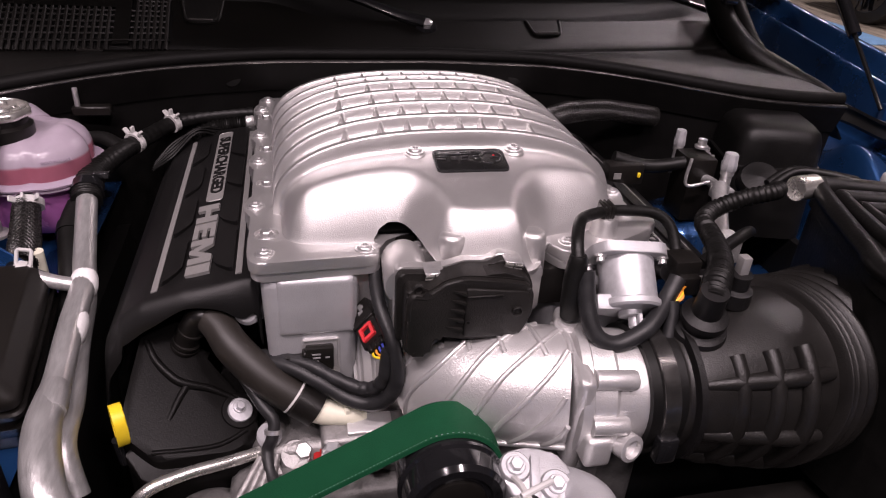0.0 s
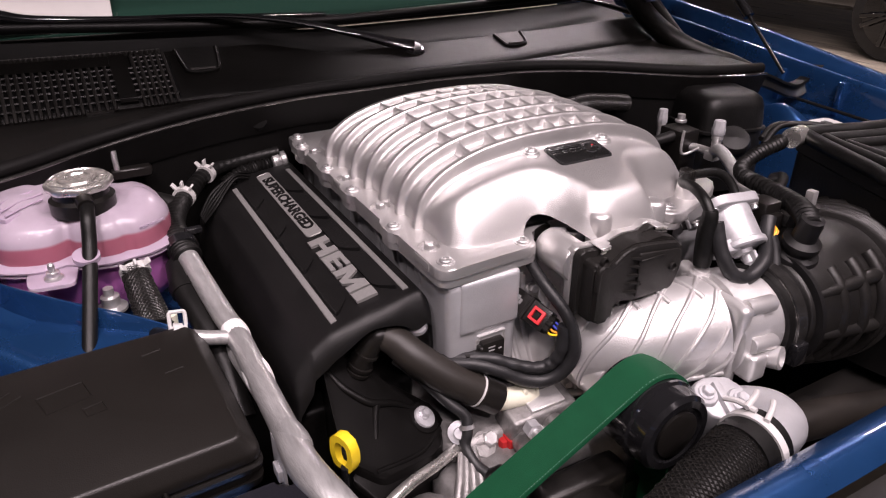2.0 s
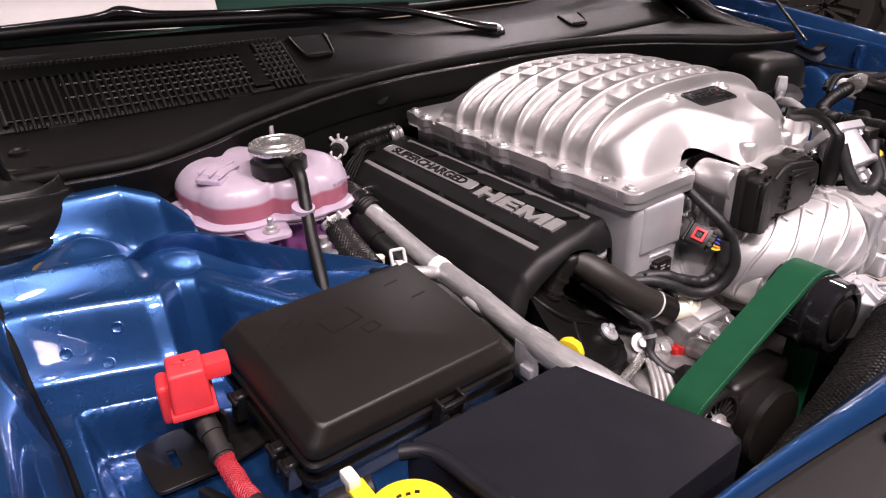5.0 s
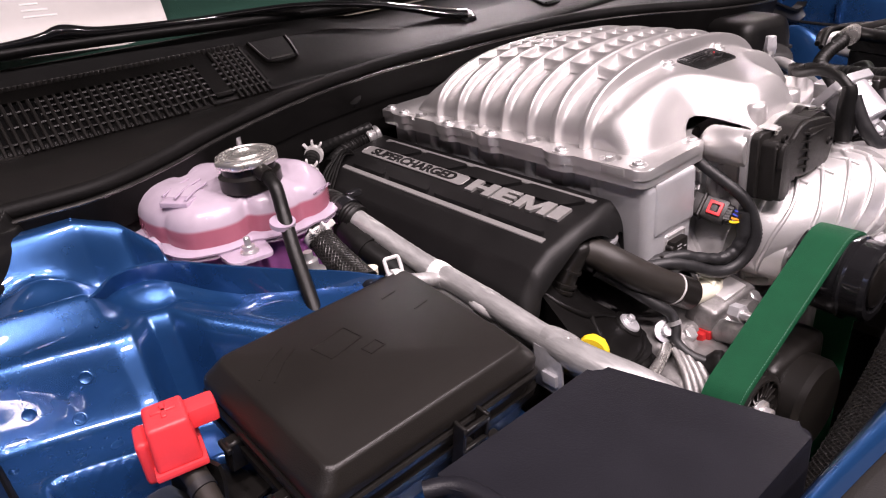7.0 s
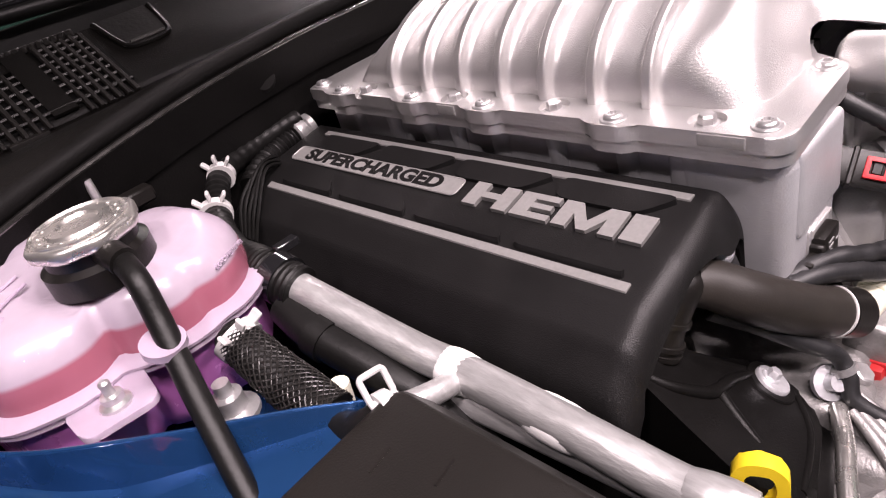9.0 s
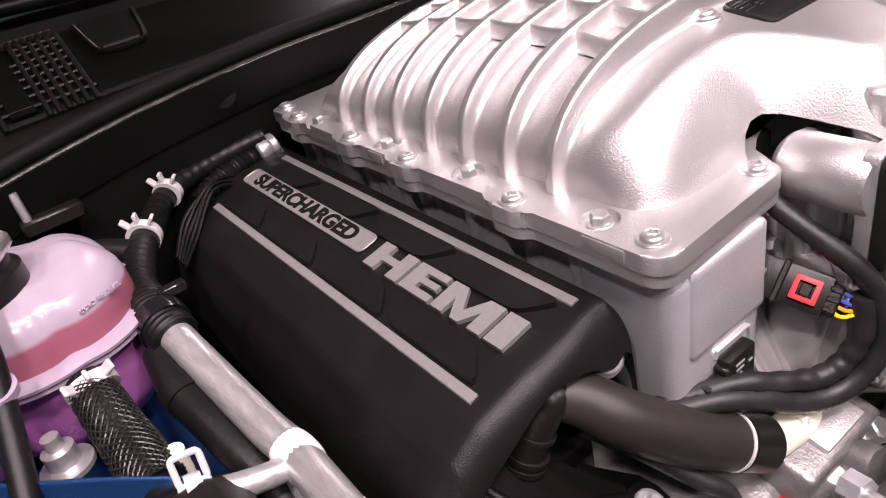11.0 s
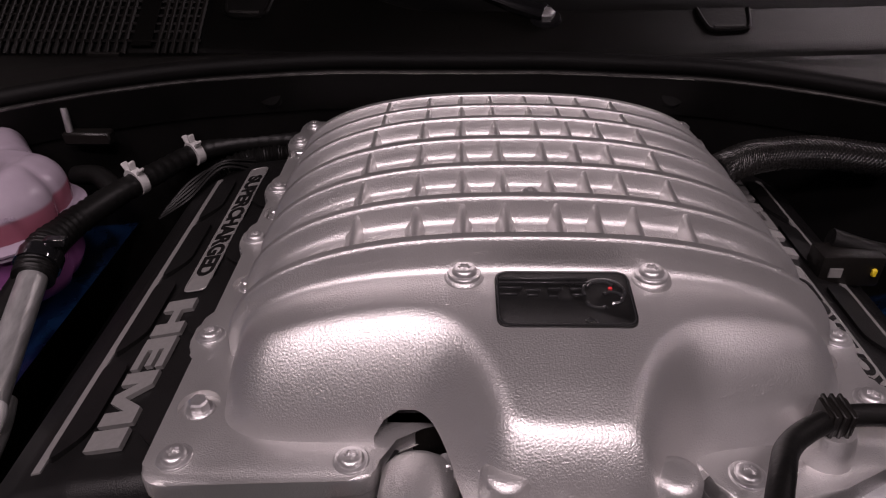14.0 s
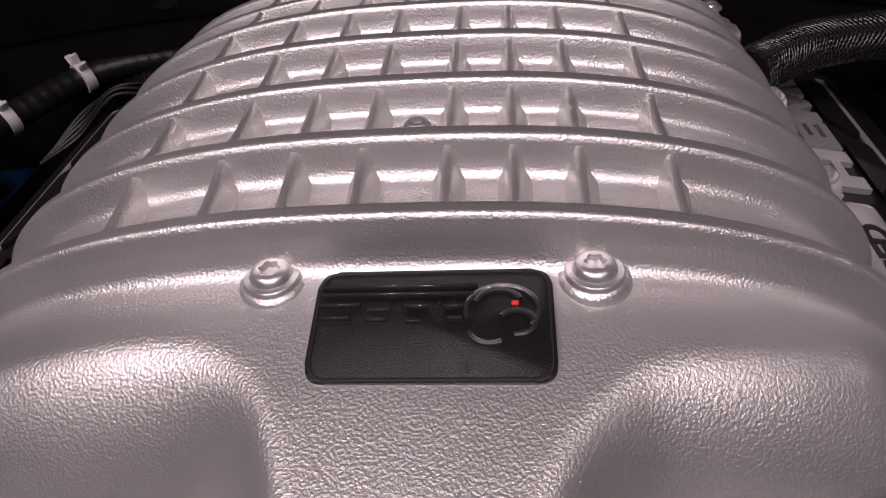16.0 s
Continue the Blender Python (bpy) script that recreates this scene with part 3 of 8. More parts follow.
# housing under the flange
part("housing", box(-0.190, 0.165, 0.034, 0.425, 0.700, 0.8275, 0.008, 3), CAST, supercharger, "grey cast aluminium housing")
part("front_corner", box(-0.1925, -0.113, -0.012, 0.06, 0.700, 0.8275, 0.010, 3, taper=-0.003), CAST, supercharger)
part("front_panel", box(-0.1825, -0.1135, -0.0165, 0.02, 0.7665, 0.8265, 0.006, 4), CAST, supercharger)
for y in (0.045, 0.092, 0.15, 0.205, 0.25, 0.285, 0.33, 0.381):
    part("side_post", tube([(-0.187, y, 0.826), (-0.186, y, 0.78), (-0.184, y, 0.71)], [0.010, 0.0085, 0.0085], 14, 3), CAST, supercharger, angle=80)
part("right_corner", box(0.072, 0.170, -0.010, 0.08, 0.70, 0.8275, 0.010, 3), CAST, supercharger)
part("nose_wall", grid(24, 6, lambda u, v: Vector((-0.046 + 0.10 * u, -0.0345 + 0.006 * abs(2 * u - 1) ** 4, 0.838 - 0.05 * v)), thick=0.004), SILVER, supercharger)
part("bearing_cover", lathe([(0.050, -0.02), (0.050, 0.012), (0.046, 0.018), (0.030, 0.020), (0.028, 0.075), (0.0, 0.076)], (-0.045, -0.020, 0.715), (0, -1, 0), 40), BRIGHT, supercharger)
def neck_point(u, v, out=0.0):
    """Waisted casting between the housing and the inlet elbow, flared towards its foot."""
    z = 0.815 - 0.150 * v
    x = -0.122 + 0.100 * u + 0.010 * v * (1 - u)
    y = 0.013 - 0.020 * u ** 1.6 - 0.040 * smooth01(0.35, 1.0, v) - 0.018 * smooth01(0.75, 1.0, u) - out
    return Vector((x, y, z))


neck = part("neck", grid(30, 30, neck_point, thick=0.006), BRIGHT, supercharger, "bright ribbed neck casting", angle=70)
for k in range(6):
    u = 0.10 + 0.155 * k
    part("casting_rib", tube([neck_point(u - 0.05 * q, q, 0.0065) for q in np.linspace(0.06, 0.98, 9)], 0.0034, 8, 2), BRIGHT, neck, angle=80)
part("neck_foot", tube([neck_point(u, 0.97, 0.007) for u in np.linspace(0.0, 0.9, 7)], 0.0055, 10, 3), BRIGHT, neck)
nb = part("neck_bolt", hex_bolt_mesh(0.0075, 0.007), STEEL, supercharger, "steel bolt")
nb.matrix_basis = Matrix.Translation((-0.0880, 0.000, 0.788)) @ Matrix.Rotation(radians(75), 4, "X")
part("snout_block", box(-0.080, -0.02, -0.030, 0.02, 0.655, 0.735, 0.010, 3), BRIGHT, supercharger)

# inlet elbow with crossing ribs
AX = [V(-0.045, -0.036, 0.726), V(-0.022, -0.066, 0.741), V(0.015, -0.086, 0.752), V(0.062, -0.101, 0.755)]
ax_line = curve_points(AX, 20)


def elbow_point(s, a, out=0.0):
    i = s * (len(ax_line) - 1)
    k = min(int(i), len(ax_line) - 2)
    p = ax_line[k].lerp(ax_line[k + 1], i - k)
    d = (ax_line[k + 1] - ax_line[k]).normalized()
    side = d.cross(Vector((0, 0, 1))).normalized()
    up = side.cross(d)
    r = 0.046 + 0.006 * smooth01(0, 0.45, s) + out
    return p + (side * math.cos(a) + up * math.sin(a)) * r


elbow = part("inlet_elbow", grid(40, 40, lambda u, v: elbow_point(u, v * 2 * math.pi)), BRIGHT, supercharger, "bright cast inlet elbow with crossing ribs", angle=80)
for s0, a0, s1, a1 in [(-0.50 + 0.165 * k, -85, 0.30 + 0.165 * k, 115) for k in range(9)] + [(0.06 + 0.165 * k, 124, 0.18 + 0.165 * k, 66) for k in range(6)]:
    pts = []
    for i in range(15):
        t = i / 14
        s = s0 + (s1 - s0) * t
        if -0.001 <= s <= 1.001:
            pts.append(elbow_point(min(1, max(0, s)), radians(a0 + (a1 - a0) * t), 0.0006))
    if len(pts) > 2:
        part("rib", tube(pts, 0.0024, 8, 2), BRIGHT, elbow, angle=80)
part("rib", tube([elbow_point(s, radians(-38), 0.001) for s in np.linspace(0.25, 1, 8)], 0.003, 8, 2), BRIGHT, elbow, angle=80)
stud = part("elbow_bolt", hex_bolt_mesh(0.009, 0.012), STEEL, supercharger)
stud.matrix_basis = Matrix.Translation((0.0630, -0.084, 0.8105)) @ Matrix.Diagonal((0.62, 0.62, 0.6, 1))
part("bolt_boss", lathe([(0.019, 0.788), (0.0165, 0.797), (0.0125, 0.802), (0.0120, 0.8085), (0.0105, 0.8095), (0.0085, 0.8095), (0.0085, 0.8125)], (0.063, -0.084, 0), (0, 0, 1), 24), BRIGHT, elbow)

# throttle body
throttle = thing("throttle_body", (0.09, -0.105, 0.70), "bright machined throttle body clamped to the intake hose", "throttle body")
TD = Vector((0.985, -0.115, -0.02)).normalized()
T0 = Vector((0.060, -0.1005, 0.755))
part("flange", lathe([(0.052, 0.0), (0.0565, 0.002), (0.0565, 0.010), (0.054, 0.012)], T0, TD, 40), BRIGHT, throttle)
part("flange_plate", box(-0.005, 0.011, -0.050, 0.052, -0.054, 0.050, 0.008, 3, Matrix.Translation(T0) @ Matrix.Rotation(radians(-6.5), 4, "Z") @ Matrix.Rotation(radians(4), 4, "X")), BRIGHT, throttle)
part("body", lathe([(0.054, 0.008), (0.0545, 0.030), (0.0505, 0.034), (0.0505, 0.075)], T0, TD, 48), BRIGHT, throttle)
for (x, y, z), r, ln in (((0.078, -0.140, 0.793), 0.0085, 0.035), ((0.088, -0.152, 0.744), 0.0105, 0.012), ((0.074, -0.157, 0.760), 0.008, 0.03)):
    part("boss", lathe([(r, 0), (r, ln - 0.002), (r * 0.85, ln), (r * 0.5, ln), (r * 0.45, ln - 0.004)], (x - 0.01, y, z), (TD + Vector((0, -0.25 if r > 0.01 else 0, 0))), 20), BRIGHT, throttle)
part("lug", box(0.058, 0.082, -0.168, -0.13, 0.722, 0.752, 0.006, 3), BRIGHT, throttle)
port = part("port", lathe([(0.012, 0), (0.012, 0.012), (0.0085, 0.013), (0.0085, 0.008)], (0.092, -0.160, 0.741), (0.3, -0.9, 0.2), 24), BRIGHT, throttle)

# clamp and ribbed intake hose
hose = thing("intake_hose", (0.22, -0.1, 0.66), "black ribbed plastic intake duct with bellows", "intake hose")
HD = [V(0.112, -0.107, 0.754), V(0.165, -0.106, 0.752), V(0.235, -0.095, 0.744), V(0.295, -0.078, 0.732), V(0.36, -0.05, 0.716), V(0.43, -0.01, 0.70)]
part("cuff", tube(HD[:2], [0.056, 0.058], 40, 4), RUBBER, hose)
part("duct", tube([HD[0] + V(0.03, 0, 0), V(0.18, -0.105, 0.751), V(0.225, -0.097, 0.7455), V(0.266, -0.087, 0.738)], [0.057, 0.066, 0.077, 0.082], 48, 8), DUCT, hose, angle=80)
bell = curve_points([V(0.262, -0.088, 0.739), V(0.286, -0.080, 0.733), V(0.33, -0.064, 0.724), V(0.38, -0.038, 0.712), V(0.43, -0.01, 0.70)], 40)
part("bellows", tube(bell, [0.086] * len(bell), 48, 1, ripple=(9, 0.0062)), DUCT, hose, angle=80)
for k in range(5):
    s = 0.150 + 0.030 * k
    p = V(s, float(np.interp(s, [0.11, 0.235, 0.3], [-0.107, -0.095, -0.078])), float(np.interp(s, [0.11, 0.235, 0.3], [0.754, 0.744, 0.732])))
    r = float(np.interp(s, [0.14, 0.18, 0.235, 0.29], [0.058, 0.066, 0.078, 0.084])) + 0.0015
    d = Vector((1, 0.16, -0.1)).normalized()
    side = d.cross(Vector((0, 0, 1))).normalized()
    up = side.cross(d)
    if k in (1, 2, 3):
        part("rib", tube([p + (side * math.cos(a) + up * math.sin(a)) * r for a in np.linspace(-1.25, 0.95, 11)], 0.0082, 10, 2), DUCT, hose, angle=80)
for a, s0, s1 in ((0.62, 0.150, 0.265), (-0.10, 0.150, 0.262), (-0.72, 0.150, 0.26)):
    pts = []
    for s in np.linspace(s0, s1, 7):
        p = V(s, float(np.interp(s, [0.11, 0.235, 0.3], [-0.107, -0.095, -0.078])), float(np.interp(s, [0.11, 0.235, 0.3], [0.754, 0.744, 0.732])))
        r = float(np.interp(s, [0.14, 0.18, 0.235, 0.29], [0.058, 0.066, 0.078, 0.084])) + 0.001
        d = Vector((1, 0.16, -0.1)).normalized()
        side = d.cross(Vector((0, 0, 1))).normalized()
        pts.append(p + (side * math.cos(a) + side.cross(d) * math.sin(a)) * r)
    part("rib", tube(pts, [0.0060, 0.0085, 0.0085, 0.0085, 0.0060], 10, 3), DUCT, hose, angle=80)
part("collar_ring", lathe([(0.060, -0.004), (0.0665, -0.003), (0.0665, 0.003), (0.060, 0.004)], (0.152, -0.1065, 0.7525), (1, 0.03, -0.03), 48), BLACK, hose)
clamp = part("hose_clamp", lathe([(0.0572, -0.008), (0.0592, -0.007), (0.0592, 0.007), (0.0572, 0.008)], (0.129, -0.107, 0.7535), (1, 0.02, -0.02), 56), CLAMPM, hose, "dark steel worm-drive clamp")
part("clamp_screw", box(0.120, 0.138, -0.172, -0.160, 0.722, 0.748, 0.003, 2), GLOSS, clamp)
part("nozzle", lathe([(0.024, 0), (0.022, 0.006), (0.0165, 0.009), (0.0165, 0.014), (0.0195, 0.016), (0.0195, 0.022), (0.0125, 0.026), (0.0115, 0.05)], (0.170, -0.112, 0.812), (-0.08, -0.25, 1), 32), BLACK, hose)
part("sensor_seat", lathe([(0.016, 0), (0.015, 0.014), (0.010, 0.016), (0.010, 0.030)], (0.215, -0.085, 0.822), (0, -0.1, 1), 24), BLACK, hose)
part("sensor", box(0.2115, 0.2205, -0.091, -0.081, 0.850, 0.868, 0.002, 2), DECAL, hose, "pale grey sensor plug")

# boost actuator with black cover
actuator = thing("bypass_actuator", (-0.05, -0.05, 0.79), "boost actuator with silver motor and black plastic cover", "actuator")
part("motor", lathe([(0.0150, -0.002), (0.0182, 0.001), (0.0194, 0.004), (0.0194, 0.050), (0.0180, 0.052)], (-0.0695, -0.001, 0.8360), (-0.07, -1, 0.03), 44), SILVER, actuator, "silver motor can")
for z in (0.0, 0.006, 0.012):
    part("motor_stamp", box(-0.079 + z * 0.3, -0.070, -0.036 + z * 0.5, -0.0345 + z * 0.5, 0.8540, 0.8556, 0.0004, 1), SILVER, actuator)
AM = Matrix.Rotation(radians(90), 4, "X")
RIM = [(-0.084, 0.790), (-0.084, 0.852), (-0.080, 0.857), (-0.061, 0.8555), (-0.044, 0.8555), (-0.026, 0.8605), (-0.006, 0.8590), (0.003, 0.8655), (0.012, 0.8635), (0.023, 0.8600), (0.030, 0.848), (0.034, 0.838), (0.034, 0.812), (0.027, 0.803), (-0.03, 0.800), (-0.050, 0.804), (-0.058, 0.786)]
FACE = [(-0.0775, 0.789), (-0.0770, 0.846), (-0.0735, 0.8500), (-0.0620, 0.8475), (-0.0545, 0.8520), (-0.0470, 0.8580), (-0.0310, 0.8615), (0.0050, 0.8565), (0.0225, 0.8525), (0.0270, 0.845), (0.0272, 0.825), (0.0215, 0.810), (0.0160, 0.8015), (-0.0310, 0.8035), (-0.0510, 0.8085), (-0.0560, 0.803), (-0.0590, 0.788)]


def about(o, f, dx=0.0, dz=0.0):
    cx, cz = sum(p[0] for p in o) / len(o), sum(p[1] for p in o) / len(o)
    return [(cx + (x - cx) * f + dx, cz + (z - cz) * f + dz) for x, z in o]


part("back_plate", plate(rounded(about(RIM, 1.008, 0, 0.001), 0.004, 3), 0.0465, 0.0550, 0.0015, 2, AM), SILVER, actuator, "silver cast gear case")
part("cover_rim", plate(rounded(RIM, 0.004, 3), 0.0555, 0.0640, 0.0018, 2, AM), CASE, actuator)
cover = part("cover", plate(rounded(about(FACE, 1.03), 0.004, 3), 0.0630, 0.0800, 0.0030, 3, AM), CASE, actuator, "black plastic gear cover")
part("cover_face", plate(rounded(FACE, 0.0045, 4), 0.0780, 0.0862, 0.0040, 4, AM), CASE, cover, angle=50)
part("cover_panel", plate(rounded([(-0.031, 0.8065), (0.0145, 0.8045), (0.0195, 0.812), (0.0245, 0.826), (0.0245, 0.843), (0.021, 0.8475), (-0.031, 0.8545)], 0.003, 3), 0.0850, 0.0882, 0.0012, 2, AM), CASE, cover, angle=50)
part("ridge", tube([AM @ Vector((x, z, 0.0835)) for x, z in ((-0.0765, 0.825), (-0.0755, 0.842), (-0.0715, 0.8470), (-0.0625, 0.8455), (-0.0540, 0.8500), (-0.0460, 0.8560), (-0.0340, 0.8585), (-0.0310, 0.8560))], 0.0030, 10, 6), CASE, cover, angle=80)
part("upper_step", plate(rounded([(-0.0265, 0.8520), (0.0205, 0.8475), (0.0215, 0.8560), (0.004, 0.8615), (-0.0115, 0.8605)], 0.003, 3), 0.0630, 0.0790, 0.002, 2, AM), CASE, cover, angle=50)
for k in range(5):
    z, dx = 0.8505 - 0.0087 * k, -0.0014 * k
    b = bmesh.new()
    vs = [b.verts.new(AM @ Vector(p)) for p in ((-0.0435 + dx, z + 0.0008, 0.0855), (-0.0310 + dx * 0.2, z - 0.0022, 0.0855), (-0.0310 + dx * 0.2, z - 0.0022, 0.0905), (-0.0435 + dx, z + 0.0022, 0.0855), (-0.0310 + dx * 0.2, z + 0.0004, 0.0855), (-0.0310 + dx * 0.2, z + 0.0004, 0.0905))]
    for f in ((0, 1, 2), (3, 5, 4), (0, 3, 4, 1), (1, 4, 5, 2), (2, 5, 3, 0)):
        b.faces.new([vs[i] for i in f])
    part("fin", b, CASE, cover, smooth=False)
part("rib", box(-0.030, 0.000, 0.8462, 0.8474, 0.0875, 0.0896, 0.0004, 1, AM), CASE, cover)
part("screw_seat", lathe([(0.0044, 0.0), (0.0044, 0.0030), (0.0034, 0.0036), (0.0030, 0.0012), (0.0, 0.0012)], AM @ Vector((-0.0690, 0.8530, 0.0800)), (0, -1, 0), 18), CASE, cover)
part("screw_seat", lathe([(0.0046, 0.0), (0.0046, 0.0022), (0.0038, 0.0028), (0.0034, 0.0010), (0.0, 0.0010)], AM @ Vector((0.0135, 0.8300, 0.0878)), (0, -1, 0), 18), CASE, cover)
part("screw_seat", lathe([(0.0021, 0.0), (0.0021, 0.0014), (0.0012, 0.0014), (0.0010, 0.0004)], AM @ Vector((-0.0280, 0.8215, 0.0878)), (0, -1, 0), 14), CASE, cover)
for x, z, tilt in ((-0.0530, 0.8572, 1.0), (0.0140, 0.8632, -12.0)):
    m = Matrix.Translation((x, -0.0585, z)) @ Matrix.Rotation(radians(-tilt), 4, "Y")
    clip = part("clip", box(-0.0080, 0.0080, -0.0090, 0.0090, -0.0006, 0.0006, 0.0004, 1, m), STEEL, actuator, "bright spring clip")
    for dx in (-0.0042, 0.0042):
        part("clip_leg", tube([m @ Vector((dx - 0.0036, -0.0095, -0.0015)), m @ Vector((dx + 0.0036, -0.0095, -0.0015))], 0.0012, 8, 2), CHROME, clip)
        part("clip_leg", tube([m @ Vector((dx - 0.0036, -0.0088, -0.0046)), m @ Vector((dx + 0.0036, -0.0088, -0.0046))], 0.0011, 8, 2), CHROME, clip)
for x, z in ((0.0345, 0.826), (0.0345, 0.815)):
    part("clip", box(x - 0.0012, x + 0.0012, z - 0.0035, z + 0.0035, 0.050, 0.0665, 0.0005, 1, AM), STEEL, actuator, "bright spring clip")
part("inner_valve", box(-0.092, -0.052, 0.020, 0.035, 0.825, 0.846, 0.004, 2), SATIN, actuator, "dark linkage inside the arch")
part("motor_bracket", box(-0.055, -0.034, -0.012, 0.004, 0.826, 0.8475, 0.003, 2), SILVER, actuator)
part("bracket_bolt", lathe([(0.0046, 0), (0.0046, 0.0045), (0.0036, 0.0052), (0.0018, 0.0046)], (-0.0570, -0.004, 0.8460), (0, 0, 1), 12), STEEL, actuator)
part("motor_bracket", plate(rounded([(-0.083, 0.842), (-0.078, 0.854), (-0.060, 0.853), (-0.050, 0.838), (-0.054, 0.816), (-0.080, 0.812)], 0.006, 3), 0.0440, 0.0480, 0.001, 2, AM), SILVER, actuator)
part("bracket", box(-0.035, 0.05, -0.044, -0.034, 0.80, 0.842, 0.003, 2), SILVER, actuator)
part("black_spacer", box(0.044, 0.088, -0.020, 0.0, 0.785, 0.8255, 0.004, 2), SATIN, actuator)

# purge valve to the right of it, with its wiring
valve = thing("purge_valve", (0.12, -0.06, 0.79), "silver electric valve with bolted flange and black plug", "valve")
VA = Vector((-0.10, -0.74, -0.665)).normalized()
VS = Vector((0.98, -0.10, -0.10))
VS = (VS - VA * VS.dot(VA)).normalized()
VF = VA.cross(VS)
VMX = Matrix(((VS.x, VF.x, VA.x, 0.1215), (VS.y, VF.y, VA.y, -0.052), (VS.z, VF.z, VA.z, 0.8520), (0, 0, 0, 1)))
part("body", lathe([(0.0235, 0.0), (0.0245, 0.004), (0.0245, 0.040), (0.0238, 0.042)], VMX @ Vector((0, 0, 0)), VA, 44), ZINC, valve, "grey motor can")
part("can_end", lathe([(0.0262, 0.0), (0.0272, 0.001), (0.0272, 0.0055), (0.0255, 0.0075), (0.0105, 0.0085), (0.0100, 0.0125), (0.0085, 0.0135), (0.0, 0.0135)], VMX @ Vector((0, 0, 0.040)), VA, 44), CAST, valve)
part("flange", plate(rounded([(-0.033, -0.019), (-0.019, -0.031), (0.019, -0.031), (0.033, -0.019), (0.035, 0.012), (0.026, 0.027), (-0.026, 0.027), (-0.035, 0.012)], 0.007, 3), -0.007, 0.003, 0.0015, 2, VMX), CAST, valve, angle=50)
part("flange_lip", plate(rounded([(-0.026, -0.0335), (0.026, -0.0335), (0.029, -0.025), (-0.029, -0.025)], 0.003, 3), -0.004, 0.007, 0.001, 2, VMX), CAST, valve, angle=50)
part("plug_bar", box(-0.031, 0.031, -0.0365, -0.0335, -0.006, 0.004, 0.001, 1, VMX), SATIN, valve)
for x, y in ((-0.0275, -0.0165), (0.0275, -0.0165), (0.0285, 0.013), (-0.0285, 0.013)):
    part("flange_bolt", lathe([(0.0055, 0.002), (0.0055, 0.0045), (0.0038, 0.0050), (0.0038, 0.0085), (0.002, 0.009)], VMX @ Vector((x, y, 0)), VA, 12), STEEL, valve)
for a in (-2.2, -1.57, -0.9):
    part("can_rivet", tube([VMX @ Vector((0.0246 * math.cos(a), 0.0246 * math.sin(a), q)) for q in (0.010, 0.034)], 0.0012, 8, 2), ZINC, valve)
part("port_block", box(-0.034, -0.012, -0.012, 0.012, 0.036, 0.050, 0.003, 2, VMX), CAST, valve)
part("nipple", lathe([(0.0060, 0.0), (0.0060, 0.010), (0.0042, 0.012), (0.0042, 0.020), (0.0, 0.0205)], VMX @ Vector((0.004, 0.0, 0.052)), VA, 20), CAST, valve)
part("key", box(0.002, 0.006, -0.009, 0.012, 0.052, 0.070, 0.001, 1, VMX), CAST, valve)
part("plug", box(0.160, 0.185, -0.075, -0.05, 0.830, 0.858, 0.003, 2), SATIN, valve, "black electrical plug")
part("plug_shell", box(0.164, 0.182, -0.083, -0.072, 0.828, 0.846, 0.002, 2), SATIN, valve)
part("plug_tag", box(0.180, 0.187, -0.078, -0.075, 0.832, 0.844, 0.0005, 1), PIPE, valve)
part("wire_sleeve", tube([(0.150, -0.094, 0.832), (0.149, -0.102, 0.820), (0.144, -0.110, 0.806)], 0.0062, 12, 5), HARNESS, valve)
for k, c in enumerate((ORANGE, ORANGE, YELLOW, ORANGE)):
    part("wire", tube([(0.168 - 0.002 * k, -0.082, 0.838), (0.160, -0.088 - 0.002 * k, 0.838 - 0.001 * k), (0.151, -0.094, 0.831 - 0.001 * k)], 0.0012, 6, 5), c, valve, "orange wire")


# ---- engine covers beside the supercharger ----
def cover_section(u):
    """Across the cover, from the engine's middle outwards."""
    xs = [0.0, 0.05, 0.12, 0.5, 0.72, 0.85, 0.94, 1.0]
    return (float(np.interp(u, xs, [-0.198, -0.200, -0.2055, -0.265, -0.302, -0.322, -0.340, -0.347])),
            float(np.interp(u, xs, [0.768, 0.800, 0.8085, 0.8005, 0.789, 0.776, 0.748, 0.700])))


def cover_point(u, v):
    x, z = cover_section(u)
    if v < 0.06:
        t = v / 0.06
        y = 0.448 - 0.02 * t
        z -= 0.03 * (1 - t) ** 2
    elif v < 0.86:
        y = 0.428 - (v - 0.06) / 0.80 * (0.428 - 0.024)
    else:
        t = (v - 0.86) / 0.14
        y = 0.024 - 0.014 * math.sin(t * math.pi / 2)
        z -= 0.026 * (1 - math.cos(t * math.pi / 2)) + (0.010 * t if x < -0.325 else 0) + 0.010 * t * math.exp(-((x + 0.215) / 0.012) ** 2) - 0.012 * t * t * math.exp(-((x + 0.262) / 0.030) ** 2)
    return x, y, z


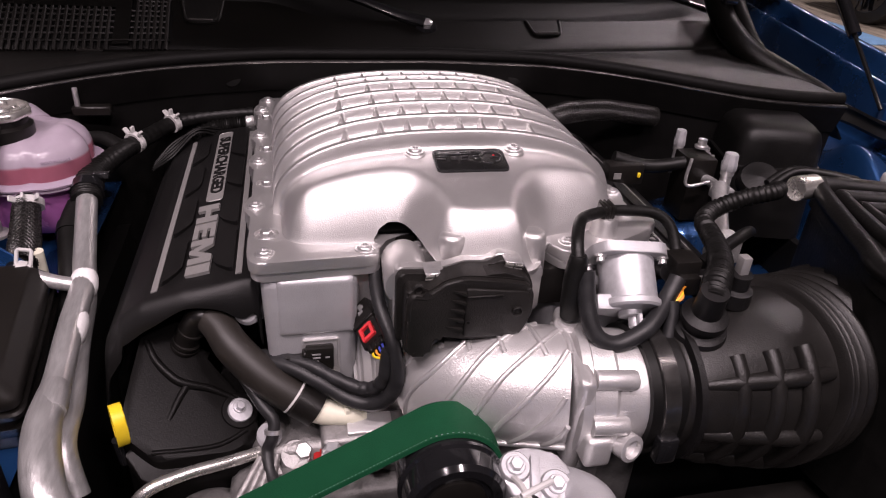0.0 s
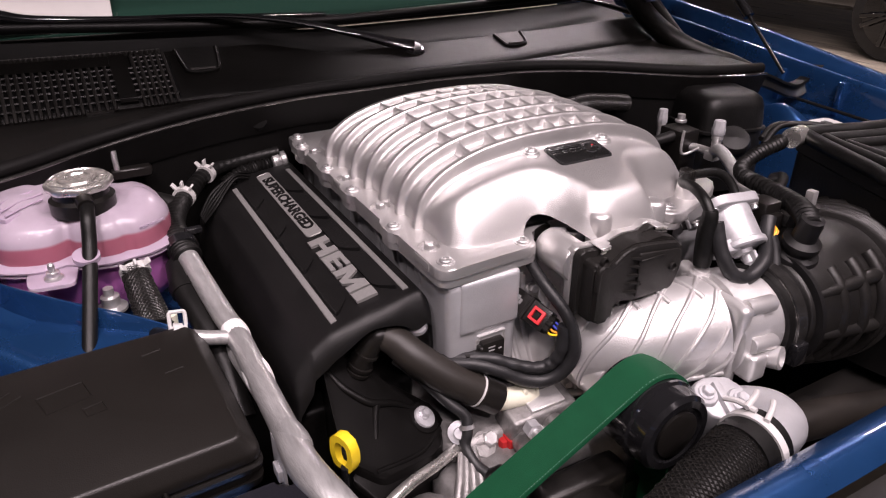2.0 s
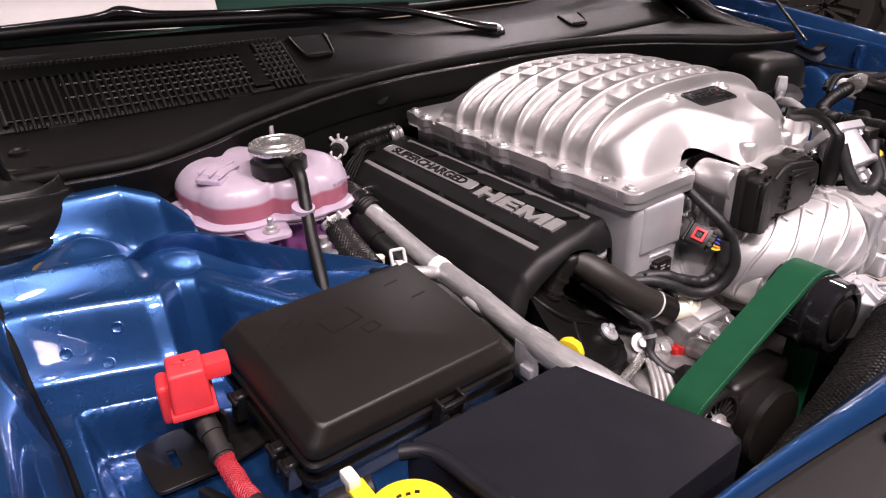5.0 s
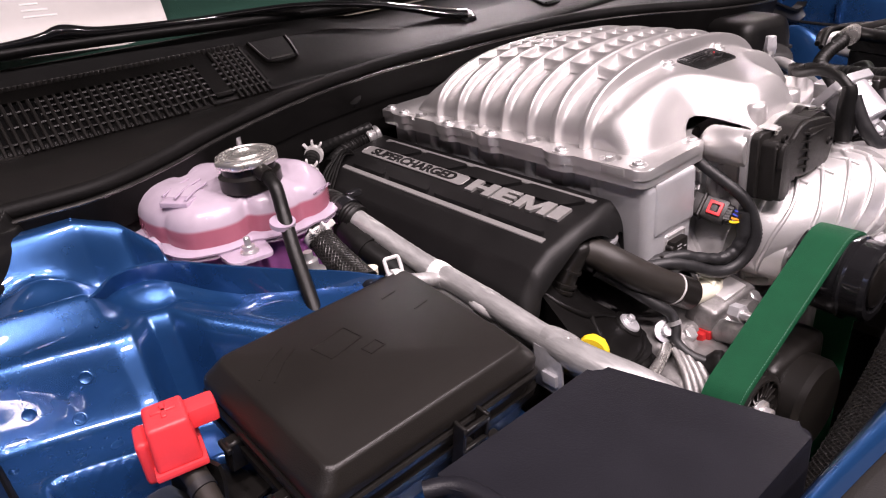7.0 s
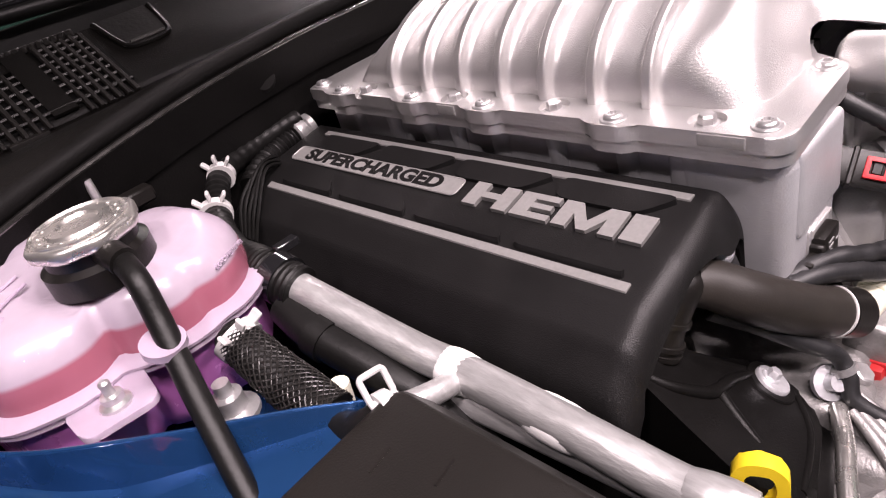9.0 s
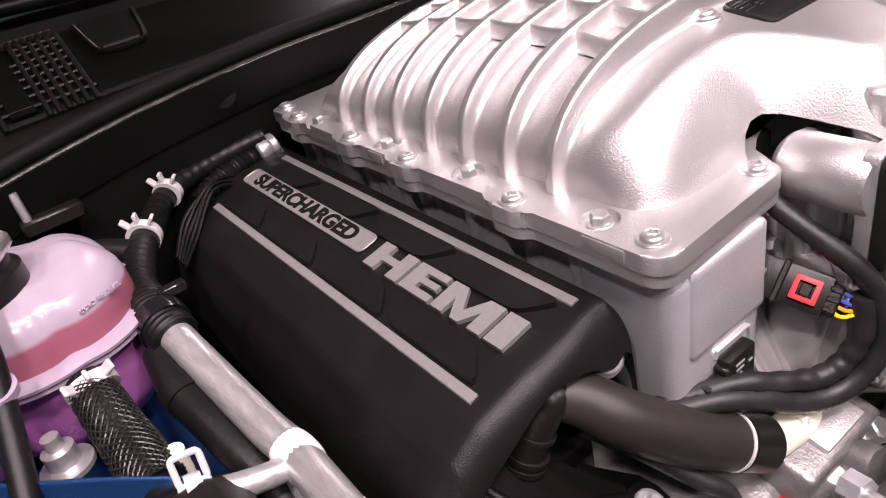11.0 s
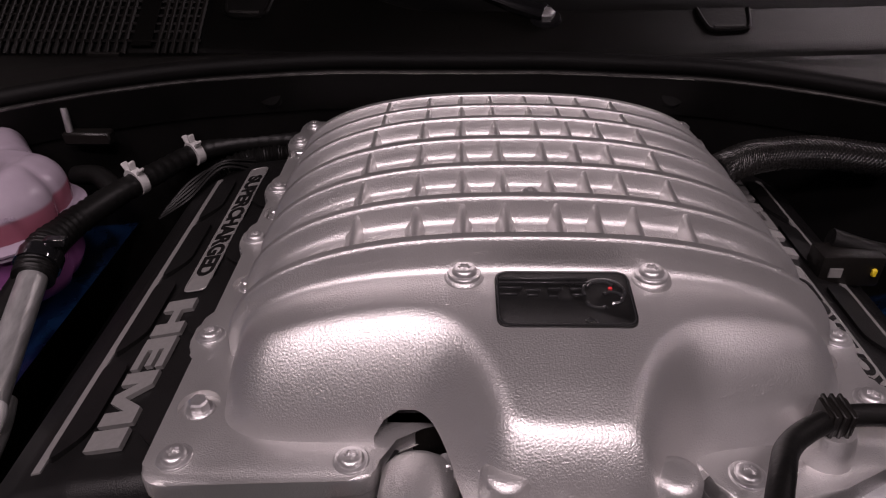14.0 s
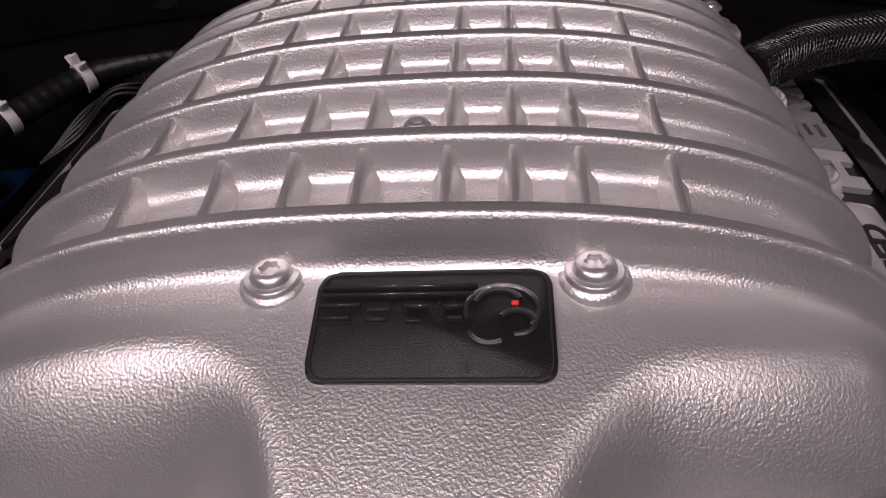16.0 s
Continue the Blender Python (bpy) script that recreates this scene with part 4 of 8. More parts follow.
def engine_cover(side):
    f = (lambda p: Vector((p[0], p[1], p[2]))) if side < 0 else (lambda p: Vector((-0.036 - p[0], p[1], p[2])))
    name = "black grained plastic engine cover with silver stripes and lettering"
    c = thing("engine_cover", f((-0.27, 0.2, 0.74)), name, "engine cover", "engine covers")
    part("shell", grid(60, 90, lambda u, v: f(cover_point(u, v)), thick=0.003), BLACK, c, angle=50)
    tilt = math.degrees(math.atan2(0.8085 - 0.789, 0.0965))

    def on(x, y, lift=0.0012):
        u = float(np.interp(-x, [0.2055, 0.265, 0.302], [0.12, 0.5, 0.72]))
        return f((x, y, cover_section(u)[1] + lift))
    for x in (-0.2165, -0.2925):
        bm = bmesh.new()
        w = 0.0032
        rows = []
        for y in np.linspace(0.033, 0.405, 12):
            rows.append([bm.verts.new(on(x + dx, y, dz)) for dx, dz in ((-w, -0.001), (-w * 0.9, 0.0012), (w * 0.9, 0.0012), (w, -0.001))])
        for A, B in zip(rows, rows[1:]):
            for j in range(3):
                bm.faces.new((A[j], A[j + 1], B[j + 1], B[j]))
        bm.faces.new(rows[0])
        bm.faces.new(rows[-1][::-1])
        part("stripe", bm, DECAL, c, "silver stripe", smooth=False)
    # raised panels between the stripes, cut off at a slant
    for y0, y1 in ((0.036, 0.122), (0.128, 0.216), (0.222, 0.308), (0.314, 0.392)):
        for xa, xb in ((-0.2212, -0.2405), (-0.2882, -0.2702)):
            lo, hi = [], []
            for x, y in rounded([(xa, y0), (xb, y0 + 0.020), (xb, y1 - 0.004), (xa, y1)], 0.008, 3):
                lo.append(on(x, y, -0.001))
                hi.append(on(x + (xb - xa) * 0.05, y, 0.0046 - 0.0012 * (x - xa) / (xb - xa)))
            bm = bmesh.new()
            lo, hi = [bm.verts.new(p) for p in lo], [bm.verts.new(p) for p in hi]
            bm.faces.new(hi)
            for i in range(len(lo)):
                bm.faces.new((lo[i - 1], lo[i], hi[i], hi[i - 1]))
            part("raised_panel", bm, BLACK, c, angle=30)

    def frame_at(x, y):
        o = on(x, y, 0.0012)
        if side < 0:
            t = Vector((math.cos(radians(tilt)), 0, math.sin(radians(tilt))))
            return Matrix(((0, t.x, -t.z, o.x), (-1, 0, 0, o.y), (0, t.z, t.x, o.z), (0, 0, 0, 1)))
        t = Vector((-math.cos(radians(tilt)), 0, math.sin(radians(tilt))))
        return Matrix(((0, t.x, t.z, o.x), (1, 0, 0, o.y), (0, t.z, -t.x, o.z), (0, 0, 0, 1)))
    yy = (lambda y: y) if side < 0 else (lambda y: 0.432 - y)
    m = frame_at(-0.2540, yy(0.1115)) @ Matrix.Shear("XY", 4, (0.16, 0))
    a, b = 0.0715, 0.0112
    shapes = ([(-a, -b), (-a + 0.0125, -b), (-a + 0.0125, -0.0026), (-a + 0.0275, -0.0026), (-a + 0.0275, -b), (-a + 0.040, -b), (-a + 0.040, b), (-a + 0.0275, b), (-a + 0.0275, 0.0030), (-a + 0.0125, 0.0030), (-a + 0.0125, b), (-a, b)],
              [(-a + 0.0435, -b), (-a + 0.0745, -b), (-a + 0.0745, -b + 0.0052), (-a + 0.0560, -b + 0.0052), (-a + 0.0560, -0.0020), (-a + 0.0725, -0.0020), (-a + 0.0725, 0.0026), (-a + 0.0560, 0.0026), (-a + 0.0560, b - 0.0052), (-a + 0.0745, b - 0.0052), (-a + 0.0745, b), (-a + 0.0435, b)],
              [(-a + 0.0780, -b), (-a + 0.0890, -b), (-a + 0.0890, 0.0012), (-a + 0.0975, -b), (-a + 0.1045, -b), (-a + 0.1130, 0.0012), (-a + 0.1130, -b), (-a + 0.1240, -b), (-a + 0.1240, b), (-a + 0.1110, b), (-a + 0.1010, -0.0030), (-a + 0.0910, b), (-a + 0.0780, b)],
              [(a - 0.0155, -b), (a, -b), (a, b), (a - 0.0155, b)])
    lettermark = part("lettermark", plate(shapes[0], -0.001, 0.0026, 0.0, 1, m), DECAL, c, "block lettermark of silver shapes", smooth=False)
    for o in shapes[1:]:
        part("block_shape", plate(o, -0.001, 0.0026, 0.0, 1, m), DECAL, lettermark, smooth=False)
    m = frame_at(-0.2510, yy(0.3030))
    part("lettering_band", plate(rounded([(-0.1060, -0.0082), (0.1060, -0.0082), (0.1060, 0.0082), (-0.1060, 0.0082)], 0.004, 3), -0.001, 0.0010, 0.0003, 1, m), DECAL, c, "silver band behind dark lettering", smooth=False)
    part("lettering", letters("SUPERCHARGED", 0.0185, m @ Matrix.Translation((0, 0, 0.0010)) @ Matrix.Diagonal((1.27, 1.0, 1, 1)), 0.0005, 0.0, 0.0008), BLACK, c, "black raised lettering", smooth=False)
    loop = rounded([(-0.1065, -0.0088), (0.1065, -0.0088), (0.1065, 0.0088), (-0.1065, 0.0088)], 0.005, 4)
    part("lettering_frame", tube([m @ Vector((x, y, 0.0005)) for x, y in loop], 0.0009, 6, 1, True), DECAL, c)
    return c


engine_cover(-1)
engine_cover(1)

# ---- coolant reservoir ----
tank = thing("coolant_reservoir", (-0.48, 0.29, 0.745), "translucent pink coolant reservoir with a steel pressure cap", "coolant tank")
RES = rounded([(-0.575, 0.405), (-0.586, 0.320), (-0.565, 0.245), (-0.528, 0.229), (-0.500, 0.233), (-0.470, 0.216), (-0.415, 0.222), (-0.383, 0.262), (-0.392, 0.335), (-0.440, 0.362), (-0.490, 0.425)], 0.03, 5)
RC = Vector((-0.475, 0.300))


def dense(pts, n=150):
    P = [Vector(p) for p in pts]
    P.append(P[0])
    cum = [0.0]
    for a, b in zip(P, P[1:]):
        cum.append(cum[-1] + (b - a).length)
    return [(float(np.interp(cum[-1] * i / n, cum, [p.x for p in P])), float(np.interp(cum[-1] * i / n, cum, [p.y for p in P]))) for i in range(n)]


RES = dense(RES)
GROOVES = [(-0.502, 0.232, 0.010), (-0.440, 0.218, 0.0045), (-0.440, 0.362, 0.010), (-0.583, 0.285, 0.006), (-0.386, 0.290, 0.004)]


def inset(d, g=0.0):
    out = []
    for x, y in RES:
        v = Vector((x, y)) - RC
        extra = sum(dep * math.exp(-((x - gx) ** 2 + (y - gy) ** 2) / 0.007 ** 2) for gx, gy, dep in GROOVES)
        out.append(RC + v * (1 - (d + g * extra) / v.length))
    return out


def shell(levels, g=0.0):
    bm = bmesh.new()
    rings = [[bm.verts.new((p.x, p.y, z)) for p in inset(d, g)] for d, z in levels]
    n = len(RES)
    for A, B in zip(rings, rings[1:]):
        for k in range(n):
            bm.faces.new((A[k], A[(k + 1) % n], B[(k + 1) % n], B[k]))
    bm.faces.new(rings[0][::-1])
    bm.faces.new(rings[-1])
    return bm


part("lower_half", shell([(0.030, 0.748), (0.016, 0.752), (0.010, 0.765), (0.008, 0.806)], 0.6), PINKLOW, tank, "purple-pink lower half", angle=70)
part("seam", shell([(0.010, 0.8065), (0.0030, 0.8070), (-0.0022, 0.8085), (-0.0022, 0.8108), (0.0015, 0.8114), (0.0015, 0.8126), (-0.0040, 0.8130), (-0.0045, 0.8150), (-0.001, 0.8172), (0.006, 0.818)], 0.4), PINKTOP, tank, "pale moulded seam", angle=40)
def top_point(k, d, z):
    p = inset(d, max(0.0, 1 - d / 0.05))[k]
    fall = smooth01(0.012, 0.03, d)
    dip = 0.007 * math.exp(-((p.x + 0.506 + 0.10 * (p.y - 0.3)) / 0.010) ** 2) + 0.004 * math.exp(-((p.x + 0.437) / 0.010) ** 2)
    pillow = 0.004 * math.exp(-((p.x + 0.545) ** 2 + (p.y - 0.318) ** 2) / 0.030 ** 2) + 0.004 * math.exp(-((p.x + 0.415) ** 2 + (p.y - 0.285) ** 2) / 0.028 ** 2)
    return (p.x, p.y, z + fall * (pillow - dip))


bm = bmesh.new()
rings = [[bm.verts.new(top_point(k, d, z)) for k in range(len(RES))] for d, z in ((0.0066, 0.8178), (0.0065, 0.826), (0.0068, 0.835), (0.0085, 0.842), (0.0110, 0.847), (0.0145, 0.851), (0.019, 0.8545), (0.024, 0.857), (0.030, 0.8588), (0.037, 0.860), (0.045, 0.8608), (0.054, 0.861), (0.063, 0.861))]
for A, B in zip(rings, rings[1:]):
    for k in range(len(RES)):
        bm.faces.new((A[k], A[(k + 1) % len(RES)], B[(k + 1) % len(RES)], B[k]))
bm.faces.new(rings[0][::-1])
bm.faces.new(rings[-1])
part("upper_half", bm, FILLED, tank, "milky pink upper half with red coolant showing through", angle=70)
for pts in ([(-0.558, 0.300), (-0.540, 0.318), (-0.520, 0.330)], [(-0.552, 0.282), (-0.534, 0.302), (-0.512, 0.318)], [(-0.546, 0.268), (-0.530, 0.286), (-0.512, 0.300)]):
    part("mould_line", tube([(x, y, 0.8632) for x, y in pts], 0.0012, 8, 5), PINKTOP, tank)
part("side_tab", box(-0.5925, -0.578, 0.272, 0.296, 0.819, 0.829, 0.003, 2), PINKTOP, tank)
part("neck", lathe([(0.032, 0.856), (0.032, 0.870), (0.0275, 0.873), (0.0275, 0.883)], (-0.474, 0.272, 0), (0, 0, 1), 36), SATIN, tank, "black filler neck")
cap = part("cap", lathe([(0.030, 0.880), (0.0322, 0.882), (0.0322, 0.8870), (0.0308, 0.8890), (0.0296, 0.8892)], (-0.474, 0.272, 0), (0, 0, 1), 96, lobes=(8, 0.028)), CHROME, tank, "bright steel pressure cap", angle=55)
part("cap_top", lathe([(0.0288, 0.886), (0.0288, 0.8905), (0.0276, 0.8912), (0.0262, 0.8898), (0.0202, 0.8896), (0.0190, 0.8915), (0.0125, 0.8918), (0.0110, 0.8900), (0.0, 0.8899)], (-0.474, 0.272, 0), (0, 0, 1), 64), CHROME, cap)
for k in range(16):
    a = k * 2 * math.pi / 16
    part("stamped_letter", box(-0.0010, 0.0010, -0.0016, 0.0016, 0.8893, 0.8903, 0.0003, 1, Matrix.Translation((-0.474 + 0.0231 * math.cos(a), 0.272 + 0.0231 * math.sin(a), 0)) @ Matrix.Rotation(a, 4, "Z")), CHROME, cap)
part("mount_tab", plate(rounded([(-0.540, 0.235), (-0.540, 0.198), (-0.498, 0.192), (-0.492, 0.235)], 0.010, 4), 0.8085, 0.8125, 0.001), PINKTOP, tank, "moulded mounting tab")
part("mount_bolt", lathe([(0.009, 0.8125), (0.009, 0.8145), (0.0062, 0.816), (0.0062, 0.820), (0.0032, 0.8205), (0.0032, 0.828), (0.002, 0.8295)], (-0.516, 0.211, 0), (0, 0, 1), 18), STEEL, tank)
part("hose_clip", lathe([(0.0095, -0.002), (0.0125, -0.002), (0.0125, 0.003), (0.0095, 0.003)], (-0.483, 0.195, 0.836), (0.05, -0.25, 1), 24), PINKTOP, tank)
part("moulded_mark", plate(rounded([(-0.566, 0.292), (-0.550, 0.306), (-0.530, 0.276), (-0.546, 0.264)], 0.003, 3), 0.856, 0.8610, 0.001), PINKTOP, tank, "raised moulded mark")
lm = Matrix.Translation((-0.4150, 0.2355, 0.8400)) @ Matrix.Rotation(radians(28), 4, "Z") @ Matrix.Rotation(radians(83), 4, "X")
part("level_lettering", letters("COLD FILL LEVEL", 0.0042, lm, 0.0006), PINKTOP, tank, "small raised lettering", smooth=False)
overflow = thing("overflow_hose", (-0.49, 0.13, 0.75), "black rubber overflow hose from the reservoir neck", "hose")
part("hose", tube([(-0.472, 0.232, 0.872), (-0.474, 0.214, 0.866), (-0.478, 0.200, 0.845), (-0.486, 0.175, 0.815), (-0.497, 0.135, 0.780), (-0.504, 0.108, 0.757), (-0.507, 0.095, 0.742)], 0.0070, 16, 8), RUBBER, overflow)
part("clip", box(-0.520, -0.492, 0.098, 0.112, 0.742, 0.766, 0.003, 2), SATIN, overflow)
part("fitting", tube([(-0.474, 0.250, 0.878), (-0.472, 0.230, 0.873)], 0.0085, 14, 2), SATIN, overflow)

# ---- aluminium coolant pipe with its branch ----
pipe = thing("coolant_pipe", (-0.37, 0.06, 0.74), "dull aluminium coolant pipe with a welded branch", "pipe")
MAIN = [(-0.390, 0.232, 0.803), (-0.385, 0.195, 0.792), (-0.376, 0.130, 0.773), (-0.371, 0.098, 0.766), (-0.369, 0.030, 0.759), (-0.3665, -0.030, 0.749), (-0.3655, -0.080, 0.7455), (-0.3555, -0.125, 0.7390), (-0.344, -0.152, 0.7240), (-0.330, -0.172, 0.685)]
main = part("pipe", tube(MAIN, [0.0110, 0.0110, 0.0112, 0.0114, 0.0114, 0.0118, 0.0140, 0.0150, 0.0150, 0.0150], 22, 10), PIPE, pipe)
for p, q, r, m in (((-0.3725, 0.112, 0.768), (-0.3695, 0.088, 0.7625), 0.0128, WELD), ((-0.3685, 0.052, 0.7590), (-0.368, 0.018, 0.755), 0.0130, WELD), ((-0.3665, -0.036, 0.7500), (-0.362, -0.066, 0.7475), 0.0124, PIPE)):
    p, q = Vector(p), Vector(q)
    part("weld_band", tube([p, p.lerp(q, 0.15), p.lerp(q, 0.35), p.lerp(q, 0.65), p.lerp(q, 0.85), q], [0.0108, r * 0.95, r, r, r * 0.95, 0.0108], 20, 4), m, main, angle=70)
part("branch", tube([(-0.372, 0.097, 0.764), (-0.395, 0.096, 0.771), (-0.420, 0.101, 0.778)], 0.0072, 16, 5), PIPE, main)
part("second_pipe", tube([V(*p) + V(dx, 0, dz) for p, dx, dz in zip(MAIN[2:7], (-0.004, -0.002, 0.003, 0.008, 0.010), (-0.020, -0.020, -0.020, -0.020, -0.024))] + [V(-0.345, -0.105, 0.690)], 0.0105, 18, 8), PIPE, pipe)
part("support_bracket", box(-0.3790, -0.3760, -0.066, -0.034, 0.706, 0.749, 0.001, 2), ZINC, pipe, "zinc plated bracket")
part("bracket_tab", box(-0.3830, -0.3785, -0.062, -0.046, 0.716, 0.728, 0.0015, 2), ZINC, pipe, "zinc plated bracket")
feed = thing("coolant_hose", (-0.38, 0.3, 0.77), "black rubber coolant hose with spring clamp", "hose")
part("hose", tube([(-0.3885, 0.219, 0.7985), (-0.3915, 0.240, 0.805), (-0.392, 0.262, 0.808), (-0.388, 0.300, 0.806), (-0.372, 0.350, 0.806), (-0.350, 0.390, 0.808), (-0.320, 0.432, 0.812), (-0.270, 0.45, 0.815), (-0.215, 0.452, 0.818)], [0.0158, 0.0158, 0.0150, 0.0128, 0.0116, 0.0108, 0.0104, 0.0098, 0.0092], 20, 16, ripple=(40, 0.0005)), RUBBER, feed)
part("clamp", lathe([(0.0162, -0.006), (0.0178, -0.006), (0.0178, 0.006), (0.0162, 0.006)], (-0.3905, 0.236, 0.8040), (-0.1, 1, 0.28), 28), GLOSS, feed)
part("clamp_ear", box(-0.384, -0.366, 0.238, 0.246, 0.816, 0.823, 0.001, 1), GLOSS, feed)
part("branch_hose", tube([(-0.372, 0.350, 0.806), (-0.400, 0.375, 0.812), (-0.43, 0.39, 0.805)], 0.010, 14, 6), RUBBER, feed)


def spring_clip(at, axis, r, label="white nylon hose clip", prongs=(0.7, 1.35, 2.5)):
    c = thing("hose_clip", at, label, "hose clip", "white hose clips")
    part("band", lathe([(r, -0.0042), (r + 0.0019, -0.0042), (r + 0.0019, 0.0042), (r, 0.0042)], at, axis, 22), WHITE, c)
    q = Vector(axis).normalized().to_track_quat("Z", "Y").to_matrix().to_4x4()
    for a in prongs:
        m = Matrix.Translation(at) @ q @ Matrix.Rotation(a, 4, "Z")
        part("prong", box(r, r + 0.0100, -0.0014, 0.0014, -0.0034, 0.0034, 0.0007, 1, m @ Matrix.Rotation(0.25 * (1 if a < 1.5 else -1), 4, "Z")), WHITE, c)
    return c


spring_clip((-0.322, 0.428, 0.813), (0.6, 0.75, 0.1), 0.0108)
spring_clip((-0.362, 0.372, 0.808), (0.5, 0.8, 0.1), 0.0120)
spring_clip((-0.443, 0.207, 0.803), (0.1, -0.75, -0.6), 0.0135)
spring_clip((-0.424, 0.102, 0.779), (1, -0.1, -0.2), 0.0105, prongs=())
square = thing("square_clip", (-0.421, 0.112, 0.78), "white square hose clip handle", "hose clip")
SQ = Matrix.Translation((-0.421, 0.106, 0.7945)) @ Matrix.Rotation(radians(-14), 4, "Z") @ Matrix.Rotation(radians(62), 4, "X")
part("frame", tube([SQ @ Vector((x, y, 0)) for x, y in rounded([(-0.0072, -0.008), (0.0072, -0.008), (0.0072, 0.0075), (-0.0072, 0.0075)], 0.0025, 3)], 0.0019, 8, 1, True), WHITE, square)
part("foot", box(-0.0085, 0.0085, -0.013, -0.007, -0.003, 0.003, 0.001, 1, SQ), WHITE, square)
braided = thing("braided_hose", (-0.44, 0.15, 0.75), "short hose in a woven black sleeve", "hose")
part("sleeve", tube([(-0.445, 0.212, 0.808), (-0.443, 0.195, 0.798), (-0.440, 0.165, 0.780), (-0.437, 0.135, 0.770)], [0.0110, 0.0130, 0.0143, 0.0145], 20, 8), RUBBER, braided)
part("weave", braid([(-0.445, 0.210, 0.807), (-0.443, 0.195, 0.798), (-0.440, 0.165, 0.780), (-0.437, 0.135, 0.770)], [0.0115, 0.0135, 0.0148, 0.0149], 18, 1.2, 0.0010), BRAID, braided, "woven plastic strands", kind="stuff")
part("hose_end", tube([(-0.437, 0.138, 0.771), (-0.438, 0.118, 0.770), (-0.430, 0.104, 0.776), (-0.415, 0.101, 0.777)], 0.0105, 16, 6), RUBBER, braided)
part("spigot", tube([(-0.424, 0.146, 0.752), (-0.423, 0.144, 0.780)], 0.0062, 16, 2), IVORY, braided)
second = thing("heater_hose", (-0.40, 0.17, 0.75), "black heater hose beside the pipe", "hose")
part("hose", tube([(-0.400, 0.225, 0.790), (-0.402, 0.190, 0.780), (-0.395, 0.150, 0.765), (-0.388, 0.11, 0.745), (-0.385, 0.05, 0.70)], 0.0125, 16, 8), RUBBER, second)
part("collar", tube([(-0.402, 0.195, 0.781), (-0.401, 0.183, 0.777)], 0.0145, 18, 3), RUBBER, second)
stud = thing("tower_nut", (-0.470, 0.175, 0.785), "zinc flange nut on the strut tower", "nut")
part("nut", lathe([(0.015, 0.782), (0.015, 0.785), (0.009, 0.787), (0.009, 0.797), (0.005, 0.798), (0.005, 0.806)], (-0.472, 0.178, 0), (0, 0, 1), 18), STEEL, stud)

# hose fitting and stud at the back of the bay
fit_r = thing("hose_fitting", (-0.21, 0.447, 0.80), "short silver hose fitting with corrugated sleeve by the firewall", "fitting")
part("collar", lathe([(0.0105, -0.010), (0.0125, -0.008), (0.0125, 0.0), (0.0110, 0.002), (0.0130, 0.004), (0.0130, 0.010), (0.009, 0.012)], (-0.216, 0.447, 0.806), (1, -0.05, 0.12), 24), PIPE, fit_r, "bright fitting collar")
part("sleeve", tube([(-0.228, 0.447, 0.804), (-0.250, 0.446, 0.802), (-0.275, 0.440, 0.798), (-0.300, 0.425, 0.790)], 0.0118, 18, 20, ripple=(14, 0.0012)), RUBBER, fit_r)
for k in range(5):
    part("wire", tube([(-0.262, 0.436 - 0.004 * k, 0.804 - 0.002 * k), (-0.290, 0.418 - 0.003 * k, 0.806 + 0.003 * (k % 2)), (-0.322, 0.408 - 0.005 * k, 0.792 - 0.003 * k), (-0.345, 0.385 - 0.006 * k, 0.772)], 0.0016, 6, 7), RUBBER, fit_r)
fw = thing("firewall_stud", (-0.43, 0.40, 0.845), "threaded stud on a firewall bracket", "bracket")
part("stud", tube([(-0.430, 0.400, 0.842), (-0.430, 0.402, 0.872)], 0.0035, 10, 2), STEEL, fw)
part("bracket", box(-0.437, -0.39, 0.395, 0.41, 0.835, 0.848, 0.002, 1), SATIN, fw)

# ---- fuse box ----
fuse = thing("fuse_box", (-0.51, 0.0, 0.69), "black fuse box beside the coolant pipe, closed", "fuse box")
FM = Matrix.Translation((-0.5050, 0.0185, 0.7815)) @ Matrix.Rotation(radians(4.0), 4, "Z") @ Matrix.Rotation(radians(8.6), 4, "X") @ Matrix.Rotation(radians(1.6), 4, "Y")


def ring_loft(levels, m):
    """Rounded rectangles (half width, half depth, z, shift x) stacked."""
    bm = bmesh.new()
    rings = []
    for hw, hd, z, r in levels:
        o = rounded([(-hw, -hd), (hw, -hd), (hw, hd), (-hw, hd)], r, 4)
        rings.append([bm.verts.new(m @ Vector((x, y, z))) for x, y in o])
    n = len(rings[0])
    for A, B in zip(rings, rings[1:]):
        for k in range(n):
            bm.faces.new((A[k], A[(k + 1) % n], B[(k + 1) % n], B[k]))
    bm.faces.new(rings[0][::-1])
    bm.faces.new(rings[-1])
    return bm


flid = part("lid", ring_loft([(0.1080, 0.0825, -0.026, 0.012), (0.1100, 0.0845, -0.0245, 0.012), (0.1100, 0.0845, -0.0175, 0.012), (0.1085, 0.0832, -0.0140, 0.012), (0.1068, 0.0820, -0.0120, 0.012), (0.0990, 0.0775, -0.003, 0.011), (0.0970, 0.0757, -0.0006, 0.010), (0.0950, 0.0738, 0.0, 0.010)], FM), LIDP, fuse, "satin black lid with bevelled edges", angle=50)
part("lid_rim", ring_loft([(0.1060, 0.0805, -0.037, 0.012), (0.1115, 0.0860, -0.0360, 0.012), (0.1120, 0.0865, -0.0305, 0.012), (0.1105, 0.0850, -0.0285, 0.012), (0.1050, 0.0800, -0.028, 0.012)], FM), SATIN, fuse, angle=40)
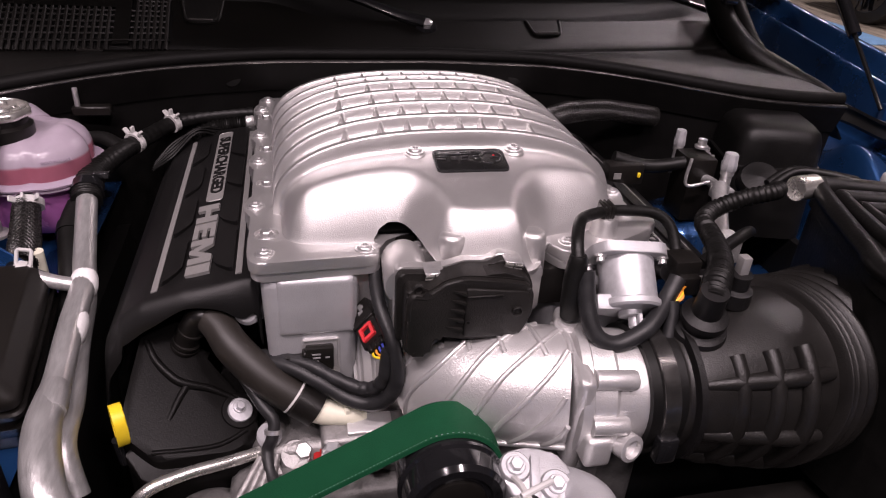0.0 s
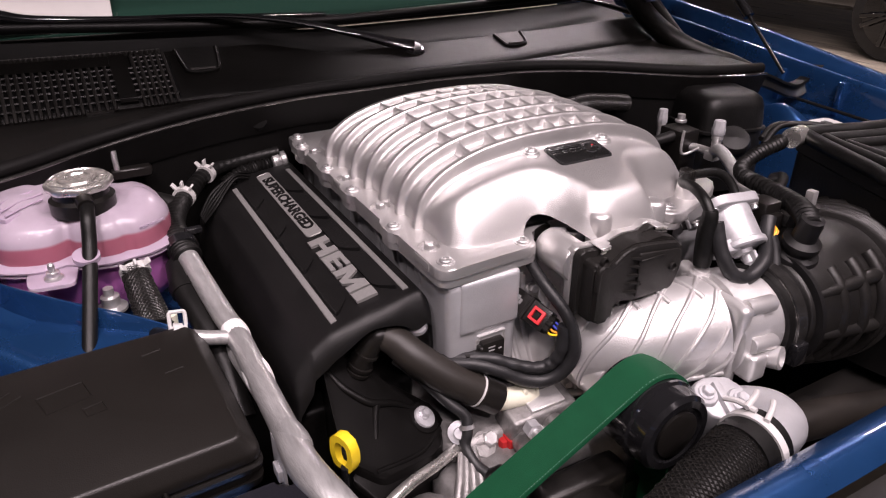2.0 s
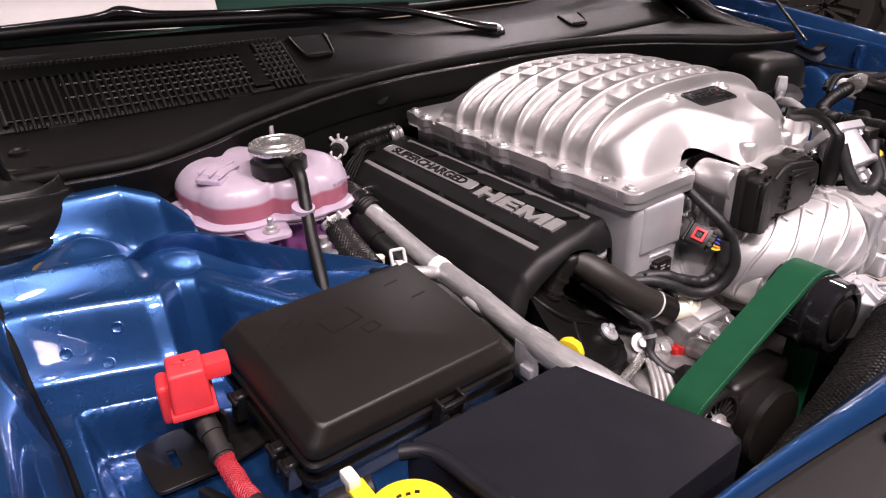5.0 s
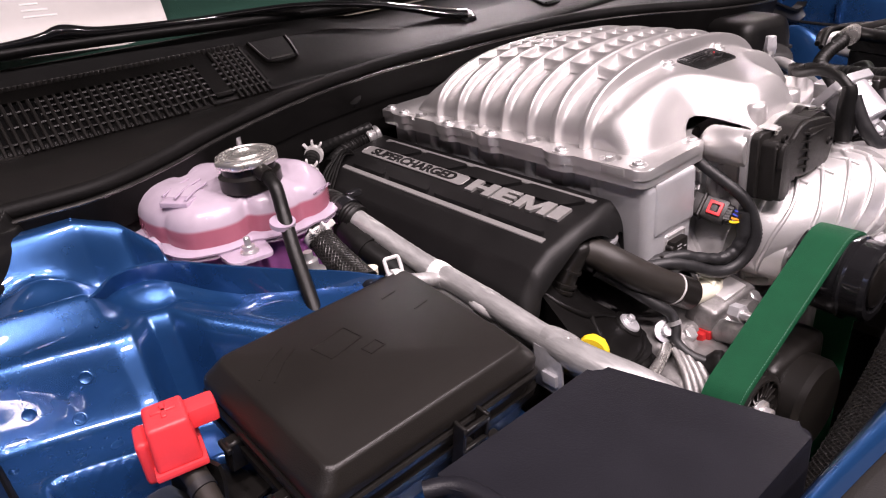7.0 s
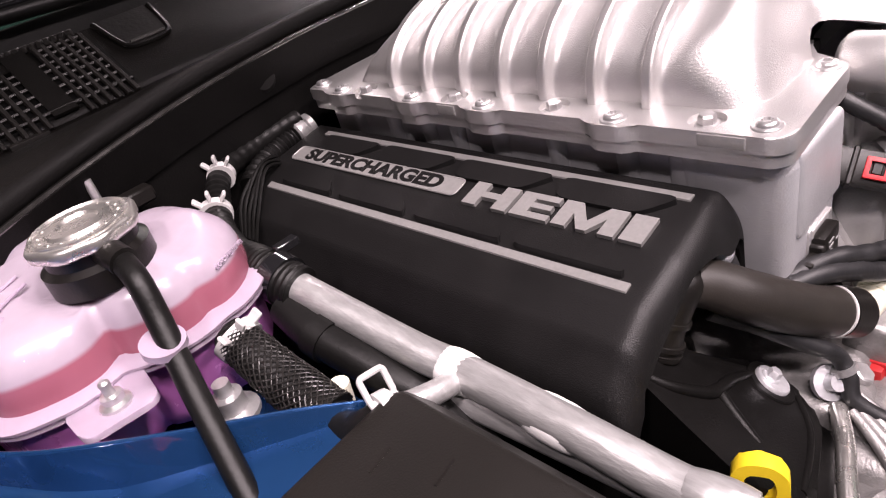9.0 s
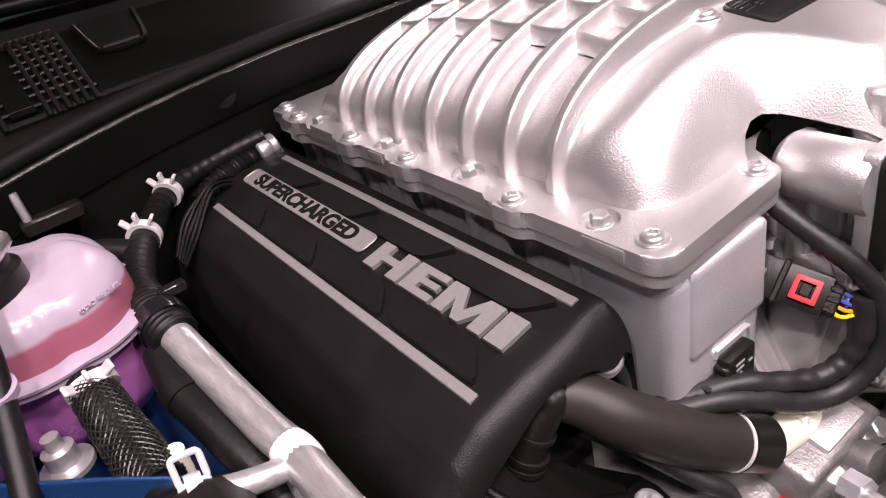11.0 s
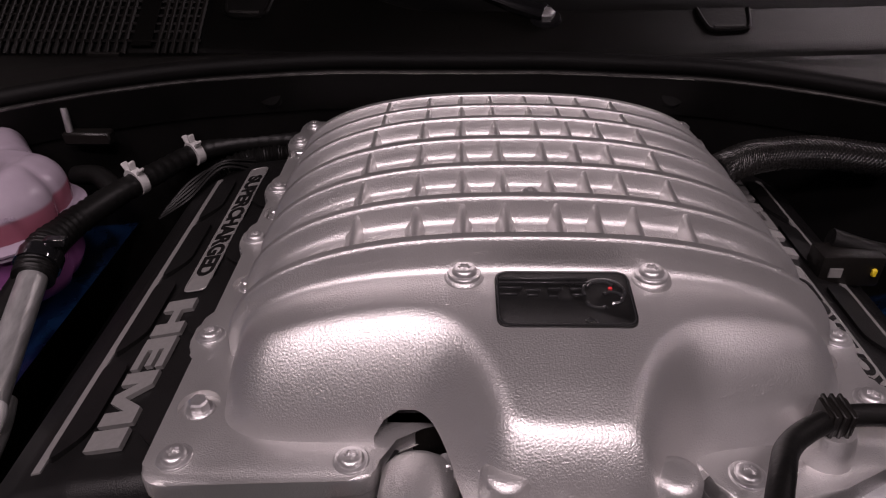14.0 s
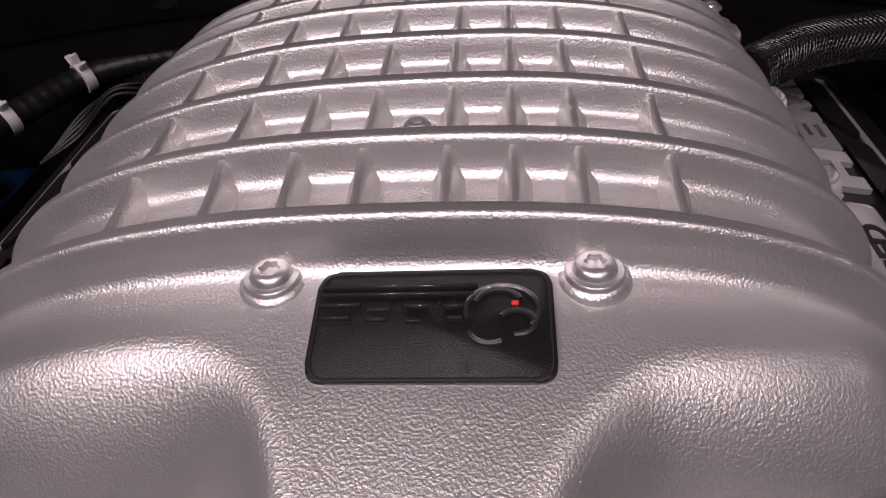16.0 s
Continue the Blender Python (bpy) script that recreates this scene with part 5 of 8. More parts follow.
part("base_rim", ring_loft([(0.105, 0.083, -0.060, 0.012), (0.1115, 0.0860, -0.0545, 0.012), (0.1120, 0.0865, -0.046, 0.012), (0.105, 0.083, -0.049, 0.012)], FM), SATIN, fuse, angle=40)
part("base", ring_loft([(0.098, 0.076, -0.125, 0.010), (0.105, 0.083, -0.031, 0.010)], FM), SATIN, fuse)
for x in (0.008, 0.032):
    part("latch", box(x - 0.0018, x + 0.0018, -0.099, -0.086, -0.062, -0.018, 0.001, 1, FM), SATIN, fuse)
part("latch_bar", box(0.006, 0.034, -0.0995, -0.095, -0.026, -0.020, 0.001, 1, FM), SATIN, fuse)
part("latch_bar", box(0.006, 0.034, -0.0995, -0.095, -0.044, -0.040, 0.001, 1, FM), SATIN, fuse)
part("latch_catch", box(0.015, 0.025, -0.098, -0.086, -0.056, -0.046, 0.001, 1, FM), LIDP, fuse)
part("socket", box(0.036, 0.056, -0.098, -0.084, -0.072, -0.058, 0.002, 1, FM), SATIN, fuse)
for y in (-0.060, -0.040, 0.03):
    part("side_catch", box(-0.121, -0.106, y - 0.006, y + 0.006, -0.070, -0.040, 0.002, 1, FM), SATIN, fuse)
    part("side_catch_bar", box(-0.123, -0.118, y - 0.008, y + 0.008, -0.048, -0.042, 0.001, 1, FM), SATIN, fuse)
for pts in (((-0.035, 0.035), (0.000, 0.040), (0.004, 0.020), (-0.030, 0.014), (-0.035, 0.035)), ((-0.005, 0.008), (0.010, 0.010), (0.012, 0.0), (-0.003, -0.002), (-0.005, 0.008)), ((-0.085, 0.030), (-0.068, 0.044), (-0.052, 0.052)), ((-0.078, 0.020), (-0.060, 0.036), (-0.045, 0.044)), ((0.050, 0.050), (0.066, 0.052)), ((0.062, 0.020), (0.078, 0.022))):
    part("embossing", tube([FM @ Vector((x, y, 0.0)) for x, y in pts], 0.0010, 6, 1), LIDP, flid)

term = thing("positive_terminal_cover", (-0.655, 0.05, 0.74), "red plastic battery terminal cover beside the fuse box", "terminal cover")
TM = Matrix.Translation((-0.6605, 0.052, 0.004)) @ Matrix.Rotation(radians(-10), 4, "Z")
part("hood", box(-0.0165, 0.0165, -0.019, 0.019, 0.752, 0.790, 0.004, 3, TM, taper=0.002), RED, term)
part("arm", box(0.004, 0.036, 0.002, 0.022, 0.764, 0.781, 0.004, 2, TM), RED, term)
part("hinge_lobe", box(-0.025, -0.014, -0.008, 0.020, 0.738, 0.776, 0.005, 3, TM), RED, term)
part("skirt", box(-0.018, 0.019, -0.021, 0.021, 0.748, 0.754, 0.002, 2, TM), RED, term)
for b in ((-0.009, 0.009, 0.000, 0.0035), (-0.002, 0.002, -0.007, 0.010)):
    part("raised_mark", box(b[0], b[1], b[2], b[3], 0.7895, 0.7915, 0.0006, 1, TM), RED, term)
cable = thing("battery_cable", (-0.65, 0.0, 0.68), "battery cable in red braided sleeve", "cable")
part("boot", tube([(-0.660, 0.060, 0.757), (-0.657, 0.048, 0.745), (-0.656, 0.024, 0.735), (-0.656, 0.000, 0.727)], [0.0100, 0.0098, 0.0088, 0.0080], 18, 6), HOSE, cable)
CB = [(-0.656, 0.004, 0.728), (-0.655, -0.010, 0.723), (-0.653, -0.030, 0.718), (-0.650, -0.050, 0.715)]
part("core", tube(CB, 0.0068, 16, 8), REDBRAID, cable)
part("sleeve", braid(CB, 0.0072, 12, 2.2, 0.0011), REDBRAID, cable, "red braided sleeve", kind="stuff")
part("end_sleeve", tube([(-0.651, -0.046, 0.716), (-0.647, -0.062, 0.713), (-0.638, -0.080, 0.712), (-0.620, -0.091, 0.718), (-0.598, -0.097, 0.727), (-0.575, -0.104, 0.733)], [0.0085, 0.0105, 0.0115, 0.0110, 0.0105, 0.0105], 18, 7), HARNESS, cable)
for p, q in (((-0.657, 0.030, 0.738), (-0.6565, 0.024, 0.7355)), ((-0.656, 0.008, 0.7295), (-0.656, 0.002, 0.7275))):
    part("tape_band", tube([p, q], 0.0102, 16, 2), HARNESS, cable)
bracket = thing("slotted_bracket", (-0.69, 0.03, 0.70), "black slotted metal bracket", "bracket")
BO = rounded([(-0.708, 0.020), (-0.712, 0.086), (-0.676, 0.092), (-0.63, 0.086), (-0.60, 0.03), (-0.655, 0.018)], 0.008, 3)
part("plate", cut(plate(BO, 0.700, 0.7035, 0.0008), [box(-0.6885, -0.6815, 0.042, 0.068, 0.69, 0.72, 0)], 0), SATIN, bracket)
part("upright", grid(10, 6, lambda u, v: Vector((-0.668 + 0.020 * u + 0.006 * math.sin(v * 2), 0.088 - 0.062 * u, 0.703 + 0.045 * v)), thick=0.003), SATIN, bracket, angle=50)
flap = thing("wiring_flap", (-0.67, -0.03, 0.69), "thin black plastic flap standing by the fender", "flap")
part("flap", plate(rounded([(-0.681, 0.006), (-0.661, -0.036), (-0.650, -0.075), (-0.640, -0.078), (-0.655, -0.030), (-0.673, 0.006)], 0.003, 2), 0.690, 0.704, 0.0008), SATIN, flap)

# ---- flat cover over the headlamp corner, washer cap ----
fcov = thing("corner_cover", (-0.45, -0.2, 0.70), "matt black flat plastic cover", "cover")
CO = rounded([(-0.556, -0.112), (-0.386, -0.109), (-0.344, -0.257), (-0.440, -0.2605), (-0.512, -0.2605), (-0.522, -0.215), (-0.534, -0.150)], [0.012, 0.010, 0.012, 0.01, 0.01, 0.03, 0.03], 4)
part("top", plate(CO, 0.690, 0.768, 0.007, 4), NAVY, fcov, angle=40)
part("ridge", tube([(-0.557, -0.113, 0.763), (-0.544, -0.122, 0.7645), (-0.536, -0.137, 0.765), (-0.531, -0.171, 0.765), (-0.526, -0.203, 0.765), (-0.513, -0.245, 0.765), (-0.505, -0.258, 0.762)], 0.0065, 12, 8), NAVY, fcov)
part("side_skirt", plate(rounded([(-0.552, -0.125), (-0.510, -0.135), (-0.500, -0.258), (-0.56, -0.258), (-0.57, -0.2)], 0.01, 3), 0.66, 0.742, 0.004), NAVY, fcov)
washer = thing("washer_filler_cap", (-0.585, -0.165, 0.73), "yellow washer fluid filler cap", "filler cap")
part("cap", lathe([(0.030, 0.752), (0.031, 0.754), (0.031, 0.764), (0.029, 0.767), (0.0, 0.7685)], (-0.582, -0.168, 0), (0, 0, 1), 48), YELLOW, washer)
part("tab", box(-0.606, -0.592, -0.142, -0.120, 0.760, 0.766, 0.002, 2), YELLOW, washer)
part("tab_tip", box(-0.606, -0.596, -0.128, -0.112, 0.764, 0.774, 0.003, 2), IVORY, washer)
part("neck", tube([(-0.582, -0.168, 0.69), (-0.582, -0.168, 0.753)], 0.026, 32, 2), SATIN, washer)
part("symbol", tube([(-0.598, -0.180, 0.7686), (-0.582, -0.160, 0.7690), (-0.566, -0.180, 0.7686), (-0.582, -0.186, 0.7686)], 0.0009, 6, 1, True), SATIN, washer, "black windscreen symbol")
for k in range(5):
    part("symbol_dash", box(-0.0016, 0.0016, -0.0007, 0.0007, 0.768, 0.7694, 0, 1, Matrix.Translation((-0.594 + 0.006 * k, -0.1575 + 0.004 * (1 - abs(k - 2) / 2), 0)) @ Matrix.Rotation(0.5 * (2 - k) * 0.6, 4, "Z")), SATIN, washer)

# ---- engine front: valve cover, castings, belt and pulleys ----
vcover = thing("valve_cover", (-0.28, 0.02, 0.66), "black plastic valve cover with moulded webs", "valve cover")
part("body", box(-0.345, -0.205, 0.040, 0.40, 0.600, 0.690, 0.012, 3), VCOV, vcover)
VM = Matrix(((1, 0, 0, 0), (0, 1, 0, 0), (-0.436, 0.591, 1, 0.723 - 0.436 * 0.257 - 0.591 * 0.025), (0, 0, 0, 1)))
VN = Vector((0.436, -0.591, 1)).normalized()


def on_cover(x, y, up=0.0):
    return VM @ Vector((x, y, up))


part("front_box", plate(rounded([(-0.304, 0.060), (-0.262, 0.060), (-0.256, 0.025), (-0.222, -0.005), (-0.207, -0.016), (-0.211, -0.036), (-0.230, -0.050), (-0.292, -0.068), (-0.322, -0.052), (-0.316, -0.010)], 0.008, 4), -0.10, 0.0, 0.005, 4, VM), VCOV, vcover, angle=40)
part("raised_web", tube([on_cover(-0.305, 0.026, -0.002), on_cover(-0.296, 0.010, 0.0), on_cover(-0.280, -0.002, 0.001), on_cover(-0.268, -0.004, 0.001), on_cover(-0.250, -0.003, 0.0), on_cover(-0.226, -0.006, -0.002)], [0.003, 0.0038, 0.0042, 0.0042, 0.0038, 0.003], 12, 6), VCOV, vcover, angle=80)
part("raised_web", tube([on_cover(-0.268, -0.002, 0.0), on_cover(-0.275, -0.014, -0.001), on_cover(-0.284, -0.034, -0.003)], [0.0042, 0.0036, 0.003], 12, 6), VCOV, vcover, angle=80)
part("cover_edge", tube([on_cover(-0.218, -0.030, -0.001), on_cover(-0.245, -0.048, -0.001), on_cover(-0.296, -0.062, -0.002)], 0.0026, 10, 6), VCOV, vcover)
part("side_flange", plate(rounded([(-0.240, 0.028), (-0.200, 0.004), (-0.196, -0.022), (-0.208, -0.050), (-0.300, -0.080), (-0.32, -0.06), (-0.25, 0.0)], 0.006, 3), -0.020, -0.012, 0.002, 2, VM), VCOV, vcover, angle=40)
part("bolt_pad", lathe([(0.019, -0.022), (0.0180, -0.001), (0.0165, 0.0015)], on_cover(-0.224, -0.016), VN, 28), VCOV, vcover)
part("bolt", lathe([(0.0118, 0.001), (0.0118, 0.0030), (0.0110, 0.0042), (0.0066, 0.0044)], on_cover(-0.224, -0.016), VN, 28), ZINC, vcover, "zinc flange bolt")
vhead = part("bolt_head", hex_bolt_mesh(0.0062, 0.007), ZINC, vcover, "zinc flange bolt")
vhead.matrix_basis = Matrix.Translation(on_cover(-0.224, -0.016, 0.0045)) @ VN.to_track_quat("Z", "Y").to_matrix().to_4x4()
dip = thing("dipstick", (-0.325, -0.05, 0.66), "yellow looped dipstick handle", "dipstick")
DM = Matrix.Translation((-0.320, -0.050, 0.712)) @ Matrix.Rotation(radians(22), 4, "Z") @ Matrix.Rotation(radians(90), 4, "X") @ Matrix.Rotation(radians(90), 4, "Y")
part("handle", cut(plate(rounded([(-0.0105, -0.017), (0.0105, -0.017), (0.0145, -0.004), (0.0135, 0.013), (0.006, 0.0205), (-0.006, 0.0205), (-0.0135, 0.013), (-0.0145, -0.004)], 0.005, 3), -0.005, 0.005, 0.0014, 2, DM), [plate(rounded([(-0.0055, -0.010), (0.0055, -0.010), (0.0085, 0.002), (0.006, 0.0125), (-0.006, 0.0125), (-0.0085, 0.002)], 0.004, 3), -0.02, 0.02, 0, 1, DM)], 0), YELLOW, dip)
part("stem", tube([(-0.323, -0.056, 0.701), (-0.322, -0.052, 0.67)], 0.0042, 12, 2), GLOSS, dip, "dark dipstick tube")

block = thing("engine_block_front", (-0.1, -0.03, 0.5), "cast aluminium timing cover and engine front", "engine block")
part("body", box(-0.215, 0.19, -0.055, 0.40, 0.45, 0.665, 0.015, 3), CASTD, block)
part("timing_cover", box(-0.235, 0.12, -0.10, -0.04, 0.45, 0.650, 0.02, 3), CASTD, block)
for x, y, z, r, h in ((-0.176, -0.040, 0.640, 0.019, 0.022), (-0.122, -0.040, 0.645, 0.024, 0.024), (-0.200, -0.055, 0.630, 0.016, 0.025), (-0.085, -0.055, 0.650, 0.022, 0.02)):
    part("boss", lathe([(r, 0), (r * 0.9, h * 0.8), (r * 0.7, h)], (x, y, z), (0.1, -0.6, 0.8), 24), CASTD, block)
for x, y, z in ((-0.1665, -0.044, 0.6505),):
    part("bolt_boss", lathe([(0.016, -0.03), (0.0145, -0.004), (0.012, 0.0)], (x, y, z), (0.1, -0.6, 0.8), 24), CASTD, block)
bb = None
for x, y, z in ((-0.1675, -0.047, 0.6535), (-0.118, -0.055, 0.664), (-0.104, -0.070, 0.662), (-0.080, -0.068, 0.668)):
    m = Matrix.Translation((x, y, z)) @ Vector((0.1, -0.6, 0.8)).to_track_quat("Z", "Y").to_matrix().to_4x4()
    if bb is None:
        bb = part("bolt", hex_bolt_mesh(0.0115, 0.012), STEEL, block, "steel bolt")
        bb.matrix_basis = m
    else:
        again(bb, m)
for k in range(4):
    part("cast_fin", tube([(-0.245 + 0.012 * k, -0.112, 0.622), (-0.222 + 0.008 * k, -0.085, 0.650), (-0.205 + 0.005 * k, -0.058, 0.664)], [0.0055, 0.0045, 0.003], 8, 5), CASTD, block, angle=80)
part("pump_body", lathe([(0.040, -0.03), (0.040, 0.0), (0.036, 0.006), (0.036, 0.016), (0.030, 0.020), (0.0, 0.021)], (-0.255, -0.095, 0.610), (-0.1, -0.75, 0.65), 40), CASTD, block)
part("cast_bracket", box(-0.132, -0.060, -0.075, -0.035, 0.640, 0.668, 0.008, 3), BRIGHT, block)
part("red_casting", box(-0.158, -0.128, -0.062, -0.040, 0.615, 0.658, 0.004, 2), RUST, block, "red painted casting")
# no engine part: black box added for the shade low on the engine front
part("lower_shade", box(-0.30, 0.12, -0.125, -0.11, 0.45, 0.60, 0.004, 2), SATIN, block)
for p, q, r in (((-0.134, -0.042, 0.677), (-0.141, -0.086, 0.690), 0.0130), ((-0.128, -0.048, 0.648), (-0.150, -0.104, 0.672), 0.0120), ((-0.100, -0.045, 0.660), (-0.104, -0.085, 0.672), 0.0125)):
    p, q = Vector(p), Vector(q)
    part("cast_barrel", tube([p, p.lerp(q, 0.05), p.lerp(q, 0.45), p.lerp(q, 0.55), p.lerp(q, 0.97), q], [r * 1.05, r * 1.12, r * 1.06, r * 0.98, r * 0.95, r * 0.82], 24, 3), CASTD, block, angle=45)
part("cast_web", box(-0.150, -0.070, -0.070, -0.036, 0.640, 0.688, 0.006, 3, Matrix.Translation((-0.11, -0.05, 0.68)) @ Matrix.Rotation(radians(12), 4, "X") @ Matrix.Translation((0.11, 0.05, -0.68))), CASTD, block)
part("cast_pad", box(-0.126, -0.084, -0.064, -0.042, 0.682, 0.692, 0.002, 2, Matrix.Translation((-0.11, -0.05, 0.68)) @ Matrix.Rotation(radians(12), 4, "X") @ Matrix.Translation((0.11, 0.05, -0.68))), BRIGHT, block)
part("red_gasket", box(-0.152, -0.138, -0.066, -0.046, 0.636, 0.660, 0.003, 2), RUST, block, "red painted casting")
part("red_gasket", box(-0.205, -0.185, -0.098, -0.080, 0.612, 0.640, 0.004, 2), RUST, block, "red painted casting")
part("cast_rib", box(-0.240, -0.200, -0.105, -0.062, 0.590, 0.622, 0.010, 3), CASTD, block)
hb = part("hex_stud", tube([(-0.141, -0.084, 0.690), (-0.147, -0.118, 0.692)], 0.0050, 14, 2), STEEL, block)
part("stud_nut", tube([(-0.1405, -0.083, 0.689), (-0.1425, -0.095, 0.691)], 0.0092, 6, 2), ZINC, block)
part("eyelet", lathe([(0.012, -0.002), (0.012, 0.002), (0.006, 0.0025), (0.0055, 0.010)], (-0.197, -0.042, 0.674), (-0.4, -0.7, 0.6), 18), ZINC, block)
rod = thing("steel_pipe", (-0.22, -0.09, 0.63), "bent bright steel pipe", "pipe")
part("pipe", tube([(-0.206, -0.051, 0.663), (-0.235, -0.064, 0.668), (-0.268, -0.076, 0.672), (-0.296, -0.087, 0.670), (-0.310, -0.092, 0.655), (-0.312, -0.094, 0.62)], 0.0056, 14, 10), CHROME, rod)

belt = thing("drive_belt", (-0.14, -0.14, 0.65), "green ribbed supercharger drive belt", "belt")
UP, DP = Vector((-0.051, 0.717)), Vector((-0.208, 0.638))
UR, DR = 0.0425, 0.0385
ang = math.atan2(UP.y - DP.y, UP.x - DP.x)
off = math.asin((UR - DR) / (UP - DP).length)
LP, LR = Vector((-0.090, 0.500)), 0.06
path, hubs = [], []
for c, r, a0, a1 in ((UP, UR, ang + math.pi / 2 + off, -0.35), (LP, LR, -0.35, -math.pi - 0.3), (DP, DR, -math.pi - 0.3, ang - 1.5 * math.pi + off)):
    for a in np.linspace(a0, a1, 26):
        path.append(c + Vector((math.cos(a), math.sin(a))) * r)
        hubs.append(c)
BY0, BY1 = -0.153, -0.114
bm = bmesh.new()
rings = []
n = len(path)
for i, p in enumerate(path):
    c = hubs[i]
    d = (p - c).normalized()
    q = p + d * 0.0035
    rings.append([bm.verts.new((v.x, y, v.y)) for v, y in ((p, BY0), (q, BY0 + 0.0006), (q, BY1 - 0.0006), (p, BY1))])
for i in range(n):
    A, B = rings[i], rings[(i + 1) % n]
    for j in range(4):
        bm.faces.new((A[j], A[(j + 1) % 4], B[(j + 1) % 4], B[j]))
part("belt", bm, GREEN, belt, angle=35)
run = [path[0]]
for p, q in zip(path, path[1:] + path[:1]):
    k = max(1, int((q - p).length / 0.0016))
    run += [p.lerp(q, i / k) for i in range(1, k + 1)]
bm = bmesh.new()
for p, q in zip(run[::2], run[1::2]):
    d = Vector((q.y - p.y, p.x - q.x)).normalized()
    if (q - p).length < 1e-6:
        continue
    if d.dot(p - (UP + DP) / 2) < 0:
        d = -d
    e = (q - p) * 0.12
    vs = [bm.verts.new((w.x + d.x * 0.00385, y, w.y + d.y * 0.00385)) for w, y in ((p + e, BY0 + 0.0016), (q - e, BY0 + 0.0016), (q - e, BY0 + 0.0023), (p + e, BY0 + 0.0023))]
    bm.faces.new(vs)
bmesh.ops.solidify(bm, geom=bm.faces[:], thickness=0.0003)
part("edge_stitching", bm, BELTCORD, belt, "pale stitched edge", smooth=False)
pul = thing("supercharger_pulley", (-0.051, -0.15, 0.67), "gloss black supercharger pulley", "pulley")
part("hub", lathe([(0.024, 0.0), (0.024, 0.005), (0.018, 0.007), (0.0, 0.008)], (-0.051, -0.177, 0.717), (0, -1, 0), 32), SATIN, pul)
part("pulley", lathe([(0.042, 0.0), (0.042, 0.046), (0.0435, 0.047), (0.0435, 0.050), (0.041, 0.052), (0.0405, 0.068), (0.037, 0.072), (0.030, 0.072), (0.028, 0.069), (0.0, 0.068)], (-0.051, -0.110, 0.717), (0, -1, 0), 56), GLOSS, pul, angle=30)
idl = thing("idler_pulley", (-0.208, -0.14, 0.60), "ribbed black idler pulley with a centre bolt", "pulley")
part("wheel", lathe([(0.0380, 0.0), (0.0380, 0.040), (0.0355, 0.042), (0.0320, 0.042), (0.030, 0.036), (0.016, 0.034), (0.014, 0.040), (0.0, 0.040)], (-0.208, -0.113, 0.638), (0, -1, 0), 48), SATIN, idl, angle=30)
for k in range(18):
    a = 2 * math.pi * k / 18
    m = Matrix.Translation((-0.208, -0.150, 0.638)) @ Matrix.Rotation(a, 4, "Y")
    part("spoke", box(0.015, 0.031, -0.003, 0.003, -0.0013, 0.0013, 0.0004, 1, m), SATIN, idl)
part("bolt", lathe([(0.0125, 0), (0.0125, 0.004), (0.008, 0.005), (0.008, 0.012), (0.005, 0.013)], (-0.208, -0.153, 0.638), (0, -1, 0), 12), STEEL, idl, "steel centre bolt")
ten = thing("belt_tensioner", (-0.14, -0.12, 0.6), "dark belt tensioner arm", "tensioner")
part("arm", box(-0.165, -0.06, -0.146, -0.112, 0.600, 0.655, 0.012, 3), SATIN, ten)
part("cover", lathe([(0.05, 0), (0.05, 0.02), (0.045, 0.026), (0.0, 0.027)], (-0.12, -0.145, 0.60), (0, -1, 0), 40), SATIN, ten)

# thermostat housing and big braided radiator hose
therm = thing("thermostat_housing", (0.02, -0.18, 0.70), "cast aluminium thermostat housing with bolts", "thermostat housing")
part("elbow", tube([(0.020, -0.150, 0.680), (0.040, -0.170, 0.699), (0.053, -0.194, 0.710), (0.044, -0.216, 0.716), (0.018, -0.225, 0.721), (-0.012, -0.226, 0.724)], [0.024, 0.024, 0.0235, 0.0235, 0.0240, 0.0255], 30, 8), CAST, therm, "grey cast outlet elbow", angle=70)
TF = Matrix.Translation((0.014, -0.172, 0.727)) @ Matrix.Rotation(radians(24), 4, "X") @ Matrix.Rotation(radians(-12), 4, "Z")
part("flange", plate(rounded([(-0.030, 0.016), (-0.020, -0.018), (0.012, -0.026), (0.034, -0.012), (0.030, 0.014), (0.004, 0.026)], 0.011, 4), -0.060, 0.0, 0.003, 3, TF), CAST, therm, angle=50)
part("flange_web", box(-0.004, 0.004, -0.030, 0.016, -0.020, 0.006, 0.002, 2, TF), CAST, therm)
for x, y in ((-0.016, 0.006), (0.017, -0.006)):
    b = part("bolt_boss", lathe([(0.0135, -0.03), (0.0130, 0.002), (0.0115, 0.004)], TF @ Vector((x, y, 0)), TF.to_3x3() @ Vector((0, 0, 1)), 22), CAST, therm)
    q = part("bolt", hex_bolt_mesh(0.0080, 0.007), ZINC, therm, "zinc bolt")
    q.matrix_basis = TF @ Matrix.Translation((x, y, 0.004))
rad = thing("radiator_hose", (-0.13, -0.25, 0.66), "large radiator hose in a woven black sleeve", "hose")
RH = [(-0.020, -0.227, 0.725), (-0.060, -0.234, 0.716), (-0.13, -0.243, 0.692), (-0.20, -0.247, 0.662), (-0.27, -0.247, 0.628), (-0.33, -0.245, 0.60), (-0.36, -0.24, 0.58)]
part("sleeve", tube(RH, [0.0272, 0.0282, 0.0282, 0.0282, 0.0282, 0.028, 0.028], 32, 8), RUBBER, rad, angle=80)
part("weave", braid(RH, [0.0277, 0.0286, 0.0286, 0.0286, 0.0286, 0.0284, 0.0284], 24, 4.6, 0.0014), BRAID, rad, "woven plastic strands", kind="stuff")
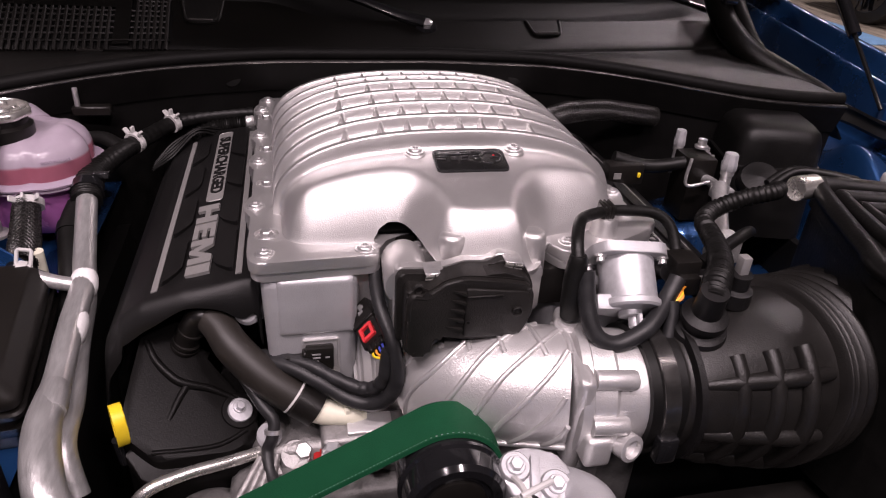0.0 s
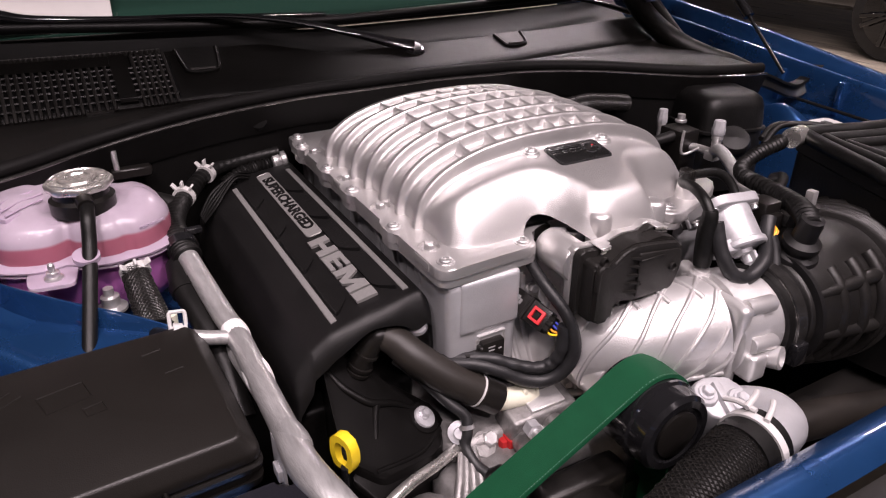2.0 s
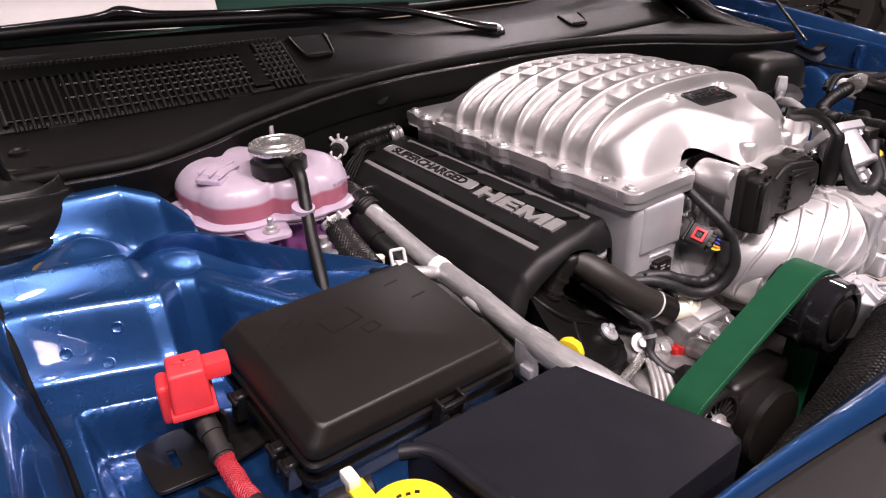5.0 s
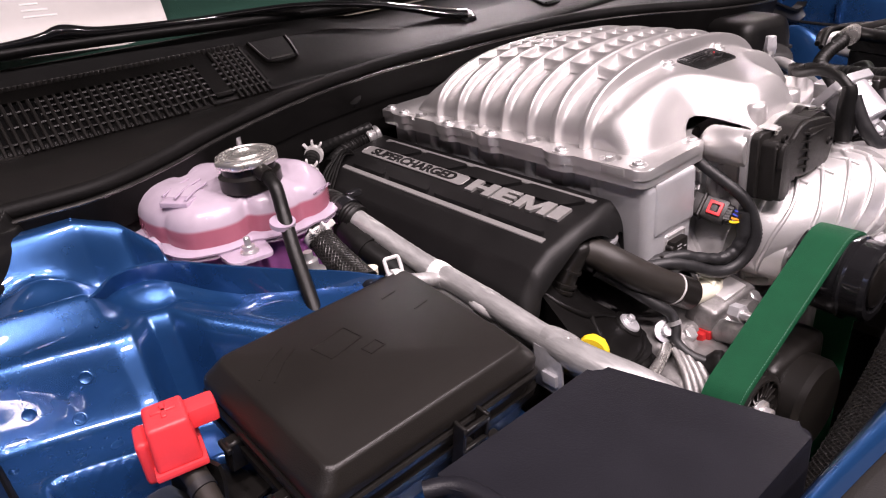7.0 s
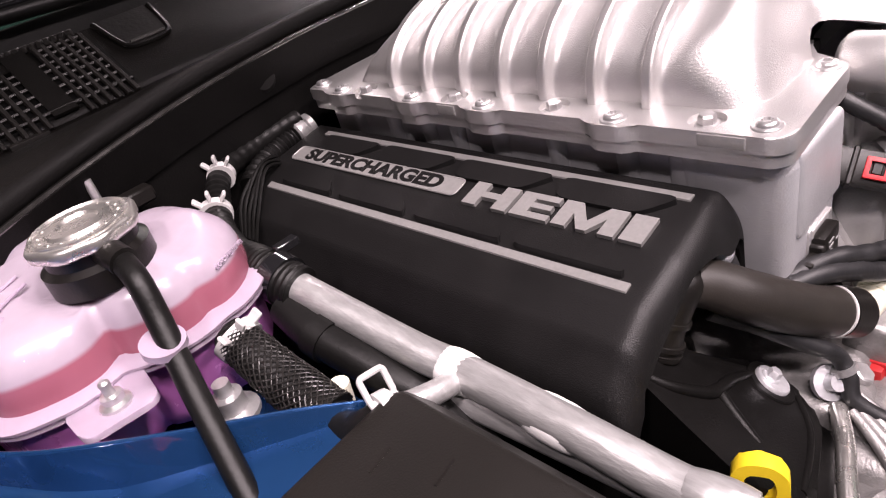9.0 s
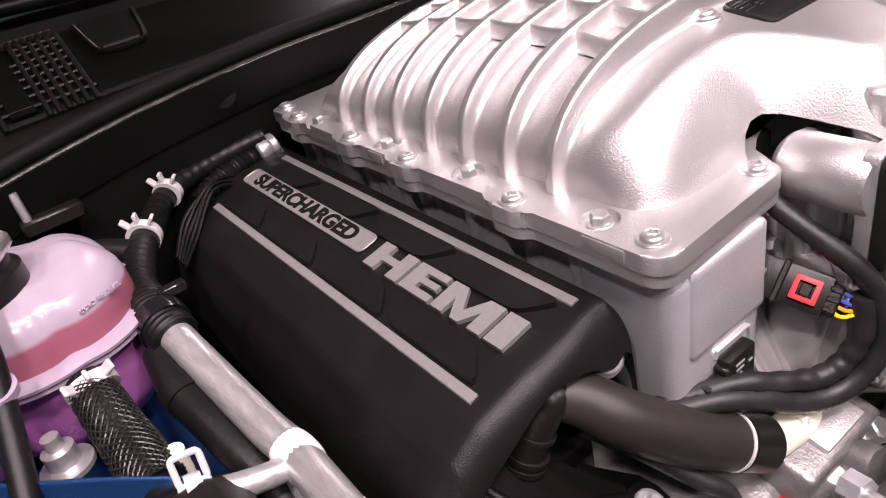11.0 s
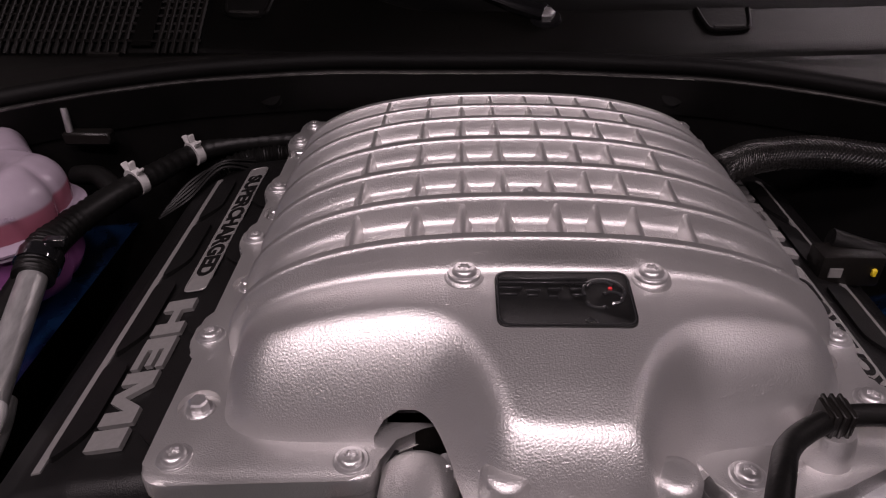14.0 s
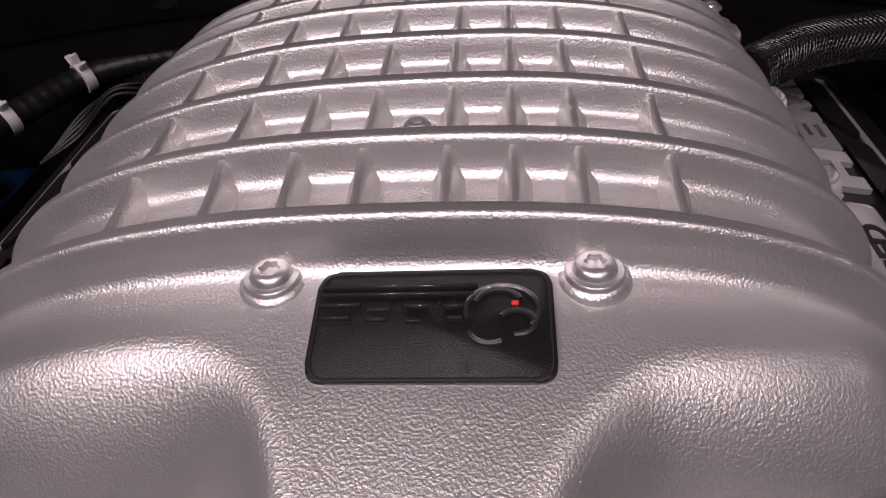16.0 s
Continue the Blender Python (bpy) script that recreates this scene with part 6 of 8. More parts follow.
part("cuff", tube([(0.004, -0.225, 0.7240), (-0.032, -0.230, 0.7235)], 0.0300, 32, 3), RUBBER, rad)
part("clip_band", lathe([(0.0302, -0.004), (0.0322, -0.004), (0.0322, 0.004), (0.0302, 0.004)], (-0.010, -0.227, 0.7240), (1, 0.14, 0.05), 36), WHITE, rad, "white nylon hose clip")
for pts in (((-0.012, -0.192, 0.752), (-0.010, -0.205, 0.757), (-0.008, -0.222, 0.758)), ((-0.014, -0.216, 0.760), (0.002, -0.211, 0.762), (0.012, -0.206, 0.760)), ((-0.010, -0.234, 0.757), (0.004, -0.228, 0.760), (0.013, -0.222, 0.760))):
    part("clip_prong", tube([Vector(p) for p in pts], 0.0026, 8, 5), WHITE, rad)

# rubber hose out of the valve cover, with its ivory end
crank = thing("breather_hose", (-0.2, 0.0, 0.70), "smooth black rubber breather hose", "hose")
part("hose", tube([(-0.246, 0.022, 0.768), (-0.236, 0.012, 0.762), (-0.224, -0.004, 0.750), (-0.199, -0.022, 0.729), (-0.172, -0.033, 0.711), (-0.154, -0.0385, 0.699)], [0.0140, 0.0155, 0.0165, 0.0168, 0.0165, 0.0165], 26, 8), HOSE, crank)
part("printed_ring", lathe([(0.0170, -0.001), (0.0173, -0.001), (0.0173, 0.001), (0.0170, 0.001)], (-0.172, -0.033, 0.711), (0.72, -0.26, -0.50), 28), WHITE, crank, "thin white printed ring")
for a in np.linspace(-0.6, 0.9, 5):
    q = Vector((0.72, -0.26, -0.50)).normalized().to_track_quat("Z", "Y").to_matrix().to_4x4()
    part("printed_bar", box(0.0166, 0.0174, -0.0011, 0.0011, -0.004, 0.0, 0, 1, Matrix.Translation((-0.166, -0.0352, 0.7068)) @ q @ Matrix.Rotation(a - 1.2, 4, "Z")), INK, crank)
part("sleeve_end", tube([(-0.170, -0.0336, 0.7097), (-0.152, -0.0392, 0.6976)], 0.0172, 26, 3), SATIN, crank)
part("ivory_end", tube([(-0.155, -0.0385, 0.6985), (-0.146, -0.041, 0.696), (-0.136, -0.0425, 0.694), (-0.120, -0.043, 0.692), (-0.108, -0.042, 0.691)], [0.0125, 0.0122, 0.0110, 0.0115, 0.0095], 22, 5), IVORY, crank, "ivory plastic hose end")
part("end_fin", box(-0.1275, -0.1215, -0.052, -0.034, 0.681, 0.706, 0.0015, 1), IVORY, crank, "ivory plastic hose end")
part("end_fin", box(-0.1120, -0.1075, -0.052, -0.034, 0.680, 0.702, 0.0015, 1), IVORY, crank, "ivory plastic hose end")
part("end_tab", box(-0.1245, -0.1125, -0.040, -0.034, 0.700, 0.7135, 0.0012, 1), IVORY, crank, "ivory plastic hose end")
for x in (-0.1225, -0.1145):
    part("end_tab_tooth", box(x - 0.0018, x + 0.0018, -0.040, -0.034, 0.7130, 0.7165, 0.0005, 1), IVORY, crank, "ivory plastic hose end")
part("elbow", tube([(-0.240, 0.018, 0.764), (-0.250, 0.021, 0.770), (-0.256, 0.023, 0.768), (-0.266, 0.027, 0.750), (-0.273, 0.030, 0.733), (-0.276, 0.031, 0.722)], [0.0105, 0.0115, 0.0118, 0.0115, 0.0122, 0.0122], 20, 10), SATIN, crank, "black plastic elbow")
for k, (s, r) in enumerate(((0.15, 0.0128), (0.55, 0.0134), (0.72, 0.0134), (1.0, 0.0150))):
    part("elbow_ring", lathe([(r - 0.002, -0.0022), (r, -0.0016), (r, 0.0016), (r - 0.002, 0.0022)], Vector((-0.262, 0.0255, 0.757)).lerp(Vector((-0.277, 0.0315, 0.722)), s), (-0.4, 0.15, -0.9), 24), SATIN, crank)

plug = thing("core_plug", (-0.211, 0.035, 0.765), "dull round metal plug below the engine cover", "plug")
part("plug", lathe([(0.0, 0.010), (0.0095, 0.0098), (0.0125, 0.007), (0.0125, -0.02)], (-0.210, 0.026, 0.769), (-0.15, -0.85, 0.5), 28), ZINC, plug)

# wiring in front of the supercharger
loom = thing("wiring_loom", (-0.12, -0.04, 0.70), "black taped wiring loom looping before the supercharger", "wiring")
part("loom", tube([(-0.086, 0.020, 0.834), (-0.0945, -0.006, 0.822), (-0.0935, -0.036, 0.806), (-0.0865, -0.056, 0.788), (-0.0815, -0.065, 0.766), (-0.0830, -0.069, 0.746), (-0.0910, -0.064, 0.725), (-0.1065, -0.056, 0.7145), (-0.1270, -0.047, 0.7175), (-0.150, -0.037, 0.730), (-0.174, -0.024, 0.738), (-0.205, -0.004, 0.736)], [0.0058, 0.0060, 0.0062, 0.0064, 0.0066, 0.0068, 0.0070, 0.0072, 0.0072, 0.0070, 0.0066, 0.0062], 18, 12, ripple=(70, 0.0004)), HARNESS, loom, angle=80)
part("loom", tube([(-0.089, -0.058, 0.772), (-0.0905, -0.060, 0.752), (-0.0975, -0.056, 0.734), (-0.112, -0.049, 0.727), (-0.133, -0.040, 0.733), (-0.160, -0.026, 0.742), (-0.200, 0.0, 0.736)], [0.0052, 0.0066, 0.0066, 0.0066, 0.0062, 0.006, 0.006], 16, 10, ripple=(50, 0.0004)), HARNESS, loom, angle=80)
part("tape_end", tube([(-0.0888, -0.0575, 0.776), (-0.0893, -0.0585, 0.762), (-0.0905, -0.060, 0.752)], [0.0062, 0.0074, 0.0070], 16, 4), HARNESS, loom)
part("branch", tube([(-0.240, 0.014, 0.744), (-0.222, -0.006, 0.727), (-0.203, -0.032, 0.706), (-0.192, -0.044, 0.694), (-0.194, -0.052, 0.680), (-0.199, -0.057, 0.668), (-0.196, -0.074, 0.657), (-0.188, -0.092, 0.653)], 0.0056, 12, 8), HARNESS, loom)
part("branch_boot", lathe([(0.006, -0.012), (0.010, -0.006), (0.0145, 0.0), (0.0145, 0.006), (0.011, 0.010)], (-0.186, -0.094, 0.652), (0.4, -0.8, 0.1), 22), RUBBER, loom)
part("branch_tie", lathe([(0.0068, -0.002), (0.0078, -0.002), (0.0078, 0.002), (0.0068, 0.002)], (-0.193, -0.049, 0.685), (-0.1, -0.5, -0.85), 16), STEEL, loom)
plug2 = thing("map_sensor", (-0.105, -0.03, 0.77), "black pressure sensor plug with a red lock", "sensor")
PZ = Vector((-0.70, -0.30, 0.62)).normalized()
PX = Vector((0.36, -0.87, -0.32))
PX = (PX - PZ * PX.dot(PZ)).normalized()
PY = PZ.cross(PX)
PM = Matrix(((PX.x, PY.x, PZ.x, -0.1000), (PX.y, PY.y, PZ.y, -0.0320), (PX.z, PY.z, PZ.z, 0.7750), (0, 0, 0, 1)))
part("body", box(-0.036, 0.012, -0.0120, 0.0120, -0.010, 0.005, 0.002, 2, PM), SATIN, plug2)
part("collar", box(-0.016, -0.012, -0.0132, 0.0132, -0.011, 0.0064, 0.001, 1, PM), SATIN, plug2)
part("socket", box(0.010, 0.018, -0.0095, 0.0095, -0.008, 0.004, 0.0015, 1, PM), SATIN, plug2)
for k in range(3):
    part("socket_ridge", box(0.011, 0.0175, -0.0075 + 0.006 * k, -0.0045 + 0.006 * k, 0.003, 0.0052, 0.0005, 1, PM), SATIN, plug2)
for x, y, w in ((-0.0315, -0.006, 0.0012), (-0.0285, -0.006, 0.0012), (-0.0315, 0.002, 0.0012), (-0.0285, 0.0035, 0.0018), (-0.0245, 0.001, 0.0016)):
    part("print_bar", box(x - w, x + w, y - 0.0028, y + 0.0028, 0.0046, 0.0053, 0, 1, PM), INK, plug2)
part("lock", cut(box(-0.0074, 0.0074, -0.0074, 0.0074, 0.004, 0.0085, 0.0012, 2, PM), [box(-0.0044, 0.0044, -0.0044, 0.0044, 0.000, 0.02, 0, 1, PM)], 0), RED, plug2, "red lock frame")
part("lock_tab", box(-0.0030, 0.0030, -0.0038, 0.0038, 0.003, 0.0072, 0.0006, 1, PM), SATIN, plug2)
for k, c in enumerate((YELLOW, ORANGE, VIOLET, VIOLET)):
    part("wire", tube([PM @ Vector((0.015, -0.006 + 0.004 * k, 0)), PM @ Vector((0.022, -0.007 + 0.004 * k, 0.001)), Vector((-0.0905 + 0.0012 * k, -0.0590, 0.7665))], 0.0012, 6, 6), c, plug2, "thin coloured wire")
sens = thing("charge_sensor", (-0.148, -0.016, 0.735), "small black pressure sensor bolted to the housing", "sensor")
part("body", box(-0.160, -0.134, -0.0235, -0.0135, 0.730, 0.756, 0.003, 2), SATIN, sens)
part("socket", box(-0.178, -0.158, -0.0225, -0.0145, 0.732, 0.747, 0.003, 2), SATIN, sens)
part("socket_lip", box(-0.163, -0.158, -0.0240, -0.0140, 0.730, 0.752, 0.0015, 1), SATIN, sens)
part("seat", plate(rounded([(-0.163, 0.718), (-0.128, 0.718), (-0.128, 0.762), (-0.163, 0.762)], 0.004, 3), 0.0100, 0.0150, 0.0012, 2, AM), BRIGHT, sens)
part("seat_rim", tube([AM @ Vector((x, z, 0.0155)) for x, z in ((-0.161, 0.756), (-0.161, 0.7605), (-0.130, 0.7605), (-0.130, 0.728))], 0.0012, 8, 1), BRIGHT, sens)
for x, z, w in ((-0.150, 0.750, 0.004), (-0.150, 0.746, 0.0035), (-0.151, 0.742, 0.003), (-0.140, 0.746, 0.002)):
    part("print_bar", box(x - w, x + w, -0.0240, -0.0232, z - 0.0007, z + 0.0007, 0, 1), INK, sens)
part("screw", lathe([(0.0062, 0), (0.0062, 0.003), (0.004, 0.004), (0.0022, 0.0034)], (-0.146, -0.0155, 0.7245), (0, -1, 0.1), 16), STEEL, sens)
vent = thing("vent_pipe", (0.09, -0.02, 0.80), "black vent pipe clipped over the housing", "hose")
part("pipe", tube([(0.063, -0.082, 0.872), (0.066, -0.068, 0.883), (0.078, -0.042, 0.884), (0.096, -0.014, 0.875), (0.126, 0.007, 0.8685), (0.155, 0.013, 0.865), (0.182, 0.012, 0.861), (0.196, 0.004, 0.850), (0.199, -0.010, 0.830), (0.196, -0.026, 0.812)], 0.0055, 14, 10), RUBBER, vent)
part("clip", box(0.119, 0.133, 0.000, 0.014, 0.861, 0.8765, 0.002, 2), SATIN, vent)
for dx in (-0.004, 0.0, 0.004):
    part("clip_rib", box(0.126 + dx - 0.001, 0.126 + dx + 0.001, -0.0012, 0.0152, 0.863, 0.8775, 0.0005, 1), SATIN, vent)
part("boot", tube([(0.063, -0.081, 0.876), (0.063, -0.082, 0.868), (0.063, -0.081, 0.853), (0.064, -0.082, 0.830), (0.064, -0.082, 0.815)], [0.0068, 0.0085, 0.0092, 0.0100, 0.0085], 18, 6), RUBBER, vent)
part("loop", tube([(0.071, -0.084, 0.862), (0.071, -0.095, 0.838), (0.074, -0.106, 0.820), (0.082, -0.112, 0.810), (0.098, -0.114, 0.807), (0.123, -0.110, 0.818), (0.147, -0.090, 0.831), (0.160, -0.080, 0.846)], 0.0075, 16, 10), HARNESS, vent)


# ---- body: cowl, firewall, fenders, front panel ----
def seal_line(x):
    xs = [-0.85, -0.70, -0.64, -0.57, -0.485, -0.39, -0.29, -0.17, 0.06, 0.22, 0.30, 0.36, 0.44, 0.52, 0.64, 0.85]
    return (float(np.interp(x, xs, [0.375, 0.362, 0.348, 0.348, 0.398, 0.420, 0.440, 0.453, 0.453, 0.434, 0.396, 0.372, 0.340, 0.312, 0.305, 0.32])),
            float(np.interp(x, xs, [0.872, 0.875, 0.876, 0.878, 0.882, 0.892, 0.899, 0.901, 0.901, 0.899, 0.897, 0.893, 0.885, 0.880, 0.875, 0.868])))


SL = [(x, *seal_line(x)) for x in np.linspace(-0.82, 0.622, 21)]
sealt = thing("bonnet_seal", (0, 0.42, 0.88), "black rubber bonnet seal along the cowl", "seal")
part("bulb", tube([V(x, y + 0.002, z) for x, y, z in SL], 0.0095, 14, 5), SEALM, sealt)
part("base_strip", tube([V(x, y - 0.006, z - 0.008) for x, y, z in SL], 0.0055, 10, 5, flat=0.5), SEALM, sealt)
SX = curve_points(SL, 8)


def seal_at(u):
    i = u * (len(SX) - 1)
    k = min(int(i), len(SX) - 2)
    return SX[k].lerp(SX[k + 1], i - k)


def cowl_mid(x):
    """Foot of the cowl's slope."""
    return 0.462 + 0.030 * smooth01(0.12, 0.32, -x) + 0.12 * x * x, 0.901 - 0.030 * max(0.0, -x - 0.1)


def cowl_top(x):
    """Upper edge of the cowl's slope."""
    a = smooth01(0.08, 0.20, -x)
    return 0.530 + 0.050 * a + 0.13 * x * x, 0.932 + 0.014 * a


def cowl_point(u, v):
    s = seal_at(u)
    x = s.x
    mid, top = cowl_mid(x), cowl_top(x)
    prof = [(s.y - 0.002, s.z - 0.012), (s.y + 0.006, s.z + 0.001), (s.y + 0.020, s.z + 0.002), ((s.y + mid[0]) / 2 + 0.006, (s.z + mid[1]) / 2 + 0.004), (mid[0] - 0.008, mid[1] - 0.001), (mid[0], mid[1]), (mid[0] + 0.004, mid[1] + 0.004), (top[0] - 0.002, top[1]), (top[0] + 0.003, top[1] - 0.001), (top[0] + 0.012, top[1] - 0.035)]
    t = v * (len(prof) - 1)
    k = min(int(t), len(prof) - 2)
    a, b = prof[k], prof[k + 1]
    return Vector((x, a[0] + (b[0] - a[0]) * (t - k), a[1] + (b[1] - a[1]) * (t - k)))


def grille_pt(x, v, up=0.0):
    a, b = cowl_mid(x), cowl_top(x)
    n = Vector((0, a[1] - b[1], b[0] - a[0])).normalized()
    return Vector((x, a[0] + 0.004 + (b[0] - a[0] - 0.006) * v, a[1] + 0.004 + (b[1] - a[1] - 0.004) * v)) + n * up


cowl = thing("windscreen_cowl", (0, 0.5, 0.9), "black plastic cowl panel below the windscreen", "cowl")
part("panel", grid(96, 36, cowl_point), COWL, cowl, angle=25)
part("trough", grid(60, 4, lambda u, v: Vector((-0.82 + 1.44 * u, 0, 0)) + (lambda x: V(0, cowl_top(x)[0] + 0.012 + (0.658 + 0.13 * x * x - cowl_top(x)[0] - 0.012) * v, cowl_top(x)[1] - 0.035 + 0.05 * v * v))(-0.82 + 1.44 * u)), RUBBER, cowl, "dark trough under the wipers")
# latch recesses, open at the cowl's upper edge
for x0, x1 in ((-0.308, -0.258), (0.208, 0.256)):
    def rim_line(d):
        return [grille_pt(x0 - 0.004 + d, 1.0, 0.001), grille_pt(x0 + 0.001 + d, 0.62, 0.001), grille_pt(x0 + 0.007 + d, 0.50, 0.001), grille_pt((x0 + x1) / 2, 0.47 + d, 0.001), grille_pt(x1 - 0.007 - d, 0.50, 0.001), grille_pt(x1 - 0.001 - d, 0.62, 0.001), grille_pt(x1 + 0.004 - d, 1.0, 0.001)]
    part("recess", grid(12, 8, lambda u, v: grille_pt(x0 + (x1 - x0) * u, 0.50 + 0.52 * v, 0.0025 - 0.001 * v)), RUBBER, cowl, "dark latch recess")
    part("recess_rim", tube(rim_line(0.0), 0.0030, 8, 5), COWL, cowl)
    part("recess_lip", tube([grille_pt(x0 + 0.008, 0.525, 0.003), grille_pt((x0 + x1) / 2, 0.515, 0.0035), grille_pt(x1 - 0.008, 0.525, 0.003)], 0.0026, 8, 5), GREYP, cowl, "worn grey lip")

# intake grille: slats and rails over a near-black sheet painting the shade, a plain band and teeth above
gr = thing("cowl_grille", (-0.55, 0.55, 0.9), "black moulded air intake grille in the cowl", "grille")
part("backing", grid(30, 4, lambda u, v: grille_pt(-0.715 + 0.392 * u, 0.02 + 0.72 * v, 0.0008)), SLATSHADE, gr, "near-black sheet painting the shade behind the slats")
xs = list(np.linspace(-0.705, -0.410, 31)) + list(np.linspace(-0.372, -0.330, 6))
for x in xs:
    x = float(x)
    hi = 0.74 if x < -0.39 else 0.93
    part("slat", tube([grille_pt(x, -0.10, 0.0015), grille_pt(x, 0.06, 0.003), grille_pt(x, 0.4, 0.0032), grille_pt(x, hi, 0.003)], 0.0027, 6, 2), SLATM, gr)
for k, v in enumerate((0.22, 0.34, 0.46, 0.58, 0.68)):
    part("rail", tube([grille_pt(float(x), v, 0.0026) for x in np.linspace(-0.64 if k % 2 else -0.60, -0.328, 7)], 0.0020, 6, 3), SLATM, gr)
for v in (0.80, 0.89):
    part("rail", tube([grille_pt(float(x), v, 0.0026) for x in np.linspace(-0.374, -0.328, 4)], 0.0020, 6, 3), SLATM, gr)
part("upper_backing", grid(6, 4, lambda u, v: grille_pt(-0.376 + 0.05 * u, 0.74 + 0.20 * v, 0.0010)), SLATSHADE, gr, "near-black sheet painting the shade behind the slats")
part("divider", grid(4, 6, lambda u, v: grille_pt(-0.402 + 0.022 * u, 0.0 + 0.96 * v, 0.0048), thick=0.003), COWL, gr)
part("band", grid(30, 4, lambda u, v: grille_pt(-0.72 + 0.318 * u, 0.745 + 0.20 * v, 0.0042), thick=0.003), COWL, gr, "plain moulded band above the slats")
part("foot_edge", tube([grille_pt(float(x), 0.08, 0.0026) for x in np.linspace(-0.715, -0.325, 9)], 0.0026, 8, 3), COWL, gr)
part("end_rail", tube([grille_pt(-0.716, 0.0, 0.003), grille_pt(-0.716, 0.76, 0.003)], 0.004, 8, 3), SLATM, gr)
tooth = None
for x in np.linspace(-0.73, -0.335, 58):
    m = Matrix.Translation(grille_pt(float(x), 1.0, 0.002)) @ Matrix.Rotation(radians(-35), 4, "Z")
    if tooth is None:
        tooth = part("tooth", box(-0.0026, 0.0026, -0.0035, 0.0035, -0.003, 0.0032, 0.0006, 1), GREYP, gr)
        tooth.matrix_basis = m
    else:
        again(tooth, m)
for x in (-0.655, -0.43):
    part("clip", box(-0.017, 0.017, -0.005, 0.005, -0.004, 0.004, 0.0015, 2, Matrix.Translation(grille_pt(x, -0.12, 0.001))), SATIN, gr)
part("oval_hole", lathe([(0.011, -0.002), (0.011, 0.0012), (0.009, 0.0016), (0.0075, -0.001), (0.0, -0.001)], (-0.715, 0.455, 0.8835), (0, -0.05, 1), 20), RUBBER, gr)

fire = tagged(part("firewall", grid(60, 6, lambda u, v: Vector((seal_at(u).x, seal_at(u).y + 0.003 + 0.03 * v, seal_at(u).z - 0.010 - 0.5 * v)), thick=0.004), SEALM), "black firewall panel below the seal", "firewall", kind="structure")
for x, z in ((-0.240, 0.872), (0.165, 0.874)):
    y = seal_line(x)[0]
    p = thing("firewall_plug", (x, y, z), "round rubber plug in the firewall", "plug", "firewall plugs")
    part("plug", lathe([(0.016, -0.004), (0.016, 0.004), (0.012, 0.008), (0.0, 0.009)], (x, y + 0.002, z), (0, -1, 0.1), 24), RUBBER, p)
lip = thing("firewall_lip", (0, 0.4, 0.87), "black sheet metal lip under the seal", "trim")
part("lip", tube([V(x, y - 0.012, z - 0.007) for x, y, z in SL], 0.0022, 8, 5), CLAMPM, lip, "bright folded edge")
part("lip_skirt", grid(80, 3, lambda u, v: seal_at(u) + V(0, -0.0125 + 0.012 * v, -0.008 - 0.040 * v), thick=0.0015), SEALM, lip)

# wipers
wip = thing("wiper_arm", (0.04, 0.53, 0.92), "black windscreen wiper arm with nut cover", "wiper", "wipers")
part("pivot", lathe([(0.019, 0), (0.019, 0.008), (0.015, 0.013), (0.010, 0.014)], (0.043, 0.522, 0.918), (0, -0.4, 1), 28), GLOSS, wip)
part("nut", lathe([(0.0095, 0.012), (0.0095, 0.018), (0.006, 0.020)], (0.043, 0.522, 0.918), (0, -0.4, 1), 6), STEEL, wip)
part("arm", tube([(0.043, 0.522, 0.931), (0.01, 0.535, 0.938), (-0.05, 0.555, 0.955), (-0.12, 0.585, 0.971), (-0.22, 0.625, 0.983), (-0.36, 0.665, 0.985)], [0.017, 0.014, 0.010, 0.009, 0.007, 0.005], 12, 8, flat=0.6), GLOSS, wip)
blade = part("blade", tube([(-0.03, 0.640, 0.962), (-0.20, 0.645, 0.967), (-0.35, 0.655, 0.974), (-0.50, 0.672, 0.981), (-0.62, 0.690, 0.983), (-0.80, 0.728, 0.976)], 0.0085, 10, 8), RUBBER, wip)
part("blade_spine", tube([(-0.06, 0.640, 0.972), (-0.35, 0.655, 0.984), (-0.48, 0.668, 0.991), (-0.53, 0.674, 0.999), (-0.58, 0.682, 0.993), (-0.80, 0.728, 0.984)], [0.004, 0.005, 0.007, 0.010, 0.006, 0.004], 10, 8), GLOSS, wip)
wip2 = thing("wiper_arm", (0.35, 0.6, 0.95), "black windscreen wiper blade at rest", "wiper", "wipers")
part("blade", tube([(-0.06, 0.640, 0.962), (0.15, 0.640, 0.966), (0.40, 0.660, 0.968), (0.60, 0.70, 0.97)], 0.007, 10, 8), RUBBER, wip2)
part("arm", tube([(0.60, 0.625, 0.93), (0.45, 0.635, 0.966), (0.25, 0.635, 0.976)], [0.012, 0.009, 0.005], 10, 8, flat=0.5), GLOSS, wip2)

ws = tagged(part("windscreen", grid(30, 8, lambda u, v: Vector((-0.85 + 1.7 * u, 0.672 + 0.13 * (-0.85 + 1.7 * u) ** 2 + 0.55 * v, 0.956 + 0.30 * v)), thick=0.005), GLASS), "dark green tinted windscreen glass", "windscreen", kind="structure")
tagged(part("windscreen_trim", tube([V(x, 0.664 + 0.13 * x * x, 0.955) for x in np.linspace(-0.84, 0.84, 12)], 0.007, 10, 4), RUBBER), "black windscreen edge trim", "trim", kind="structure")
card = thing("display_card", (-0.55, 0.74, 1.02), "large printed information card behind the windscreen", "sign")
